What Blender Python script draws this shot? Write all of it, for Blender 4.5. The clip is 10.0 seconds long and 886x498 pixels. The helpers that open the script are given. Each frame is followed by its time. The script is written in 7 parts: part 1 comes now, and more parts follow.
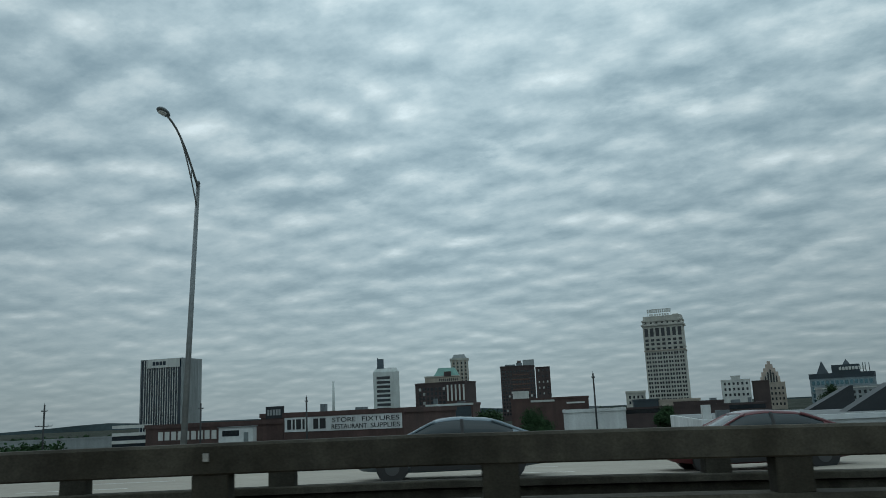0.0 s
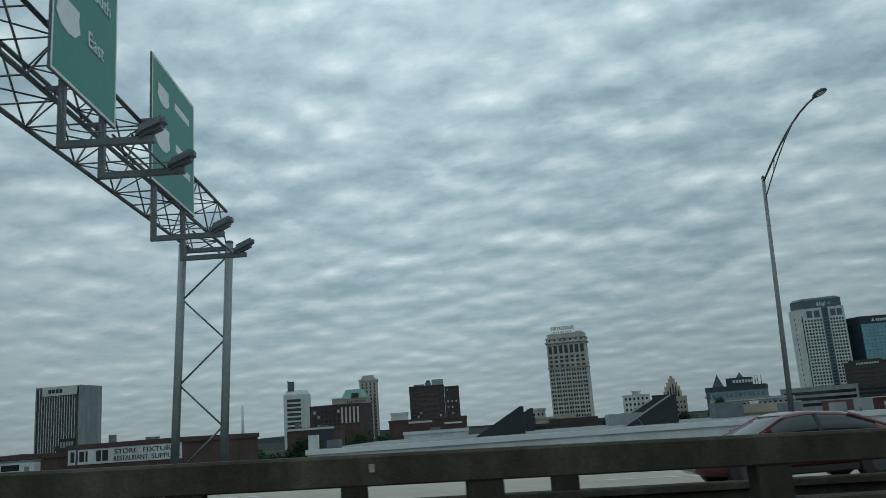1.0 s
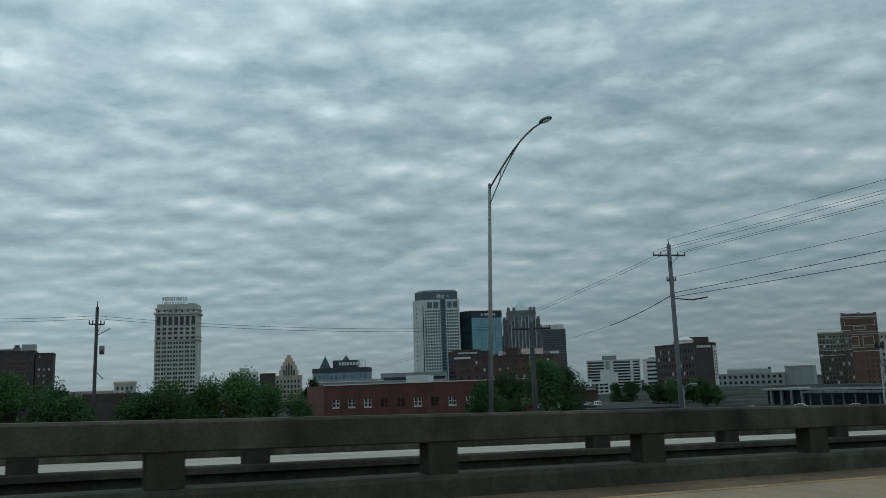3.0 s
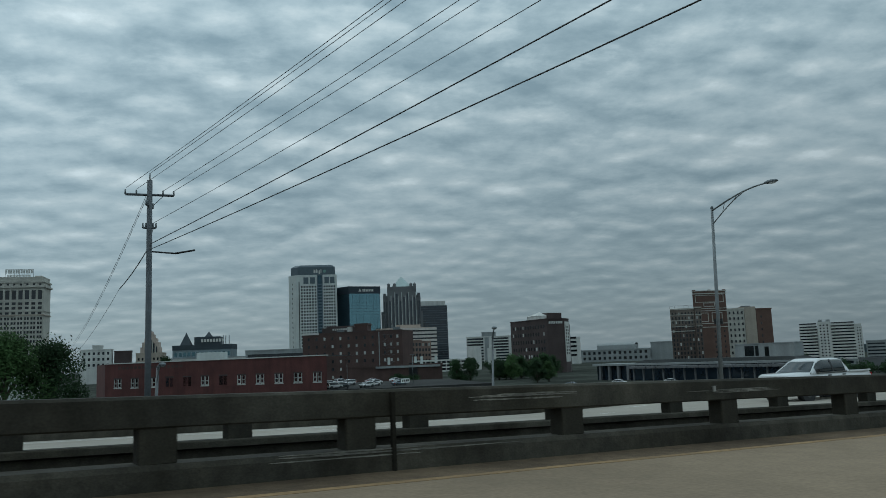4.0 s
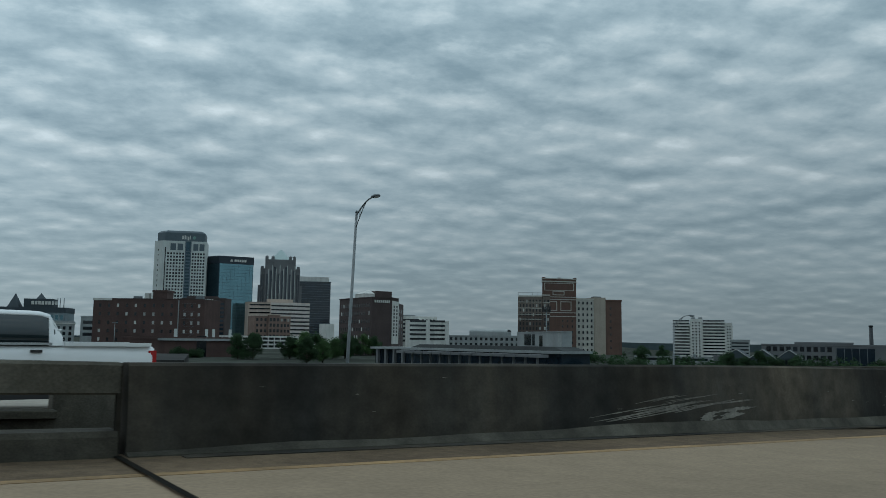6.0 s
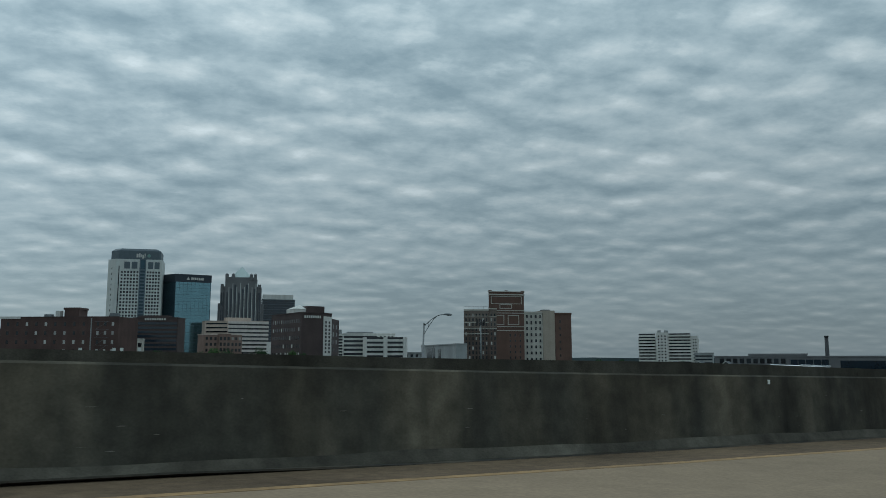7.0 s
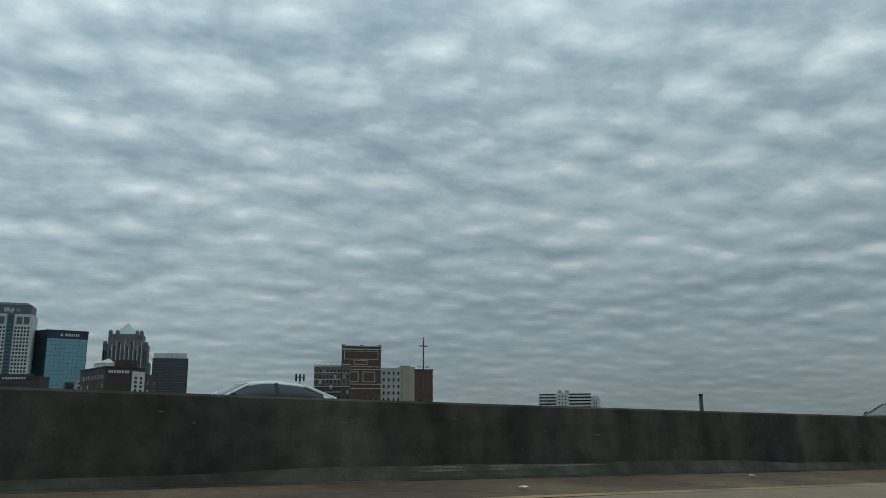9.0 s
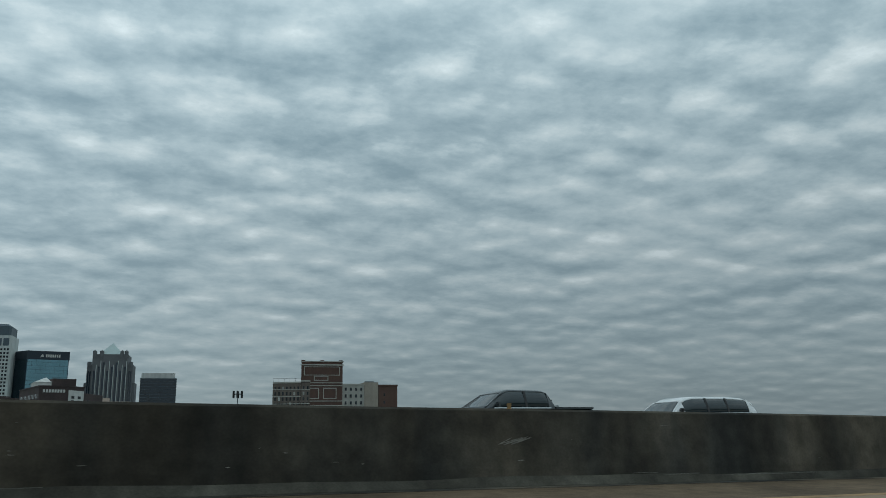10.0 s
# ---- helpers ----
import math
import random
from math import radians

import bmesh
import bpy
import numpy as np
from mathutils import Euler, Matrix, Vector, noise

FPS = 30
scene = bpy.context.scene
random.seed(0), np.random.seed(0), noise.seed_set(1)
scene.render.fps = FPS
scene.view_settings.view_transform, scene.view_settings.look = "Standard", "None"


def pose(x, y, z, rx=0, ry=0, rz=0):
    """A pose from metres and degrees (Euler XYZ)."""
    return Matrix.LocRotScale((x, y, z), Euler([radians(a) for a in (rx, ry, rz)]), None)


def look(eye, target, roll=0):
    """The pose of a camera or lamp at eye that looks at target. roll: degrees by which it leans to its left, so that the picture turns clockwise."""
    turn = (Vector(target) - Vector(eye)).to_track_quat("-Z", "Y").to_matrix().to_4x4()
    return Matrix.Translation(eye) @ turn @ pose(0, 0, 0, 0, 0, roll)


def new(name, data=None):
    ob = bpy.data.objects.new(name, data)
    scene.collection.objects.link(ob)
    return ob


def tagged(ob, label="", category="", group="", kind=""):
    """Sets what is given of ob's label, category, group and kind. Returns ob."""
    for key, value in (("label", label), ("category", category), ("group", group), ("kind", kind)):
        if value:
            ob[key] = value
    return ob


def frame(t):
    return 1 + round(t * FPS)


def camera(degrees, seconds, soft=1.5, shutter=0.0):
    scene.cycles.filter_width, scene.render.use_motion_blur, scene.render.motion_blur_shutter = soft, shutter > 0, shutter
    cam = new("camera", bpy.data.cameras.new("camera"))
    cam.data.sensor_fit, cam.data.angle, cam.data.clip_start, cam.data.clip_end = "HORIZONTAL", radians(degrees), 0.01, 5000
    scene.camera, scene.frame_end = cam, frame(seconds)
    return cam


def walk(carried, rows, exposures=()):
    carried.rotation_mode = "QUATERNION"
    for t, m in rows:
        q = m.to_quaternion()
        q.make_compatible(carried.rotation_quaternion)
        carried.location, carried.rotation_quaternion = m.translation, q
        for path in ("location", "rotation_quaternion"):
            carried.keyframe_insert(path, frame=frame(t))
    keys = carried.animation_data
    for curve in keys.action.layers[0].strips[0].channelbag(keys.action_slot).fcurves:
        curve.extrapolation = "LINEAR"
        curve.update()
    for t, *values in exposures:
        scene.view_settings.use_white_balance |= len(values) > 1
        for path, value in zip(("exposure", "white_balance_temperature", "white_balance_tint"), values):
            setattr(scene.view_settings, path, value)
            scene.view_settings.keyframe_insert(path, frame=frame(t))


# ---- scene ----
cam = camera(57.48, 10.0, soft=0.8, shutter=0.02)
PATH = [
    (0.0, pose(0.00, 0.00, 13.50, 101.35, 2.59, 5.43)),
    (0.5, pose(15.13, 1.18, 13.16, 101.62, 2.79, 5.97)),
    (0.7, pose(21.20, 1.67, 13.02, 101.98, 2.96, 4.82)),
    (1.0, pose(30.31, 2.39, 12.82, 102.45, 4.05, 1.12)),
    (1.5, pose(45.52, 3.61, 12.47, 102.31, 4.68, -5.69)),
    (2.0, pose(60.77, 4.82, 12.11, 101.38, 4.67, -12.33)),
    (2.5, pose(76.06, 5.98, 11.75, 100.01, 2.78, -19.24)),
    (2.7, pose(82.18, 6.42, 11.60, 99.91, 2.17, -20.08)),
    (3.8, pose(115.99, 8.59, 10.76, 98.01, 2.47, -27.50)),
    (4.0, pose(122.16, 8.93, 10.60, 97.71, 2.19, -28.67)),
    (4.5, pose(137.60, 9.64, 10.20, 96.98, -0.28, -30.19)),
    (5.0, pose(153.08, 10.19, 9.79, 96.49, -1.16, -31.75)),
    (5.5, pose(168.60, 10.53, 9.37, 96.24, -0.89, -33.18)),
    (6.0, pose(184.16, 10.64, 8.94, 96.37, -0.73, -34.53)),
    (6.2, pose(190.39, 10.61, 8.77, 96.66, -0.73, -34.72)),
    (7.5, pose(231.06, 9.33, 7.59, 98.06, 0.49, -36.23)),
    (8.0, pose(246.77, 8.26, 7.11, 98.50, 0.57, -37.01)),
    (8.5, pose(262.52, 6.83, 6.66, 99.48, 0.87, -38.55)),
    (9.0, pose(278.31, 5.02, 6.25, 101.98, 0.24, -39.68)),
    (9.5, pose(294.13, 2.79, 5.87, 102.24, 0.07, -40.12)),
    (10.0, pose(310.00, 0.12, 5.53, 103.19, 0.98, -38.79)),
]
walk(cam, PATH, [(0.0, 0.0, 6470, 8.5), (2.7, -0.03, 6450, 7.5), (4.0, -0.05, 6350, 8.5), (6.0, 0.0, 6350, 10), (7.5, 0.0, 6500, 10), (8.5, 0.0, 6580, 10), (10.0, 0.0, 6560, 10)])

# ---- sky and light: a layer of broken cloud in rows, soft sun behind it ----
SUN_DIR = Vector((-0.45, 0.35, 0.82)).normalized()
world = bpy.data.worlds.new("overcast_sky")
scene.world = world
world.use_nodes = True
wn, wl = world.node_tree.nodes, world.node_tree.links
wn.clear()


def wnode(kind, **values):
    n = wn.new(kind)
    for k, v in values.items():
        n.inputs[k].default_value = v
    return n


def wmath(op, a, b=None, clamp=False):
    n = wn.new("ShaderNodeMath")
    n.operation, n.use_clamp = op, clamp
    for i, v in enumerate((a, b)):
        if v is None:
            continue
        if isinstance(v, (int, float)):
            n.inputs[i].default_value = v
        else:
            wl.new(v, n.inputs[i])
    return n.outputs[0]


coord = wn.new("ShaderNodeTexCoord")
sep = wn.new("ShaderNodeSeparateXYZ")
wl.new(coord.outputs["Generated"], sep.inputs[0])
up = wmath("MAXIMUM", sep.outputs["Z"], 0.0)


def wnoise(src, scale, detail, rough, dist=0.0):
    n = wnode("ShaderNodeTexNoise", Scale=scale, Detail=detail, Roughness=rough, Distortion=dist)
    wl.new(src, n.inputs["Vector"])
    return n.outputs["Fac"]


def layer(bulge):
    """Plan of the cloud layer as seen from below, turned so that x runs along the rows; bulge: how far its bases hang down."""
    lift = wmath("ADD", up, DEPTH)
    lift = wmath("ADD", lift, wmath("MULTIPLY", wmath("MULTIPLY", lift, lift), bulge))
    flat = wn.new("ShaderNodeCombineXYZ")
    wl.new(wmath("DIVIDE", sep.outputs["X"], lift), flat.inputs[0])
    wl.new(wmath("DIVIDE", sep.outputs["Y"], lift), flat.inputs[1])
    turn = wn.new("ShaderNodeMapping")
    turn.inputs["Rotation"].default_value = (0, 0, radians(ROW_TURN))
    wl.new(flat.outputs[0], turn.inputs[0])
    along = wn.new("ShaderNodeMapping")
    along.inputs["Scale"].default_value = (0.94, 1.06, 1)
    wl.new(turn.outputs[0], along.inputs[0])
    # a broad drift pushes the rows about
    drift = wnode("ShaderNodeTexNoise", Scale=1.6, Detail=2.0, Roughness=0.5)
    wl.new(along.outputs[0], drift.inputs["Vector"])
    push = wn.new("ShaderNodeVectorMath")
    push.operation = "MULTIPLY_ADD"
    push.inputs[1].default_value = (0.06, 0.06, 0.0)
    wl.new(drift.outputs["Color"], push.inputs[0])
    wl.new(along.outputs[0], push.inputs[2])
    return flat.outputs[0], push.outputs[0]


def tufts(at):
    """Rounded cloud tufts of uneven size."""
    cells = wnode("ShaderNodeTexVoronoi", Scale=CELL)
    cells.feature = "SMOOTH_F1"
    cells.inputs["Smoothness"].default_value = 0.35
    wl.new(at, cells.inputs["Vector"])
    return wmath("ADD", wmath("MULTIPLY", wmath("SUBTRACT", 0.75, cells.outputs["Distance"]), 0.55), wmath("MULTIPLY", wnoise(at, CELL * 0.7, 7.0, 0.60), 0.95))


ROW_TURN, CELL, DEPTH = 24.0, 7.6, 0.19
plan, puffs_at = layer(0.0)
_, above_at = layer(0.085)
puff = tufts(puffs_at)
# the side of each tuft that is turned up to the light is bright, its base grey
relief = wmath("SUBTRACT", puff, tufts(above_at))
fine = wnoise(puffs_at, 22.0, 4.0, 0.6)
broad = wnoise(plan, 1.1, 2.0, 0.5)
split = wn.new("ShaderNodeSeparateXYZ")
wl.new(puffs_at, split.inputs[0])
row = wmath("SINE", wmath("MULTIPLY", split.outputs["Y"], 20.0))


def share(value, mean, weight):
    return wmath("MULTIPLY", wmath("SUBTRACT", value, mean), weight)


crest = wmath("MULTIPLY", wmath("MAXIMUM", wmath("SUBTRACT", relief, 0.07), 0.0), 0.5)
cover = wmath("ADD", wmath("ADD", share(puff, 0.655, 0.22), crest), wmath("ADD", wmath("MULTIPLY", relief, 0.29), share(fine, 0.5, 0.2)))
cover = wmath("ADD", wmath("ADD", cover, wmath("MULTIPLY", row, 0.012)), wmath("ADD", share(broad, 0.5, 0.42), 0.555))
ramp = wn.new("ShaderNodeValToRGB")
els = ramp.color_ramp.elements
els[0].position, els[0].color = 0.36, (0.196, 0.283, 0.322, 1)
els[1].position, els[1].color = 0.92, (0.60, 0.70, 0.725, 1)
for p, c in ((0.46, (0.262, 0.357, 0.395, 1)), (0.54, (0.324, 0.424, 0.460, 1)), (0.62, (0.380, 0.480, 0.512, 1)), (0.74, (0.450, 0.545, 0.570, 1))):
    e = els.new(p)
    e.color = c
wl.new(cover, ramp.inputs[0])
# rows blend together towards the horizon, thicker cloud low in the east
haze_f = wmath("POWER", wmath("SUBTRACT", 1.0, wmath("MULTIPLY", up, 2.6, True), True), 1.9)
mix = wn.new("ShaderNodeMix")
mix.data_type = "RGBA"
wl.new(wmath("MULTIPLY", haze_f, 0.76), mix.inputs["Factor"])
wl.new(ramp.outputs[0], mix.inputs["A"])
mix.inputs["B"].default_value = (0.272, 0.358, 0.398, 1)
east = wmath("ADD", wmath("MULTIPLY", sep.outputs["X"], 0.94), wmath("MULTIPLY", sep.outputs["Y"], 0.34))
west = wmath("MULTIPLY", wmath("SUBTRACT", wmath("MULTIPLY", sep.outputs["X"], -1.0), 0.1), 1.6, True)
thick = wmath("MULTIPLY", wmath("MULTIPLY", wmath("SUBTRACT", east, 0.3), 1.5, True), wmath("SUBTRACT", 1.0, wmath("MULTIPLY", up, 1.7), True))
level = wmath("MULTIPLY", wmath("ADD", wmath("MULTIPLY", up, 0.85), 0.82), wmath("SUBTRACT", wmath("SUBTRACT", 1.0, wmath("MULTIPLY", thick, 0.40)), wmath("MULTIPLY", west, 0.26)))
sky = wn.new("ShaderNodeTexSky")
sky.sky_type, sky.sun_disc = "NISHITA", False
sky.sun_elevation, sky.sun_rotation = radians(55), radians(-52)
skymix = wn.new("ShaderNodeMix")
skymix.data_type = "RGBA"
skymix.inputs["Factor"].default_value = 0.008
wl.new(mix.outputs["Result"], skymix.inputs["A"])
wl.new(sky.outputs[0], skymix.inputs["B"])
bg = wn.new("ShaderNodeBackground")
wl.new(wmath("MULTIPLY", level, 1.10), bg.inputs["Strength"])
wl.new(skymix.outputs["Result"], bg.inputs["Color"])
wout = wn.new("ShaderNodeOutputWorld")
wl.new(bg.outputs[0], wout.inputs["Surface"])

sun = new("sun", bpy.data.lights.new("sun", "SUN"))
sun.data.energy, sun.data.angle, sun.data.color = 0.3, radians(40), (0.90, 0.98, 1.0)
sun.matrix_world = look(SUN_DIR * 100, (0, 0, 0))


# ---- materials ----
def mat(name, colour, rough=0.8, metal=0.0, vary=0.25, scale=1.0, bump=0.0, streak=0.0, fine=0.0, spec=0.5, each=0.0, coat=0.0, stain=None):
    """A surface with two scales of variation in colour, optional vertical streaks and relief; each: spread between pieces."""
    m = bpy.data.materials.new(name)
    m.use_nodes = True
    n, l = m.node_tree.nodes, m.node_tree.links
    p = n["Principled BSDF"]
    p.inputs["Roughness"].default_value, p.inputs["Metallic"].default_value = rough, metal
    p.inputs["Specular IOR Level"].default_value = spec
    p.inputs["Coat Weight"].default_value = coat
    geo = n.new("ShaderNodeTexCoord")
    src = geo.outputs["Object"]

    def tex(sc, det, stretch_z=1.0):
        mp = n.new("ShaderNodeMapping")
        mp.inputs["Scale"].default_value = (sc, sc, sc * stretch_z)
        l.new(src, mp.inputs[0])
        t = n.new("ShaderNodeTexNoise")
        t.inputs["Scale"].default_value, t.inputs["Detail"].default_value = 1.0, det
        l.new(mp.outputs[0], t.inputs["Vector"])
        return t.outputs["Fac"]

    def remap(f, lo, hi):
        r = n.new("ShaderNodeMapRange")
        r.inputs["From Min"].default_value, r.inputs["From Max"].default_value = 0.3, 0.7
        r.inputs["To Min"].default_value, r.inputs["To Max"].default_value = lo, hi
        l.new(f, r.inputs["Value"])
        return r.outputs[0]

    def mul(a, b):
        k = n.new("ShaderNodeMath")
        k.operation = "MULTIPLY"
        l.new(a, k.inputs[0])
        l.new(b, k.inputs[1])
        return k.outputs[0]

    f = mul(remap(tex(0.35 * scale, 4), 1 - vary, 1 + vary), remap(tex(4.0 * scale, 5), 1 - vary * 0.6, 1 + vary * 0.6))
    if streak:
        f = mul(f, remap(tex(1.3 * scale, 4, 0.06), 1 - streak, 1 + streak * 0.4))
    if fine:
        f = mul(f, remap(tex(40 * scale, 3), 1 - fine, 1 + fine))
    if each:
        oi = n.new("ShaderNodeObjectInfo")
        r = n.new("ShaderNodeMapRange")
        r.inputs["To Min"].default_value, r.inputs["To Max"].default_value = 1 - each, 1 + each
        l.new(oi.outputs["Random"], r.inputs["Value"])
        f = mul(f, r.outputs[0])
    v = n.new("ShaderNodeVectorMath")
    v.operation = "SCALE"
    v.inputs[0].default_value = colour[:3]
    if stain:
        mx = n.new("ShaderNodeMix")
        mx.data_type = "RGBA"
        l.new(remap(tex(0.9 * scale, 6, 0.25), -0.35, 1.25), mx.inputs["Factor"])
        mx.clamp_factor = True
        mx.inputs["A"].default_value, mx.inputs["B"].default_value = (*colour[:3], 1), (*stain[:3], 1)
        l.new(mx.outputs["Result"], v.inputs[0])
    l.new(f, v.inputs["Scale"])
    l.new(v.outputs[0], p.inputs["Base Color"])
    if bump:
        b = n.new("ShaderNodeBump")
        b.inputs["Strength"].default_value, b.inputs["Distance"].default_value = bump, 0.02
        l.new(tex(12 * scale, 6), b.inputs["Height"])
        l.new(b.outputs[0], p.inputs["Normal"])
    return m


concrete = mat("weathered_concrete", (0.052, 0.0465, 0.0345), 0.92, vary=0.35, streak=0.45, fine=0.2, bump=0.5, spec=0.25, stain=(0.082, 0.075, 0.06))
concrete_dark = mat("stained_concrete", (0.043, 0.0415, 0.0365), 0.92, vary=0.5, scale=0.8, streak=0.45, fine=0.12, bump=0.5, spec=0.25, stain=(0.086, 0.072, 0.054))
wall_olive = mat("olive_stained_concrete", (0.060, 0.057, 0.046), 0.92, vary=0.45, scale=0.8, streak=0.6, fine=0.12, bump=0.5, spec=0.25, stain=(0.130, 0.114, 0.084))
toe_m = mat("worn_toe_concrete", (0.058, 0.052, 0.041), 0.93, vary=0.4, scale=1.0, streak=0.3, fine=0.15, bump=0.6, spec=0.2, stain=(0.092, 0.085, 0.068))
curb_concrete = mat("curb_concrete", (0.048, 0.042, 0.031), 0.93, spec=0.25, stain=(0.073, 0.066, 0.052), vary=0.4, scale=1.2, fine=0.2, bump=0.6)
pavement_m = mat("tan_road_concrete", (0.248, 0.182, 0.120), 0.9, vary=0.14, spec=0.3, scale=0.5, fine=0.12, bump=0.3)
shoulder_m = mat("dirty_shoulder", (0.122, 0.086, 0.055), 0.95, spec=0.2, vary=0.35, scale=1.2, fine=0.2, bump=0.5)
far_road_m = mat("pale_road_concrete", (0.33, 0.295, 0.25), 0.9, spec=0.3, vary=0.12, scale=0.4, fine=0.1)
yellow_paint = mat("worn_yellow_paint", (0.27, 0.165, 0.07), 0.8, vary=0.35, scale=3)
white_paint = mat("white_road_paint", (0.7, 0.7, 0.67), 0.8, vary=0.2, scale=3)
joint_m = mat("dirt_filled_joint", (0.026, 0.023, 0.018), 1.0, vary=0.4, scale=3, spec=0.1)
# tar of the expansion joints; its black also paints shade on the far deck edge
tar_and_shade = mat("joint_tar_and_deck_shade", (0.014, 0.013, 0.011), 1.0, vary=0.2, spec=0.05)
scrape_m = mat("pale_scrape", (0.185, 0.175, 0.15), 0.9, vary=0.5, scale=4)
lot_m = mat("worn_asphalt", (0.045, 0.045, 0.043), 0.95, vary=0.3, scale=0.3, fine=0.15, spec=0.1)
ground_m = mat("city_ground", (0.055, 0.06, 0.052), 1.0, spec=0.0, vary=0.45, scale=0.05, fine=0.1)
galv = mat("galvanised_steel", (0.21, 0.24, 0.245), 0.5, metal=0.55, vary=0.15, scale=2)
lamp_steel = mat("weathered_lamp_steel", (0.19, 0.205, 0.21), 0.55, metal=0.4, vary=0.2, scale=2)
galv_dark = mat("dull_steel", (0.16, 0.18, 0.19), 0.6, metal=0.5, vary=0.2, scale=2)
pole_wood = mat("weathered_pole_wood", (0.045, 0.046, 0.047), 0.9, vary=0.3, streak=0.4, scale=2)
pole_grey = mat("grey_pole_wood", (0.105, 0.115, 0.125), 0.85, vary=0.25, streak=0.3, scale=2)
wire_m = mat("cable_black", (0.02, 0.021, 0.022), 0.6, vary=0.1)
sign_green = mat("green_sign_sheet", (0.008, 0.22, 0.165), 0.45, vary=0.08)
sign_white = mat("white_sign_sheet", (0.75, 0.77, 0.75), 0.5, vary=0.08)
reflector_m = mat("dulled_reflector", (0.30, 0.29, 0.27), 0.5, vary=0.3, scale=9)
sign_back = mat("sign_back_aluminium", (0.11, 0.125, 0.13), 0.55, metal=0.3, vary=0.15)
white_build = mat("white_painted_block", (0.62, 0.63, 0.62), 0.8, vary=0.1, streak=0.15, scale=0.4)
white_roof = mat("white_roof_sheet", (0.70, 0.71, 0.71), 0.7, vary=0.08, scale=0.3)
black_metal = mat("black_sheet_metal", (0.022, 0.026, 0.03), 0.55, metal=0.2, vary=0.2)
red_brick = mat("red_painted_brick", (0.105, 0.036, 0.032), 0.85, vary=0.22, streak=0.2, scale=0.7, fine=0.12)
brown_brick = mat("brown_brick", (0.080, 0.047, 0.041), 0.88, vary=0.2, streak=0.15, scale=0.5)
dark_brick = mat("dark_brown_brick", (0.062, 0.044, 0.042), 0.88, vary=0.2, scale=0.4)
hotel_brick = mat("orange_red_brick", (0.118, 0.066, 0.050), 0.85, vary=0.16, streak=0.12, scale=0.5)
orange_brick = mat("orange_brown_brick", (0.185, 0.122, 0.098), 0.86, vary=0.18, streak=0.1, scale=0.4)
grey_brown_brick = mat("grey_brown_brick", (0.098, 0.070, 0.058), 0.86, vary=0.16, streak=0.12, scale=0.5)
worn_terracotta = mat("worn_terracotta", (0.165, 0.135, 0.112), 0.84, vary=0.16, streak=0.15, scale=0.5)
hall_roof = mat("dark_roof_sheet", (0.050, 0.054, 0.054), 0.95, vary=0.2, scale=0.3, spec=0.15)
pale_glazing = mat("pale_green_roof_glazing", (0.36, 0.45, 0.44), 0.35, vary=0.1, scale=0.2)
glass_side = mat("slate_blue_curtain_glass", (0.045, 0.085, 0.11), 0.15, metal=0.7, vary=0.12, scale=0.2)
cream_stone = mat("cream_terracotta", (0.44, 0.425, 0.38), 0.8, vary=0.12, streak=0.12, scale=0.3)
tan_stone = mat("tan_stone", (0.36, 0.31, 0.255), 0.8, vary=0.12, streak=0.12, scale=0.3)
pale_band = mat("pale_blush_concrete", (0.56, 0.51, 0.475), 0.8, vary=0.1, streak=0.12, scale=0.3)
blush_stone = mat("blush_terracotta", (0.48, 0.39, 0.33), 0.8, vary=0.12, streak=0.1, scale=0.3)
pale_stone = mat("pale_grey_stone", (0.53, 0.56, 0.54), 0.75, vary=0.1, streak=0.12, scale=0.25)
grey_conc = mat("grey_concrete_panel", (0.27, 0.29, 0.29), 0.8, vary=0.12, streak=0.15, scale=0.25)
white_conc = mat("white_concrete", (0.56, 0.56, 0.53), 0.8, vary=0.1, streak=0.15, scale=0.3)
grey_roofing = mat("grey_roofing", (0.18, 0.19, 0.19), 0.9, vary=0.25, scale=0.3)
copper_green = mat("green_copper", (0.17, 0.32, 0.28), 0.7, vary=0.15, scale=0.3)
granite = mat("grey_granite", (0.138, 0.143, 0.148), 0.7, vary=0.12, scale=0.3)
blue_stone = mat("blue_grey_cladding", (0.20, 0.25, 0.27), 0.6, vary=0.12, streak=0.1, scale=0.3)
slate = mat("dark_slate", (0.035, 0.05, 0.06), 0.7, vary=0.2, scale=0.4)
glass_dark = mat("dark_window_glass", (0.012, 0.016, 0.02), 0.12, vary=0.3, scale=0.5, spec=0.6, each=0.5)
glass_blue = mat("blue_curtain_glass", (0.115, 0.215, 0.25), 0.1, metal=0.9, vary=0.12, scale=0.15, spec=0.8, each=0.15)
glass_navy = mat("navy_curtain_glass", (0.012, 0.022, 0.034), 0.08, vary=0.2, scale=0.2, spec=0.7)
glass_lit = mat("pale_window_blind", (0.42, 0.43, 0.41), 0.5, vary=0.2, each=0.3)
navy_panel = mat("navy_panel", (0.012, 0.022, 0.035), 0.5, vary=0.1)
crown_m = mat("grey_blue_panel", (0.075, 0.105, 0.125), 0.5, vary=0.1)
bark = mat("bark", (0.07, 0.055, 0.042), 0.95, vary=0.3, streak=0.3, scale=4)
leaf_m = mat("green_leaves", (0.040, 0.078, 0.027), 0.85, vary=0.45, scale=1.2, each=0.2, spec=0.12)
leaf_dark = mat("dark_green_leaves", (0.022, 0.046, 0.019), 0.85, vary=0.45, scale=1.0, each=0.2, spec=0.12)
# woods made paler and bluer: distance haze is put into the colour
hill_m = mat("haze_tinted_hills", (0.060, 0.085, 0.092), 1.0, vary=0.2, scale=0.02)
tyre_m = mat("tyre_rubber", (0.018, 0.018, 0.018), 0.85, vary=0.2)
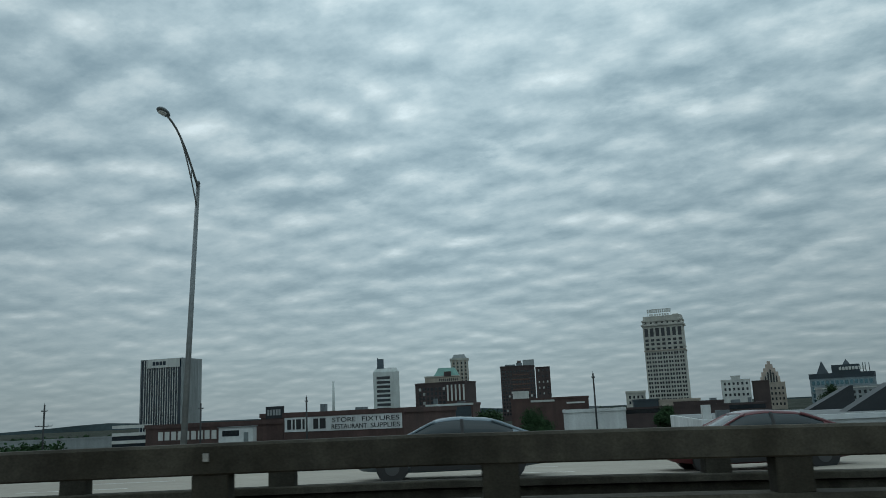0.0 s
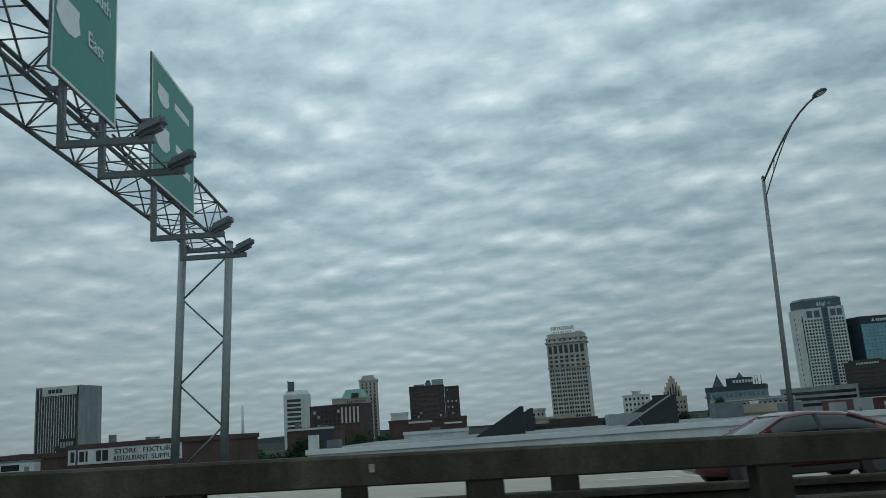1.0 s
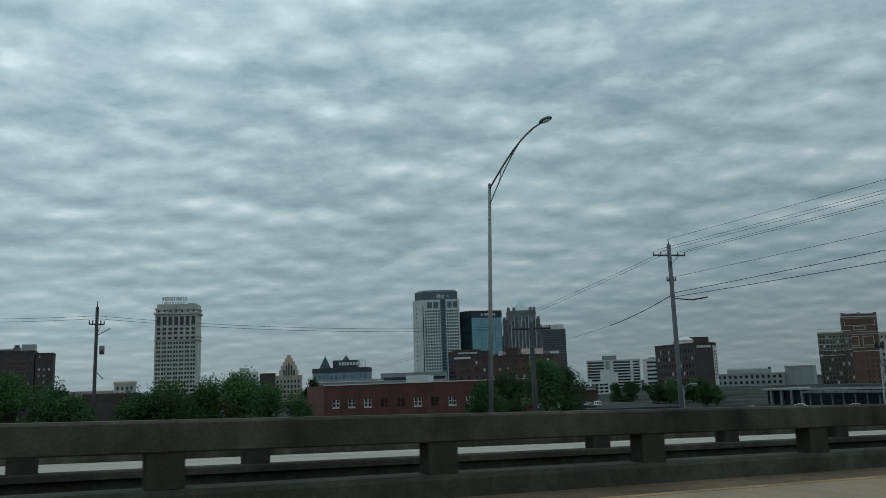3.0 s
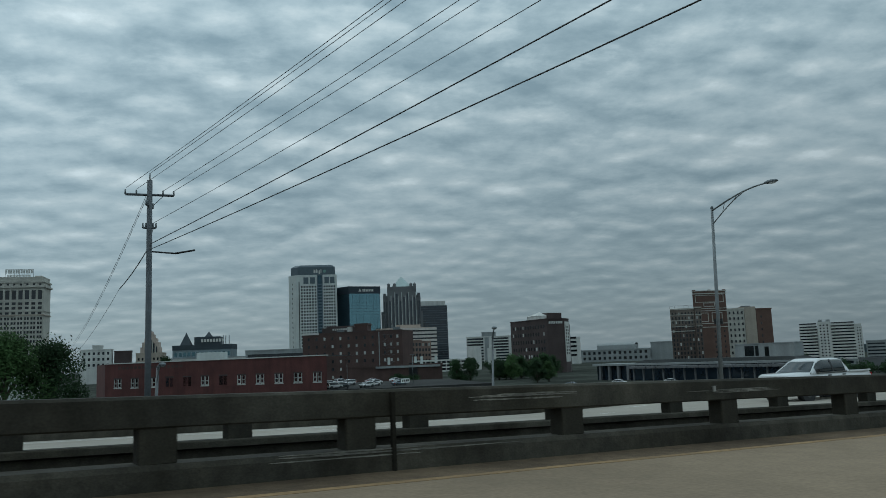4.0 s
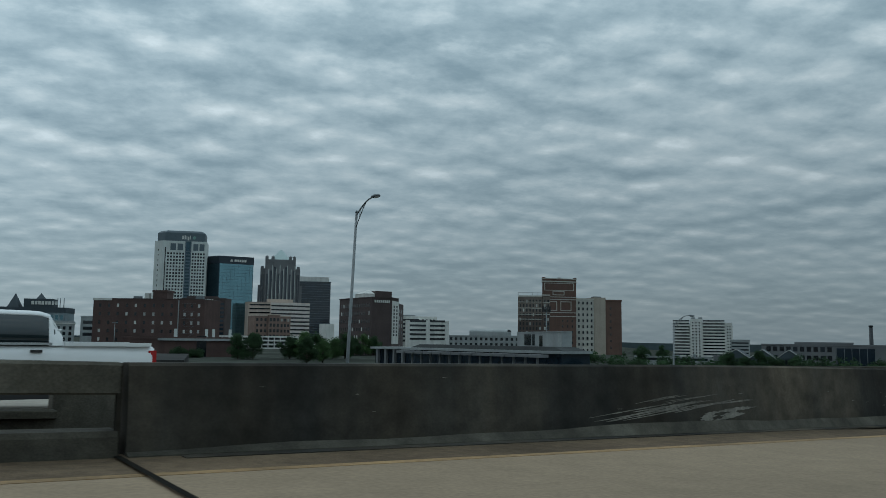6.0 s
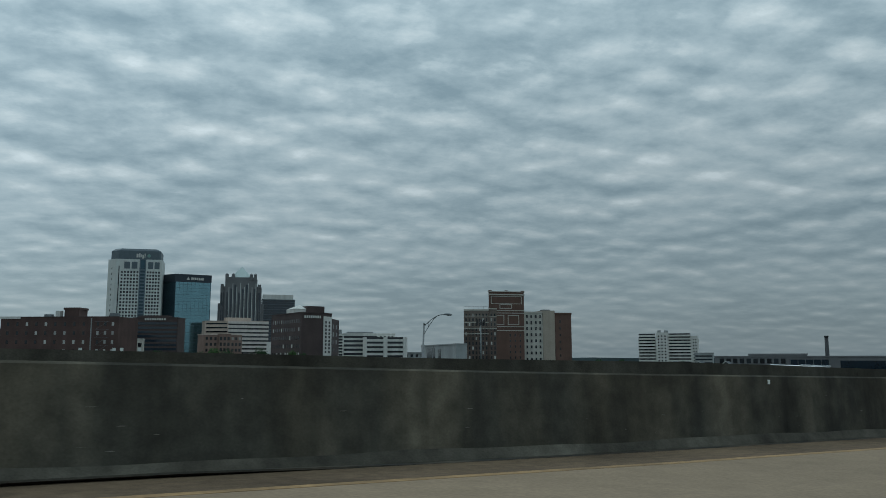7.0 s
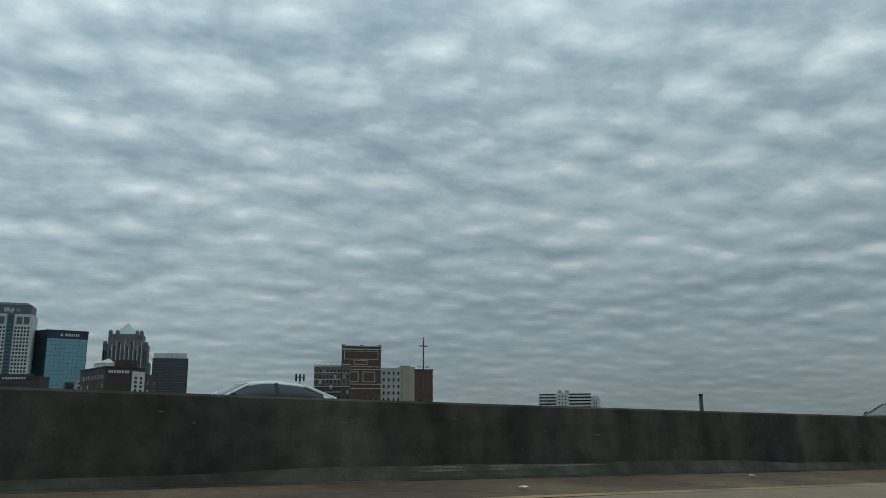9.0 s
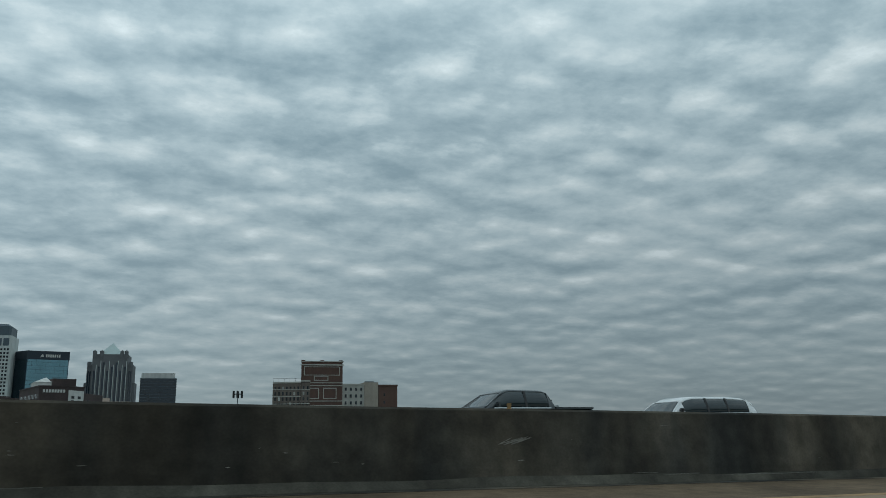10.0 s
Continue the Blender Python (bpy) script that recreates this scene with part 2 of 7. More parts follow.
rim_m = mat("alloy_rim", (0.09, 0.093, 0.096), 0.4, metal=0.7, vary=0.05)
car_glass = mat("car_glass", (0.016, 0.026, 0.03), 0.06, vary=0.1, spec=0.55)
chrome = mat("chrome_trim", (0.62, 0.64, 0.65), 0.15, metal=1.0, vary=0.03)
lamp_red = mat("red_lens", (0.35, 0.012, 0.012), 0.25, vary=0.1)
lamp_clear = mat("clear_lens", (0.6, 0.62, 0.63), 0.15, vary=0.1)
plastic_black = mat("black_plastic", (0.015, 0.015, 0.016), 0.6, vary=0.1)
PAINT = {k: mat(k + "_car_paint", c, 0.28, metal=mt, vary=0.04, coat=0.8) for k, c, mt in (
    ("silver_blue", (0.13, 0.17, 0.20), 0.5), ("charcoal", (0.016, 0.022, 0.025), 0.4), ("maroon", (0.095, 0.009, 0.014), 0.3),
    ("white", (0.68, 0.69, 0.69), 0.0), ("grey", (0.035, 0.05, 0.055), 0.4), ("black", (0.018, 0.022, 0.026), 0.3))}


# ---- small building kit ----
def thing(name, m, label, category, group="", kind=""):
    ob = new(name)
    ob.matrix_world = m
    ob.empty_display_size = 0.5
    return tagged(ob, label, category, group, kind)


def part(name, bm, material, parent, label=""):
    me = bm
    if isinstance(bm, bmesh.types.BMesh):
        me = bpy.data.meshes.new(name)
        bm.normal_update()
        bm.to_mesh(me)
        bm.free()
    if material and not me.materials:
        for x in material if isinstance(material, (list, tuple)) else (material,):
            me.materials.append(x)
    ob = new(name, me)
    ob.parent = parent
    return tagged(ob, label)


def each_box(name, material, parent, *items):
    for it in items:
        part(name, boxes(it), material, parent)


def box(bm, x0, x1, y0, y1, z0, z1, mi=0):
    vs = [bm.verts.new((x, y, z)) for z in (z0, z1) for y in (y0, y1) for x in (x0, x1)]
    for q in ((0, 2, 3, 1), (4, 5, 7, 6), (0, 1, 5, 4), (2, 6, 7, 3), (0, 4, 6, 2), (1, 3, 7, 5)):
        f = bm.faces.new([vs[i] for i in q])
        f.material_index = mi
    return bm


def boxes(*items):
    bm = bmesh.new()
    for it in items:
        box(bm, *it)
    return bm


def tube(bm, a, b, r0, r1=None, n=8, cap=True):
    a, b, r1 = Vector(a), Vector(b), r0 if r1 is None else r1
    d = (b - a).normalized()
    u = d.orthogonal().normalized()
    w = d.cross(u)
    rings = []
    for c, r in ((a, r0), (b, r1)):
        rings.append([bm.verts.new(c + (u * math.cos(k * math.tau / n) + w * math.sin(k * math.tau / n)) * r) for k in range(n)])
    for k in range(n):
        f = bm.faces.new((rings[0][k], rings[0][(k + 1) % n], rings[1][(k + 1) % n], rings[1][k]))
        f.smooth = n > 4
    if cap:
        bm.faces.new(rings[0][::-1])
        bm.faces.new(rings[1])
    return bm


def tubes(*items, n=8):
    bm = bmesh.new()
    for it in items:
        tube(bm, *it, n=n)
    return bm


def pipe(points, r, n=6):
    """A bent pipe through points; r: one radius or one for each point."""
    bm = bmesh.new()
    pts = [Vector(p) for p in points]
    rs = r if isinstance(r, (list, tuple)) else [r] * len(pts)
    prev = None
    for i, p in enumerate(pts):
        d = (pts[min(i + 1, len(pts) - 1)] - pts[max(i - 1, 0)]).normalized()
        u = Vector((0, 0, 1)).cross(d)
        u = u.normalized() if u.length > 1e-3 else Vector((1, 0, 0))
        w = d.cross(u)
        ring = [bm.verts.new(p + (u * math.cos(k * math.tau / n) + w * math.sin(k * math.tau / n)) * rs[i]) for k in range(n)]
        if prev:
            for k in range(n):
                bm.faces.new((prev[k], prev[(k + 1) % n], ring[(k + 1) % n], ring[k])).smooth = True
        else:
            bm.faces.new(ring[::-1])
        prev = ring
    bm.faces.new(prev)
    return bm


def prism(poly, z0, z1, inset=0.0, apex=None):
    """Upright prism on a plan polygon (counter-clockwise); inset narrows its top; apex: a point instead of a top."""
    bm = bmesh.new()
    cx, cy = sum(p[0] for p in poly) / len(poly), sum(p[1] for p in poly) / len(poly)
    lo = [bm.verts.new((x, y, z0)) for x, y in poly]
    if apex is not None:
        tip = bm.verts.new((cx, cy, apex) if not isinstance(apex, tuple) else apex)
        for i in range(len(lo)):
            bm.faces.new((lo[i], lo[(i + 1) % len(lo)], tip))
    else:
        hi = [bm.verts.new((x + (cx - x) * inset, y + (cy - y) * inset, z1)) for x, y in poly]
        for i in range(len(lo)):
            j = (i + 1) % len(lo)
            bm.faces.new((lo[i], lo[j], hi[j], hi[i]))
        bm.faces.new(hi)
    bm.faces.new(lo[::-1])
    return bm


def rect(w, d, x0=0.0, y0=0.0):
    return [(x0, y0), (x0 + w, y0), (x0 + w, y0 + d), (x0, y0 + d)]


_text_cache = {}


def lettering(body, height, depth, material, parent, m, name="lettering", width=None):
    """Raised letters as a mesh, standing in the local xz plane and facing -y."""
    cu = bpy.data.curves.new(name, "FONT")
    cu.body, cu.size, cu.extrude, cu.align_x = body, height / 0.72, depth / 2, "LEFT"
    tmp = bpy.data.objects.new("tmp", cu)
    scene.collection.objects.link(tmp)
    me = bpy.data.meshes.new_from_object(tmp.evaluated_get(bpy.context.evaluated_depsgraph_get()))
    bpy.data.objects.remove(tmp)
    ob = part(name, me, material, parent)
    k = 1.0
    if width:
        xs = [v.co.x for v in me.vertices]
        k = width / (max(xs) - min(xs))
    ob.matrix_local = m @ pose(0, 0, 0, 90) @ Matrix.Diagonal((k, 1, 1, 1))
    return ob


# ---- the course of the motorway ----
EYE = 1.22


def lerp_table(t, table):
    if t <= table[0][0]:
        return table[0][1]
    for (a, va), (b, vb) in zip(table, table[1:]):
        if t <= b:
            return va + (vb - va) * (t - a) / (b - a)
    return table[-1][1]


def course(t):
    """Driving line at eye height: place and heading; straight on past both ends."""
    k = min(max(t, -3.0), 12.0)
    p = Vector((30.2313 * k + 0.07687 * k * k, 2.3043 * k + 0.12243 * k * k - 0.035168 * k ** 3, 13.5 - 0.66582 * k - 0.01265 * k * k - 0.000491 * k ** 3 + 0.09 * max(0.0, k - 7.8) ** 2 - 0.58 * max(0.0, 0.01 - k)))
    d = Vector((30.2313 + 0.15374 * k, 2.3043 + 0.24486 * k - 0.105504 * k * k, -0.66582 - 0.0253 * k - 0.001473 * k * k + 0.18 * max(0.0, k - 7.8) + (0.58 if k < 0.01 else 0.0)))
    if t > 12:
        d.z = 0.0
    return p + d * (t - k), math.atan2(d.y, d.x)


BANK = ((7.3, 0.0), (7.7, 0.008), (8.7, 0.045), (9.2, 0.061), (9.7, 0.065), (10.2, 0.071), (14, 0.073))


FALL = ((0.25, 0.03), (0.55, 0.005), (1.5, 0.025), (3.0, 0.045), (4.7, 0.045), (5.5, 0.005), (8.0, 0.0), (9.6, 0.03))


def on_road(t, d, h=0.0):
    """The point d metres to the left of the driving line, h above the carriageway there."""
    p, a = course(t)
    cross = lerp_table(t, BANK) * d - (0.03 * (min(d, 13.0) - 9.5) + 0.06 + lerp_table(t, FALL) * max(0.0, d - 13.0) if d > 9.5 else 0)
    return Vector((p.x - math.sin(a) * d, p.y + math.cos(a) * d, p.z - EYE + cross + h))


def strip(name, profile, t0, t1, material, step=0.1, parent=None, closed=True):
    """A long body of one section, list of (d, h) or a function of t giving it, swept along the course."""
    bm = bmesh.new()
    prev = None
    n = max(1, int(round((t1 - t0) / step)))
    for i in range(n + 1):
        t = t0 + (t1 - t0) * i / n
        sec = profile(t) if callable(profile) else profile
        ring = [bm.verts.new(on_road(t, d, h)) for d, h in sec]
        m = len(ring)
        if prev:
            for k in range(m if closed else m - 1):
                bm.faces.new((prev[k], prev[(k + 1) % m], ring[(k + 1) % m], ring[k]))
        elif closed:
            bm.faces.new(ring[::-1])
        prev = ring
    if closed:
        bm.faces.new(prev)
    bmesh.ops.recalc_face_normals(bm, faces=bm.faces)
    return part(name, bm, material, parent)


def structure(ob, label):
    return tagged(ob, label, kind="structure")


T0, T1, TJ = -5.0, 22.0, 6.066     # ends of the modelled road and the change from open rail to solid wall

# ground and distance
def soft_step(f):
    f = max(0.0, min(1.0, f))
    return f * f * (3 - 2 * f)


def ground_z(x, y):
    """Height of the ground: level along the motorway, falling into a broad valley in the north-east."""
    r, a = math.hypot(x - 200, y - 30), math.degrees(math.atan2(y - 30, x - 200))
    return -min(24.0, 0.03 * max(0.0, r - 200)) * soft_step((47 - a) / 8) * soft_step((a - 8) / 8)


bm = bmesh.new()
bmesh.ops.create_grid(bm, x_segments=160, y_segments=160, size=4500)
for v in bm.verts:
    v.co.z = ground_z(v.co.x + 300, v.co.y + 600)
structure(part("ground", bm, ground_m, None), "dull green and grey city ground").location = (300, 600, 0)
bm = bmesh.new()
prev = None
for i in range(81):
    a = radians(-75 + i * 1.9)
    r = 3300
    z = 15 + 22 * noise.noise((i * 0.13, 3.1, 0)) + 12 * noise.noise((i * 0.5, 1.7, 2))
    pair = [bm.verts.new((r * math.sin(a), r * math.cos(a), -45)), bm.verts.new((r * math.sin(a), r * math.cos(a), max(z * (1.0 if i < 37 else max(0.3, 1.0 - (i - 37) * 0.09)), 4))), bm.verts.new((1.25 * r * math.sin(a), 1.25 * r * math.cos(a), -45))]
    if prev:
        for k in (0, 1):
            bm.faces.new((prev[k], pair[k], pair[k + 1], prev[k + 1]))
    prev = pair
structure(part("backdrop", bm, hill_m, None), "low wooded hills on the horizon, haze put into their colour")

# our carriageway


def edge(t):
    """Where the travelled lane ends and the dirty shoulder begins."""
    return lerp_table(t, ((5.2, 8.05), (5.75, 7.78), (6.25, 7.78), (7.2, 8.05), (7.6, 8.2), (8.25, 8.17), (8.6, 7.85), (22, 7.8)))


structure(strip("road", lambda t: [(-9, 0), (edge(t), 0), (edge(t), -0.5), (-9, -0.5)], T0, T1, pavement_m, 0.15), "tan concrete carriageway of an elevated motorway")
structure(strip("pavement", lambda t: [(edge(t), 0.0), (9.1, 0.01), (9.1, -0.5), (edge(t), -0.5)], T0, TJ, shoulder_m), "dirty concrete shoulder beside the rail")


def wall_d(t):
    return lerp_table(t, ((TJ, 9.05), (6.5, 9.35), (7.6, 10.35), (22, 10.45)))


def wall_h(t):
    return lerp_table(t, ((TJ, 0.98), (6.4, 1.17), (7.0, 1.3), (7.65, 1.345), (8.7, 1.22), (9.2, 1.09), (9.7, 1.11), (10.1, 1.11), (10.4, 1.16), (22, 1.20)))


structure(strip("pavement_2", lambda t: [(edge(t), 0.0), (wall_d(t) + 0.1, 0.02), (wall_d(t) + 0.1, -0.5), (edge(t), -0.5)], TJ, T1, shoulder_m), "dirty brown concrete shoulder along the solid wall")
structure(strip("road_marking", lambda t: [(edge(t) - 0.07, 0.004), (edge(t) + 0.08, 0.006), (edge(t) + 0.08, 0.001), (edge(t) - 0.07, 0.001)], T0, T1, yellow_paint), "worn yellow edge line")
structure(strip("road_marking_2", [(-6.6, 0.004), (-6.45, 0.004), (-6.45, 0.001), (-6.6, 0.001)], T0, T1, white_paint), "white edge line")

# other carriageway beyond the gap, and its outer parapet
structure(strip("road_2", [(13.0, 0), (31.6, 0), (31.6, -0.6), (13.0, -0.6)], T0, T1, far_road_m, 0.15), "pale concrete of the opposite carriageway")
structure(strip("parapet_outer", [(31.6, -0.5), (31.6, 0.45), (31.9, 0.45), (31.9, -0.5)], T0, T1, concrete, 0.15), "concrete parapet on the outer edge of the bridge")
structure(strip("road_marking_3", [(29.5, 0.004), (29.65, 0.004), (29.65, 0.001), (29.5, 0.001)], T0, T1, white_paint), "white edge line")
structure(strip("road_marking_4", [(14.6, 0.004), (14.75, 0.004), (14.75, 0.001), (14.6, 0.001)], T0, T1, yellow_paint), "worn yellow edge line")


def lane_dashes(name, dd, material, label):
    bm = bmesh.new()
    for j in range(-12, 50):
        t = j * 0.395
        for q in range(3):
            a, b = t + q * 0.033, t + (q + 1) * 0.033
            vs = [bm.verts.new(on_road(tt, e, 0.005)) for tt, e in ((a, dd), (b, dd), (b, dd + 0.12), (a, dd + 0.12))]
            bm.faces.new(vs[::-1])
    bmesh.ops.recalc_face_normals(bm, faces=bm.faces)
    structure(part(name, bm, material, None), label)


lane_dashes("road_marking_5", 18.4, white_paint, "broken white lane line")
lane_dashes("road_marking_6", 22.1, white_paint, "broken white lane line")
lane_dashes("road_marking_7", 25.8, white_paint, "broken white lane line")
lane_dashes("road_marking_8", 4.3, white_paint, "broken white lane line")

# ---- open rails: curb, posts and a top beam ----
NEAR_POSTS = ((0, -0.72), (6, -0.09), (8, 0.118), (11, 0.401), (13, 0.611), (28, 2.189), (31, 2.518), (34, 2.829), (46, 4.064), (47, 4.14), (50, 4.459), (51, 4.59), (53, 4.803), (60, 5.549), (63, 5.83), (67, 6.2))
FAR_POSTS = ((0, -0.73), (6, -0.091), (8, 0.129), (31, 2.574), (46, 4.13), (49, 4.441), (51, 4.674), (53, 4.88), (60, 5.6455), (67, 6.3))


def open_rail(name, d, label, flip, spots):
    rail = tagged(new(name), label, kind="structure")
    s = -1 if flip else 1
    if flip:
        curb = strip("curb", [(d, -0.1), (d, 0.36), (d - 0.40, 0.36), (d - 0.42, 0.34), (d - 0.42, 0.25), (d - 0.3, 0.22), (d - 0.3, -0.1)], T0, TJ, curb_concrete, parent=rail)
        # set-back edge below the curb: shade of the gap painted in black
        tagged(strip("deck_edge", [(d - 0.06, -1.6), (d - 0.06, -0.1), (d - 0.29, -0.1), (d - 0.29, -1.6)], T0, TJ, tar_and_shade, parent=rail), "edge of the bridge deck, gap shade put into its black colour")
    else:
        curb = strip("curb", [(d, -0.4), (d, 0.22), (d + 0.03, 0.28), (d + 0.42, 0.28), (d + 0.42, -0.9), (d, -0.9)], T0, TJ, curb_concrete, parent=rail)
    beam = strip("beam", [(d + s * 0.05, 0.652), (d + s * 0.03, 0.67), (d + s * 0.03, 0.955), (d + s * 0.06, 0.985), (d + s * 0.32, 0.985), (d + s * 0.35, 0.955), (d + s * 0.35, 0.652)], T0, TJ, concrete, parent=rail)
    tagged(curb, "stained concrete curb"), tagged(beam, "weathered concrete top beam")
    pm = None
    for i in range(-12, 68):
        t = lerp_table(i, spots) if i >= 0 else spots[0][1] + i * 0.1042
        if t > TJ - 0.02 or t < T0 + 0.05:
            continue
        if pm is None:
            bmp = boxes((-0.2, 0.2, 0.05, 0.33, 0.27, 0.66))
            bmesh.ops.bevel(bmp, geom=[e for e in bmp.edges], offset=0.015, segments=1, affect="EDGES")
            pm = bpy.data.meshes.new("post")
            bmp.to_mesh(pm)
            bmp.free()
        p = on_road(t, d)
        a = course(t)[1] + (math.pi if flip else 0)
        ob = part("post", pm, concrete, rail)
        ob.matrix_world = Matrix.Translation(p) @ Matrix.Rotation(a, 4, "Z")
    return rail


near_rail = open_rail("bridge_rail", 8.95, "weathered grey-brown concrete post-and-beam bridge rail", False, NEAR_POSTS)
far_rail = open_rail("bridge_rail_2", 13.05, "concrete post-and-beam rail of the opposite bridge", True, FAR_POSTS)

# dark expansion joints across rail and road: where, and half the width of the tar across the roadway
for t, half in ((4.153, 0.0), (5.118, 0.037), (6.066, 0.037), (7.648, 0.022)):
    d1 = 8.93 if t < 6 else wall_d(t) - 0.03
    if half:
        jm = bmesh.new()
        reach = 8.95 if t < 6.1 else 10.0
        vs = [jm.verts.new(on_road(t + o * half / 31.0, dd, 0.03 if dd > 8.9 else 0.008)) for o, dd in ((-1, -9), (1, -9), (1, reach), (-1, reach))]
        jm.faces.new(vs)
        structure(part("expansion_joint", jm, tar_and_shade, None), "dark tarred expansion joint across the roadway")
    jm = bmesh.new()
    h = 0.985 if t < 6.1 else wall_h(t)
    p = on_road(t, d1)
    box(jm, -0.024, 0.024, -0.012 if t < 6.05 else -0.04, 0.05, 0.0, h - 0.03)
    ob = structure(part("rail_joint", jm, joint_m, None), "dark vertical expansion joint in the concrete")
    ob.matrix_world = Matrix.Translation(p) @ Matrix.Rotation(course(t)[1], 4, "Z")

# ---- solid walls from the joint on ----
median = tagged(new("wall_median"), "tall dark-stained concrete median wall", kind="structure")
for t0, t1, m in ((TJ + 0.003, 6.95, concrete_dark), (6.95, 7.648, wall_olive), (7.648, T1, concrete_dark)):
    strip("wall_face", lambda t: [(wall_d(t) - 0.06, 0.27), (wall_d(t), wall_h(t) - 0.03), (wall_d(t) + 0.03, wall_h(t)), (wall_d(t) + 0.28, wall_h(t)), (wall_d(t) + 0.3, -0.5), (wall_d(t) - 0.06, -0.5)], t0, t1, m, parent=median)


def toe_h(t):
    return lerp_table(t, ((TJ, 0.06), (6.2, 0.12), (6.35, 0.2), (6.8, 0.16), (7.7, 0.2), (7.9, 0.21), (8.3, 0.28), (8.55, 0.17), (8.75, 0.12), (9.05, 0.14), (9.2, 0.2), (9.35, 0.22), (9.5, 0.15), (22, 0.13))) + 0.012 * math.sin(t * 29.0) + 0.01 * math.sin(t * 71.0)


tagged(strip("toe", lambda t: [(wall_d(t) - 0.2, -0.3), (wall_d(t) - 0.18, 0.03), (wall_d(t) - 0.07, toe_h(t)), (wall_d(t) - 0.062, -0.3)], TJ + 0.003, T1, toe_m, 0.02, parent=median), "pale worn toe of the wall")
structure(strip("gutter", lambda t: [(wall_d(t) - 0.40, 0.024), (wall_d(t) - 0.2, 0.026), (wall_d(t) - 0.2, 0.0), (wall_d(t) - 0.40, 0.0)], TJ + 0.02, T1, concrete_dark), "dark grit gathered along the wall foot")


def wall2_h(t):
    return lerp_table(t, ((TJ, 1.02), (7.0, 1.55), (7.5, 1.68), (8.2, 1.45), (8.7, 1.1), (22, 0.8)))


structure(strip("wall_median_2", lambda t: [(13.0, -0.5), (13.0, wall2_h(t)), (13.25, wall2_h(t)), (13.45, 0.3), (13.45, -0.5)], TJ, T1, concrete), "concrete median wall of the opposite carriageway")
structure(strip("gap_floor", [(9.4, -0.75), (12.7, -0.75), (12.7, -0.9), (9.4, -0.9)], TJ, T1, shoulder_m), "rubble floor of the gap between the walls")

# ---- lamps along the outer parapet, leaning a little along the road ----
LEAN = radians(2.3)


def street_lamp(t, d=31.75, height=9.6, label="tall galvanised steel street lamp with a curved truss arm", arm=3.7, rise=1.15, turn=0.0):
    p, a = on_road(t, d, 0.3 - max(0.0, 0.03 - lerp_table(t, FALL)) * (d - 13)), course(t)[1]
    if d > 40:
        p.z = 0.0
    p -= Vector((math.cos(a), math.sin(a), 0)) * height * math.sin(LEAN)
    lamp = thing("street_lamp", Matrix.Translation(p) @ Matrix.Rotation(a, 4, "Z") @ Matrix.Rotation(LEAN, 4, "Y") @ Matrix.Rotation(turn, 4, "Z"), label, "street lamp", "street lamps along the motorway")
    part("pole", tubes(((0, 0, 0), (0, 0, height), 0.125, 0.075), n=12), lamp_steel, lamp)
    part("base_plate", boxes((-0.25, 0.25, -0.25, 0.25, 0, 0.05)), galv_dark, lamp)
    part("cap", tubes(((0, 0, height), (0, 0, height + 0.12), 0.09, 0.05)), galv_dark, lamp)
    up_pts = [(0, -arm * k / 8, height - 0.15 + rise * math.sin(k / 8 * math.pi / 2)) for k in range(9)]
    part("arm", pipe(up_pts, [0.05 - 0.001 * k for k in range(9)]), lamp_steel, lamp)
    low = [(0, -arm * 0.62 * k / 6, height - 0.95 + (0.77 + 0.83 * rise) * math.sin(k / 6 * 1.05) / math.sin(1.05)) for k in range(7)]
    part("brace", pipe(low, 0.03), lamp_steel, lamp)
    part("strut", tubes((up_pts[2], low[2], 0.018), n=6), lamp_steel, lamp)
    part("strut", tubes((up_pts[4], low[4], 0.018), n=6), lamp_steel, lamp)
    e = Vector(up_pts[-1])
    hb = bmesh.new()
    bmesh.ops.create_uvsphere(hb, u_segments=14, v_segments=8, radius=1.0)
    for v in hb.verts:
        v.co = Vector((v.co.x * 0.19, v.co.y * 0.46, v.co.z * (0.13 if v.co.z > 0 else 0.07))) + e + Vector((0, -0.38, 0.0))
    for f in hb.faces:
        f.smooth = True
    head = part("lamp_head", hb, galv_dark, lamp, "grey cobra lamp head")
    lens = bmesh.new()
    bmesh.ops.create_uvsphere(lens, u_segments=12, v_segments=6, radius=1.0)
    for v in lens.verts:
        v.co = Vector((v.co.x * 0.13, v.co.y * 0.24, v.co.z * 0.06)) + e + Vector((0, -0.46, -0.05))
    part("lens", lens, lamp_clear, head)
    return lamp


street_lamp(-0.33, 30.8, 10.9, rise=1.6)
street_lamp(1.563, 33.8, 12.0, arm=5.0, rise=1.9)
street_lamp(3.603, 33.7, 12.05, arm=4.8, rise=1.85)
street_lamp(5.186, 31.3, 10.6, rise=0.85)
street_lamp(8.782, 31.7, 15.6, rise=0.9)
street_lamp(6.685, 42.0, 16.3, "slender grey street lamp on the slip road", 1.9, 0.8)
street_lamp(5.09, 50.1, 12.0, "grey street lamp on the slip road by a car park", 4.2, 0.6, turn=radians(-32))
street_lamp(8.14, 62.8, 11.0, "grey street lamp on the slip road beyond", 1.9, turn=radians(80))
street_lamp(4.326, 47.43, 10.7, "small grey street lamp beside a tall utility pole", 0.7, 0.3)

# ---- sign gantry across the opposite carriageway ----
GTOP = 20.8
GANTRY = pose(21.35, 0, 0, 0, 0, 1.75)
gantry = thing("sign_gantry", GANTRY, "galvanised steel truss sign gantry over the opposite carriageway", "sign gantry")


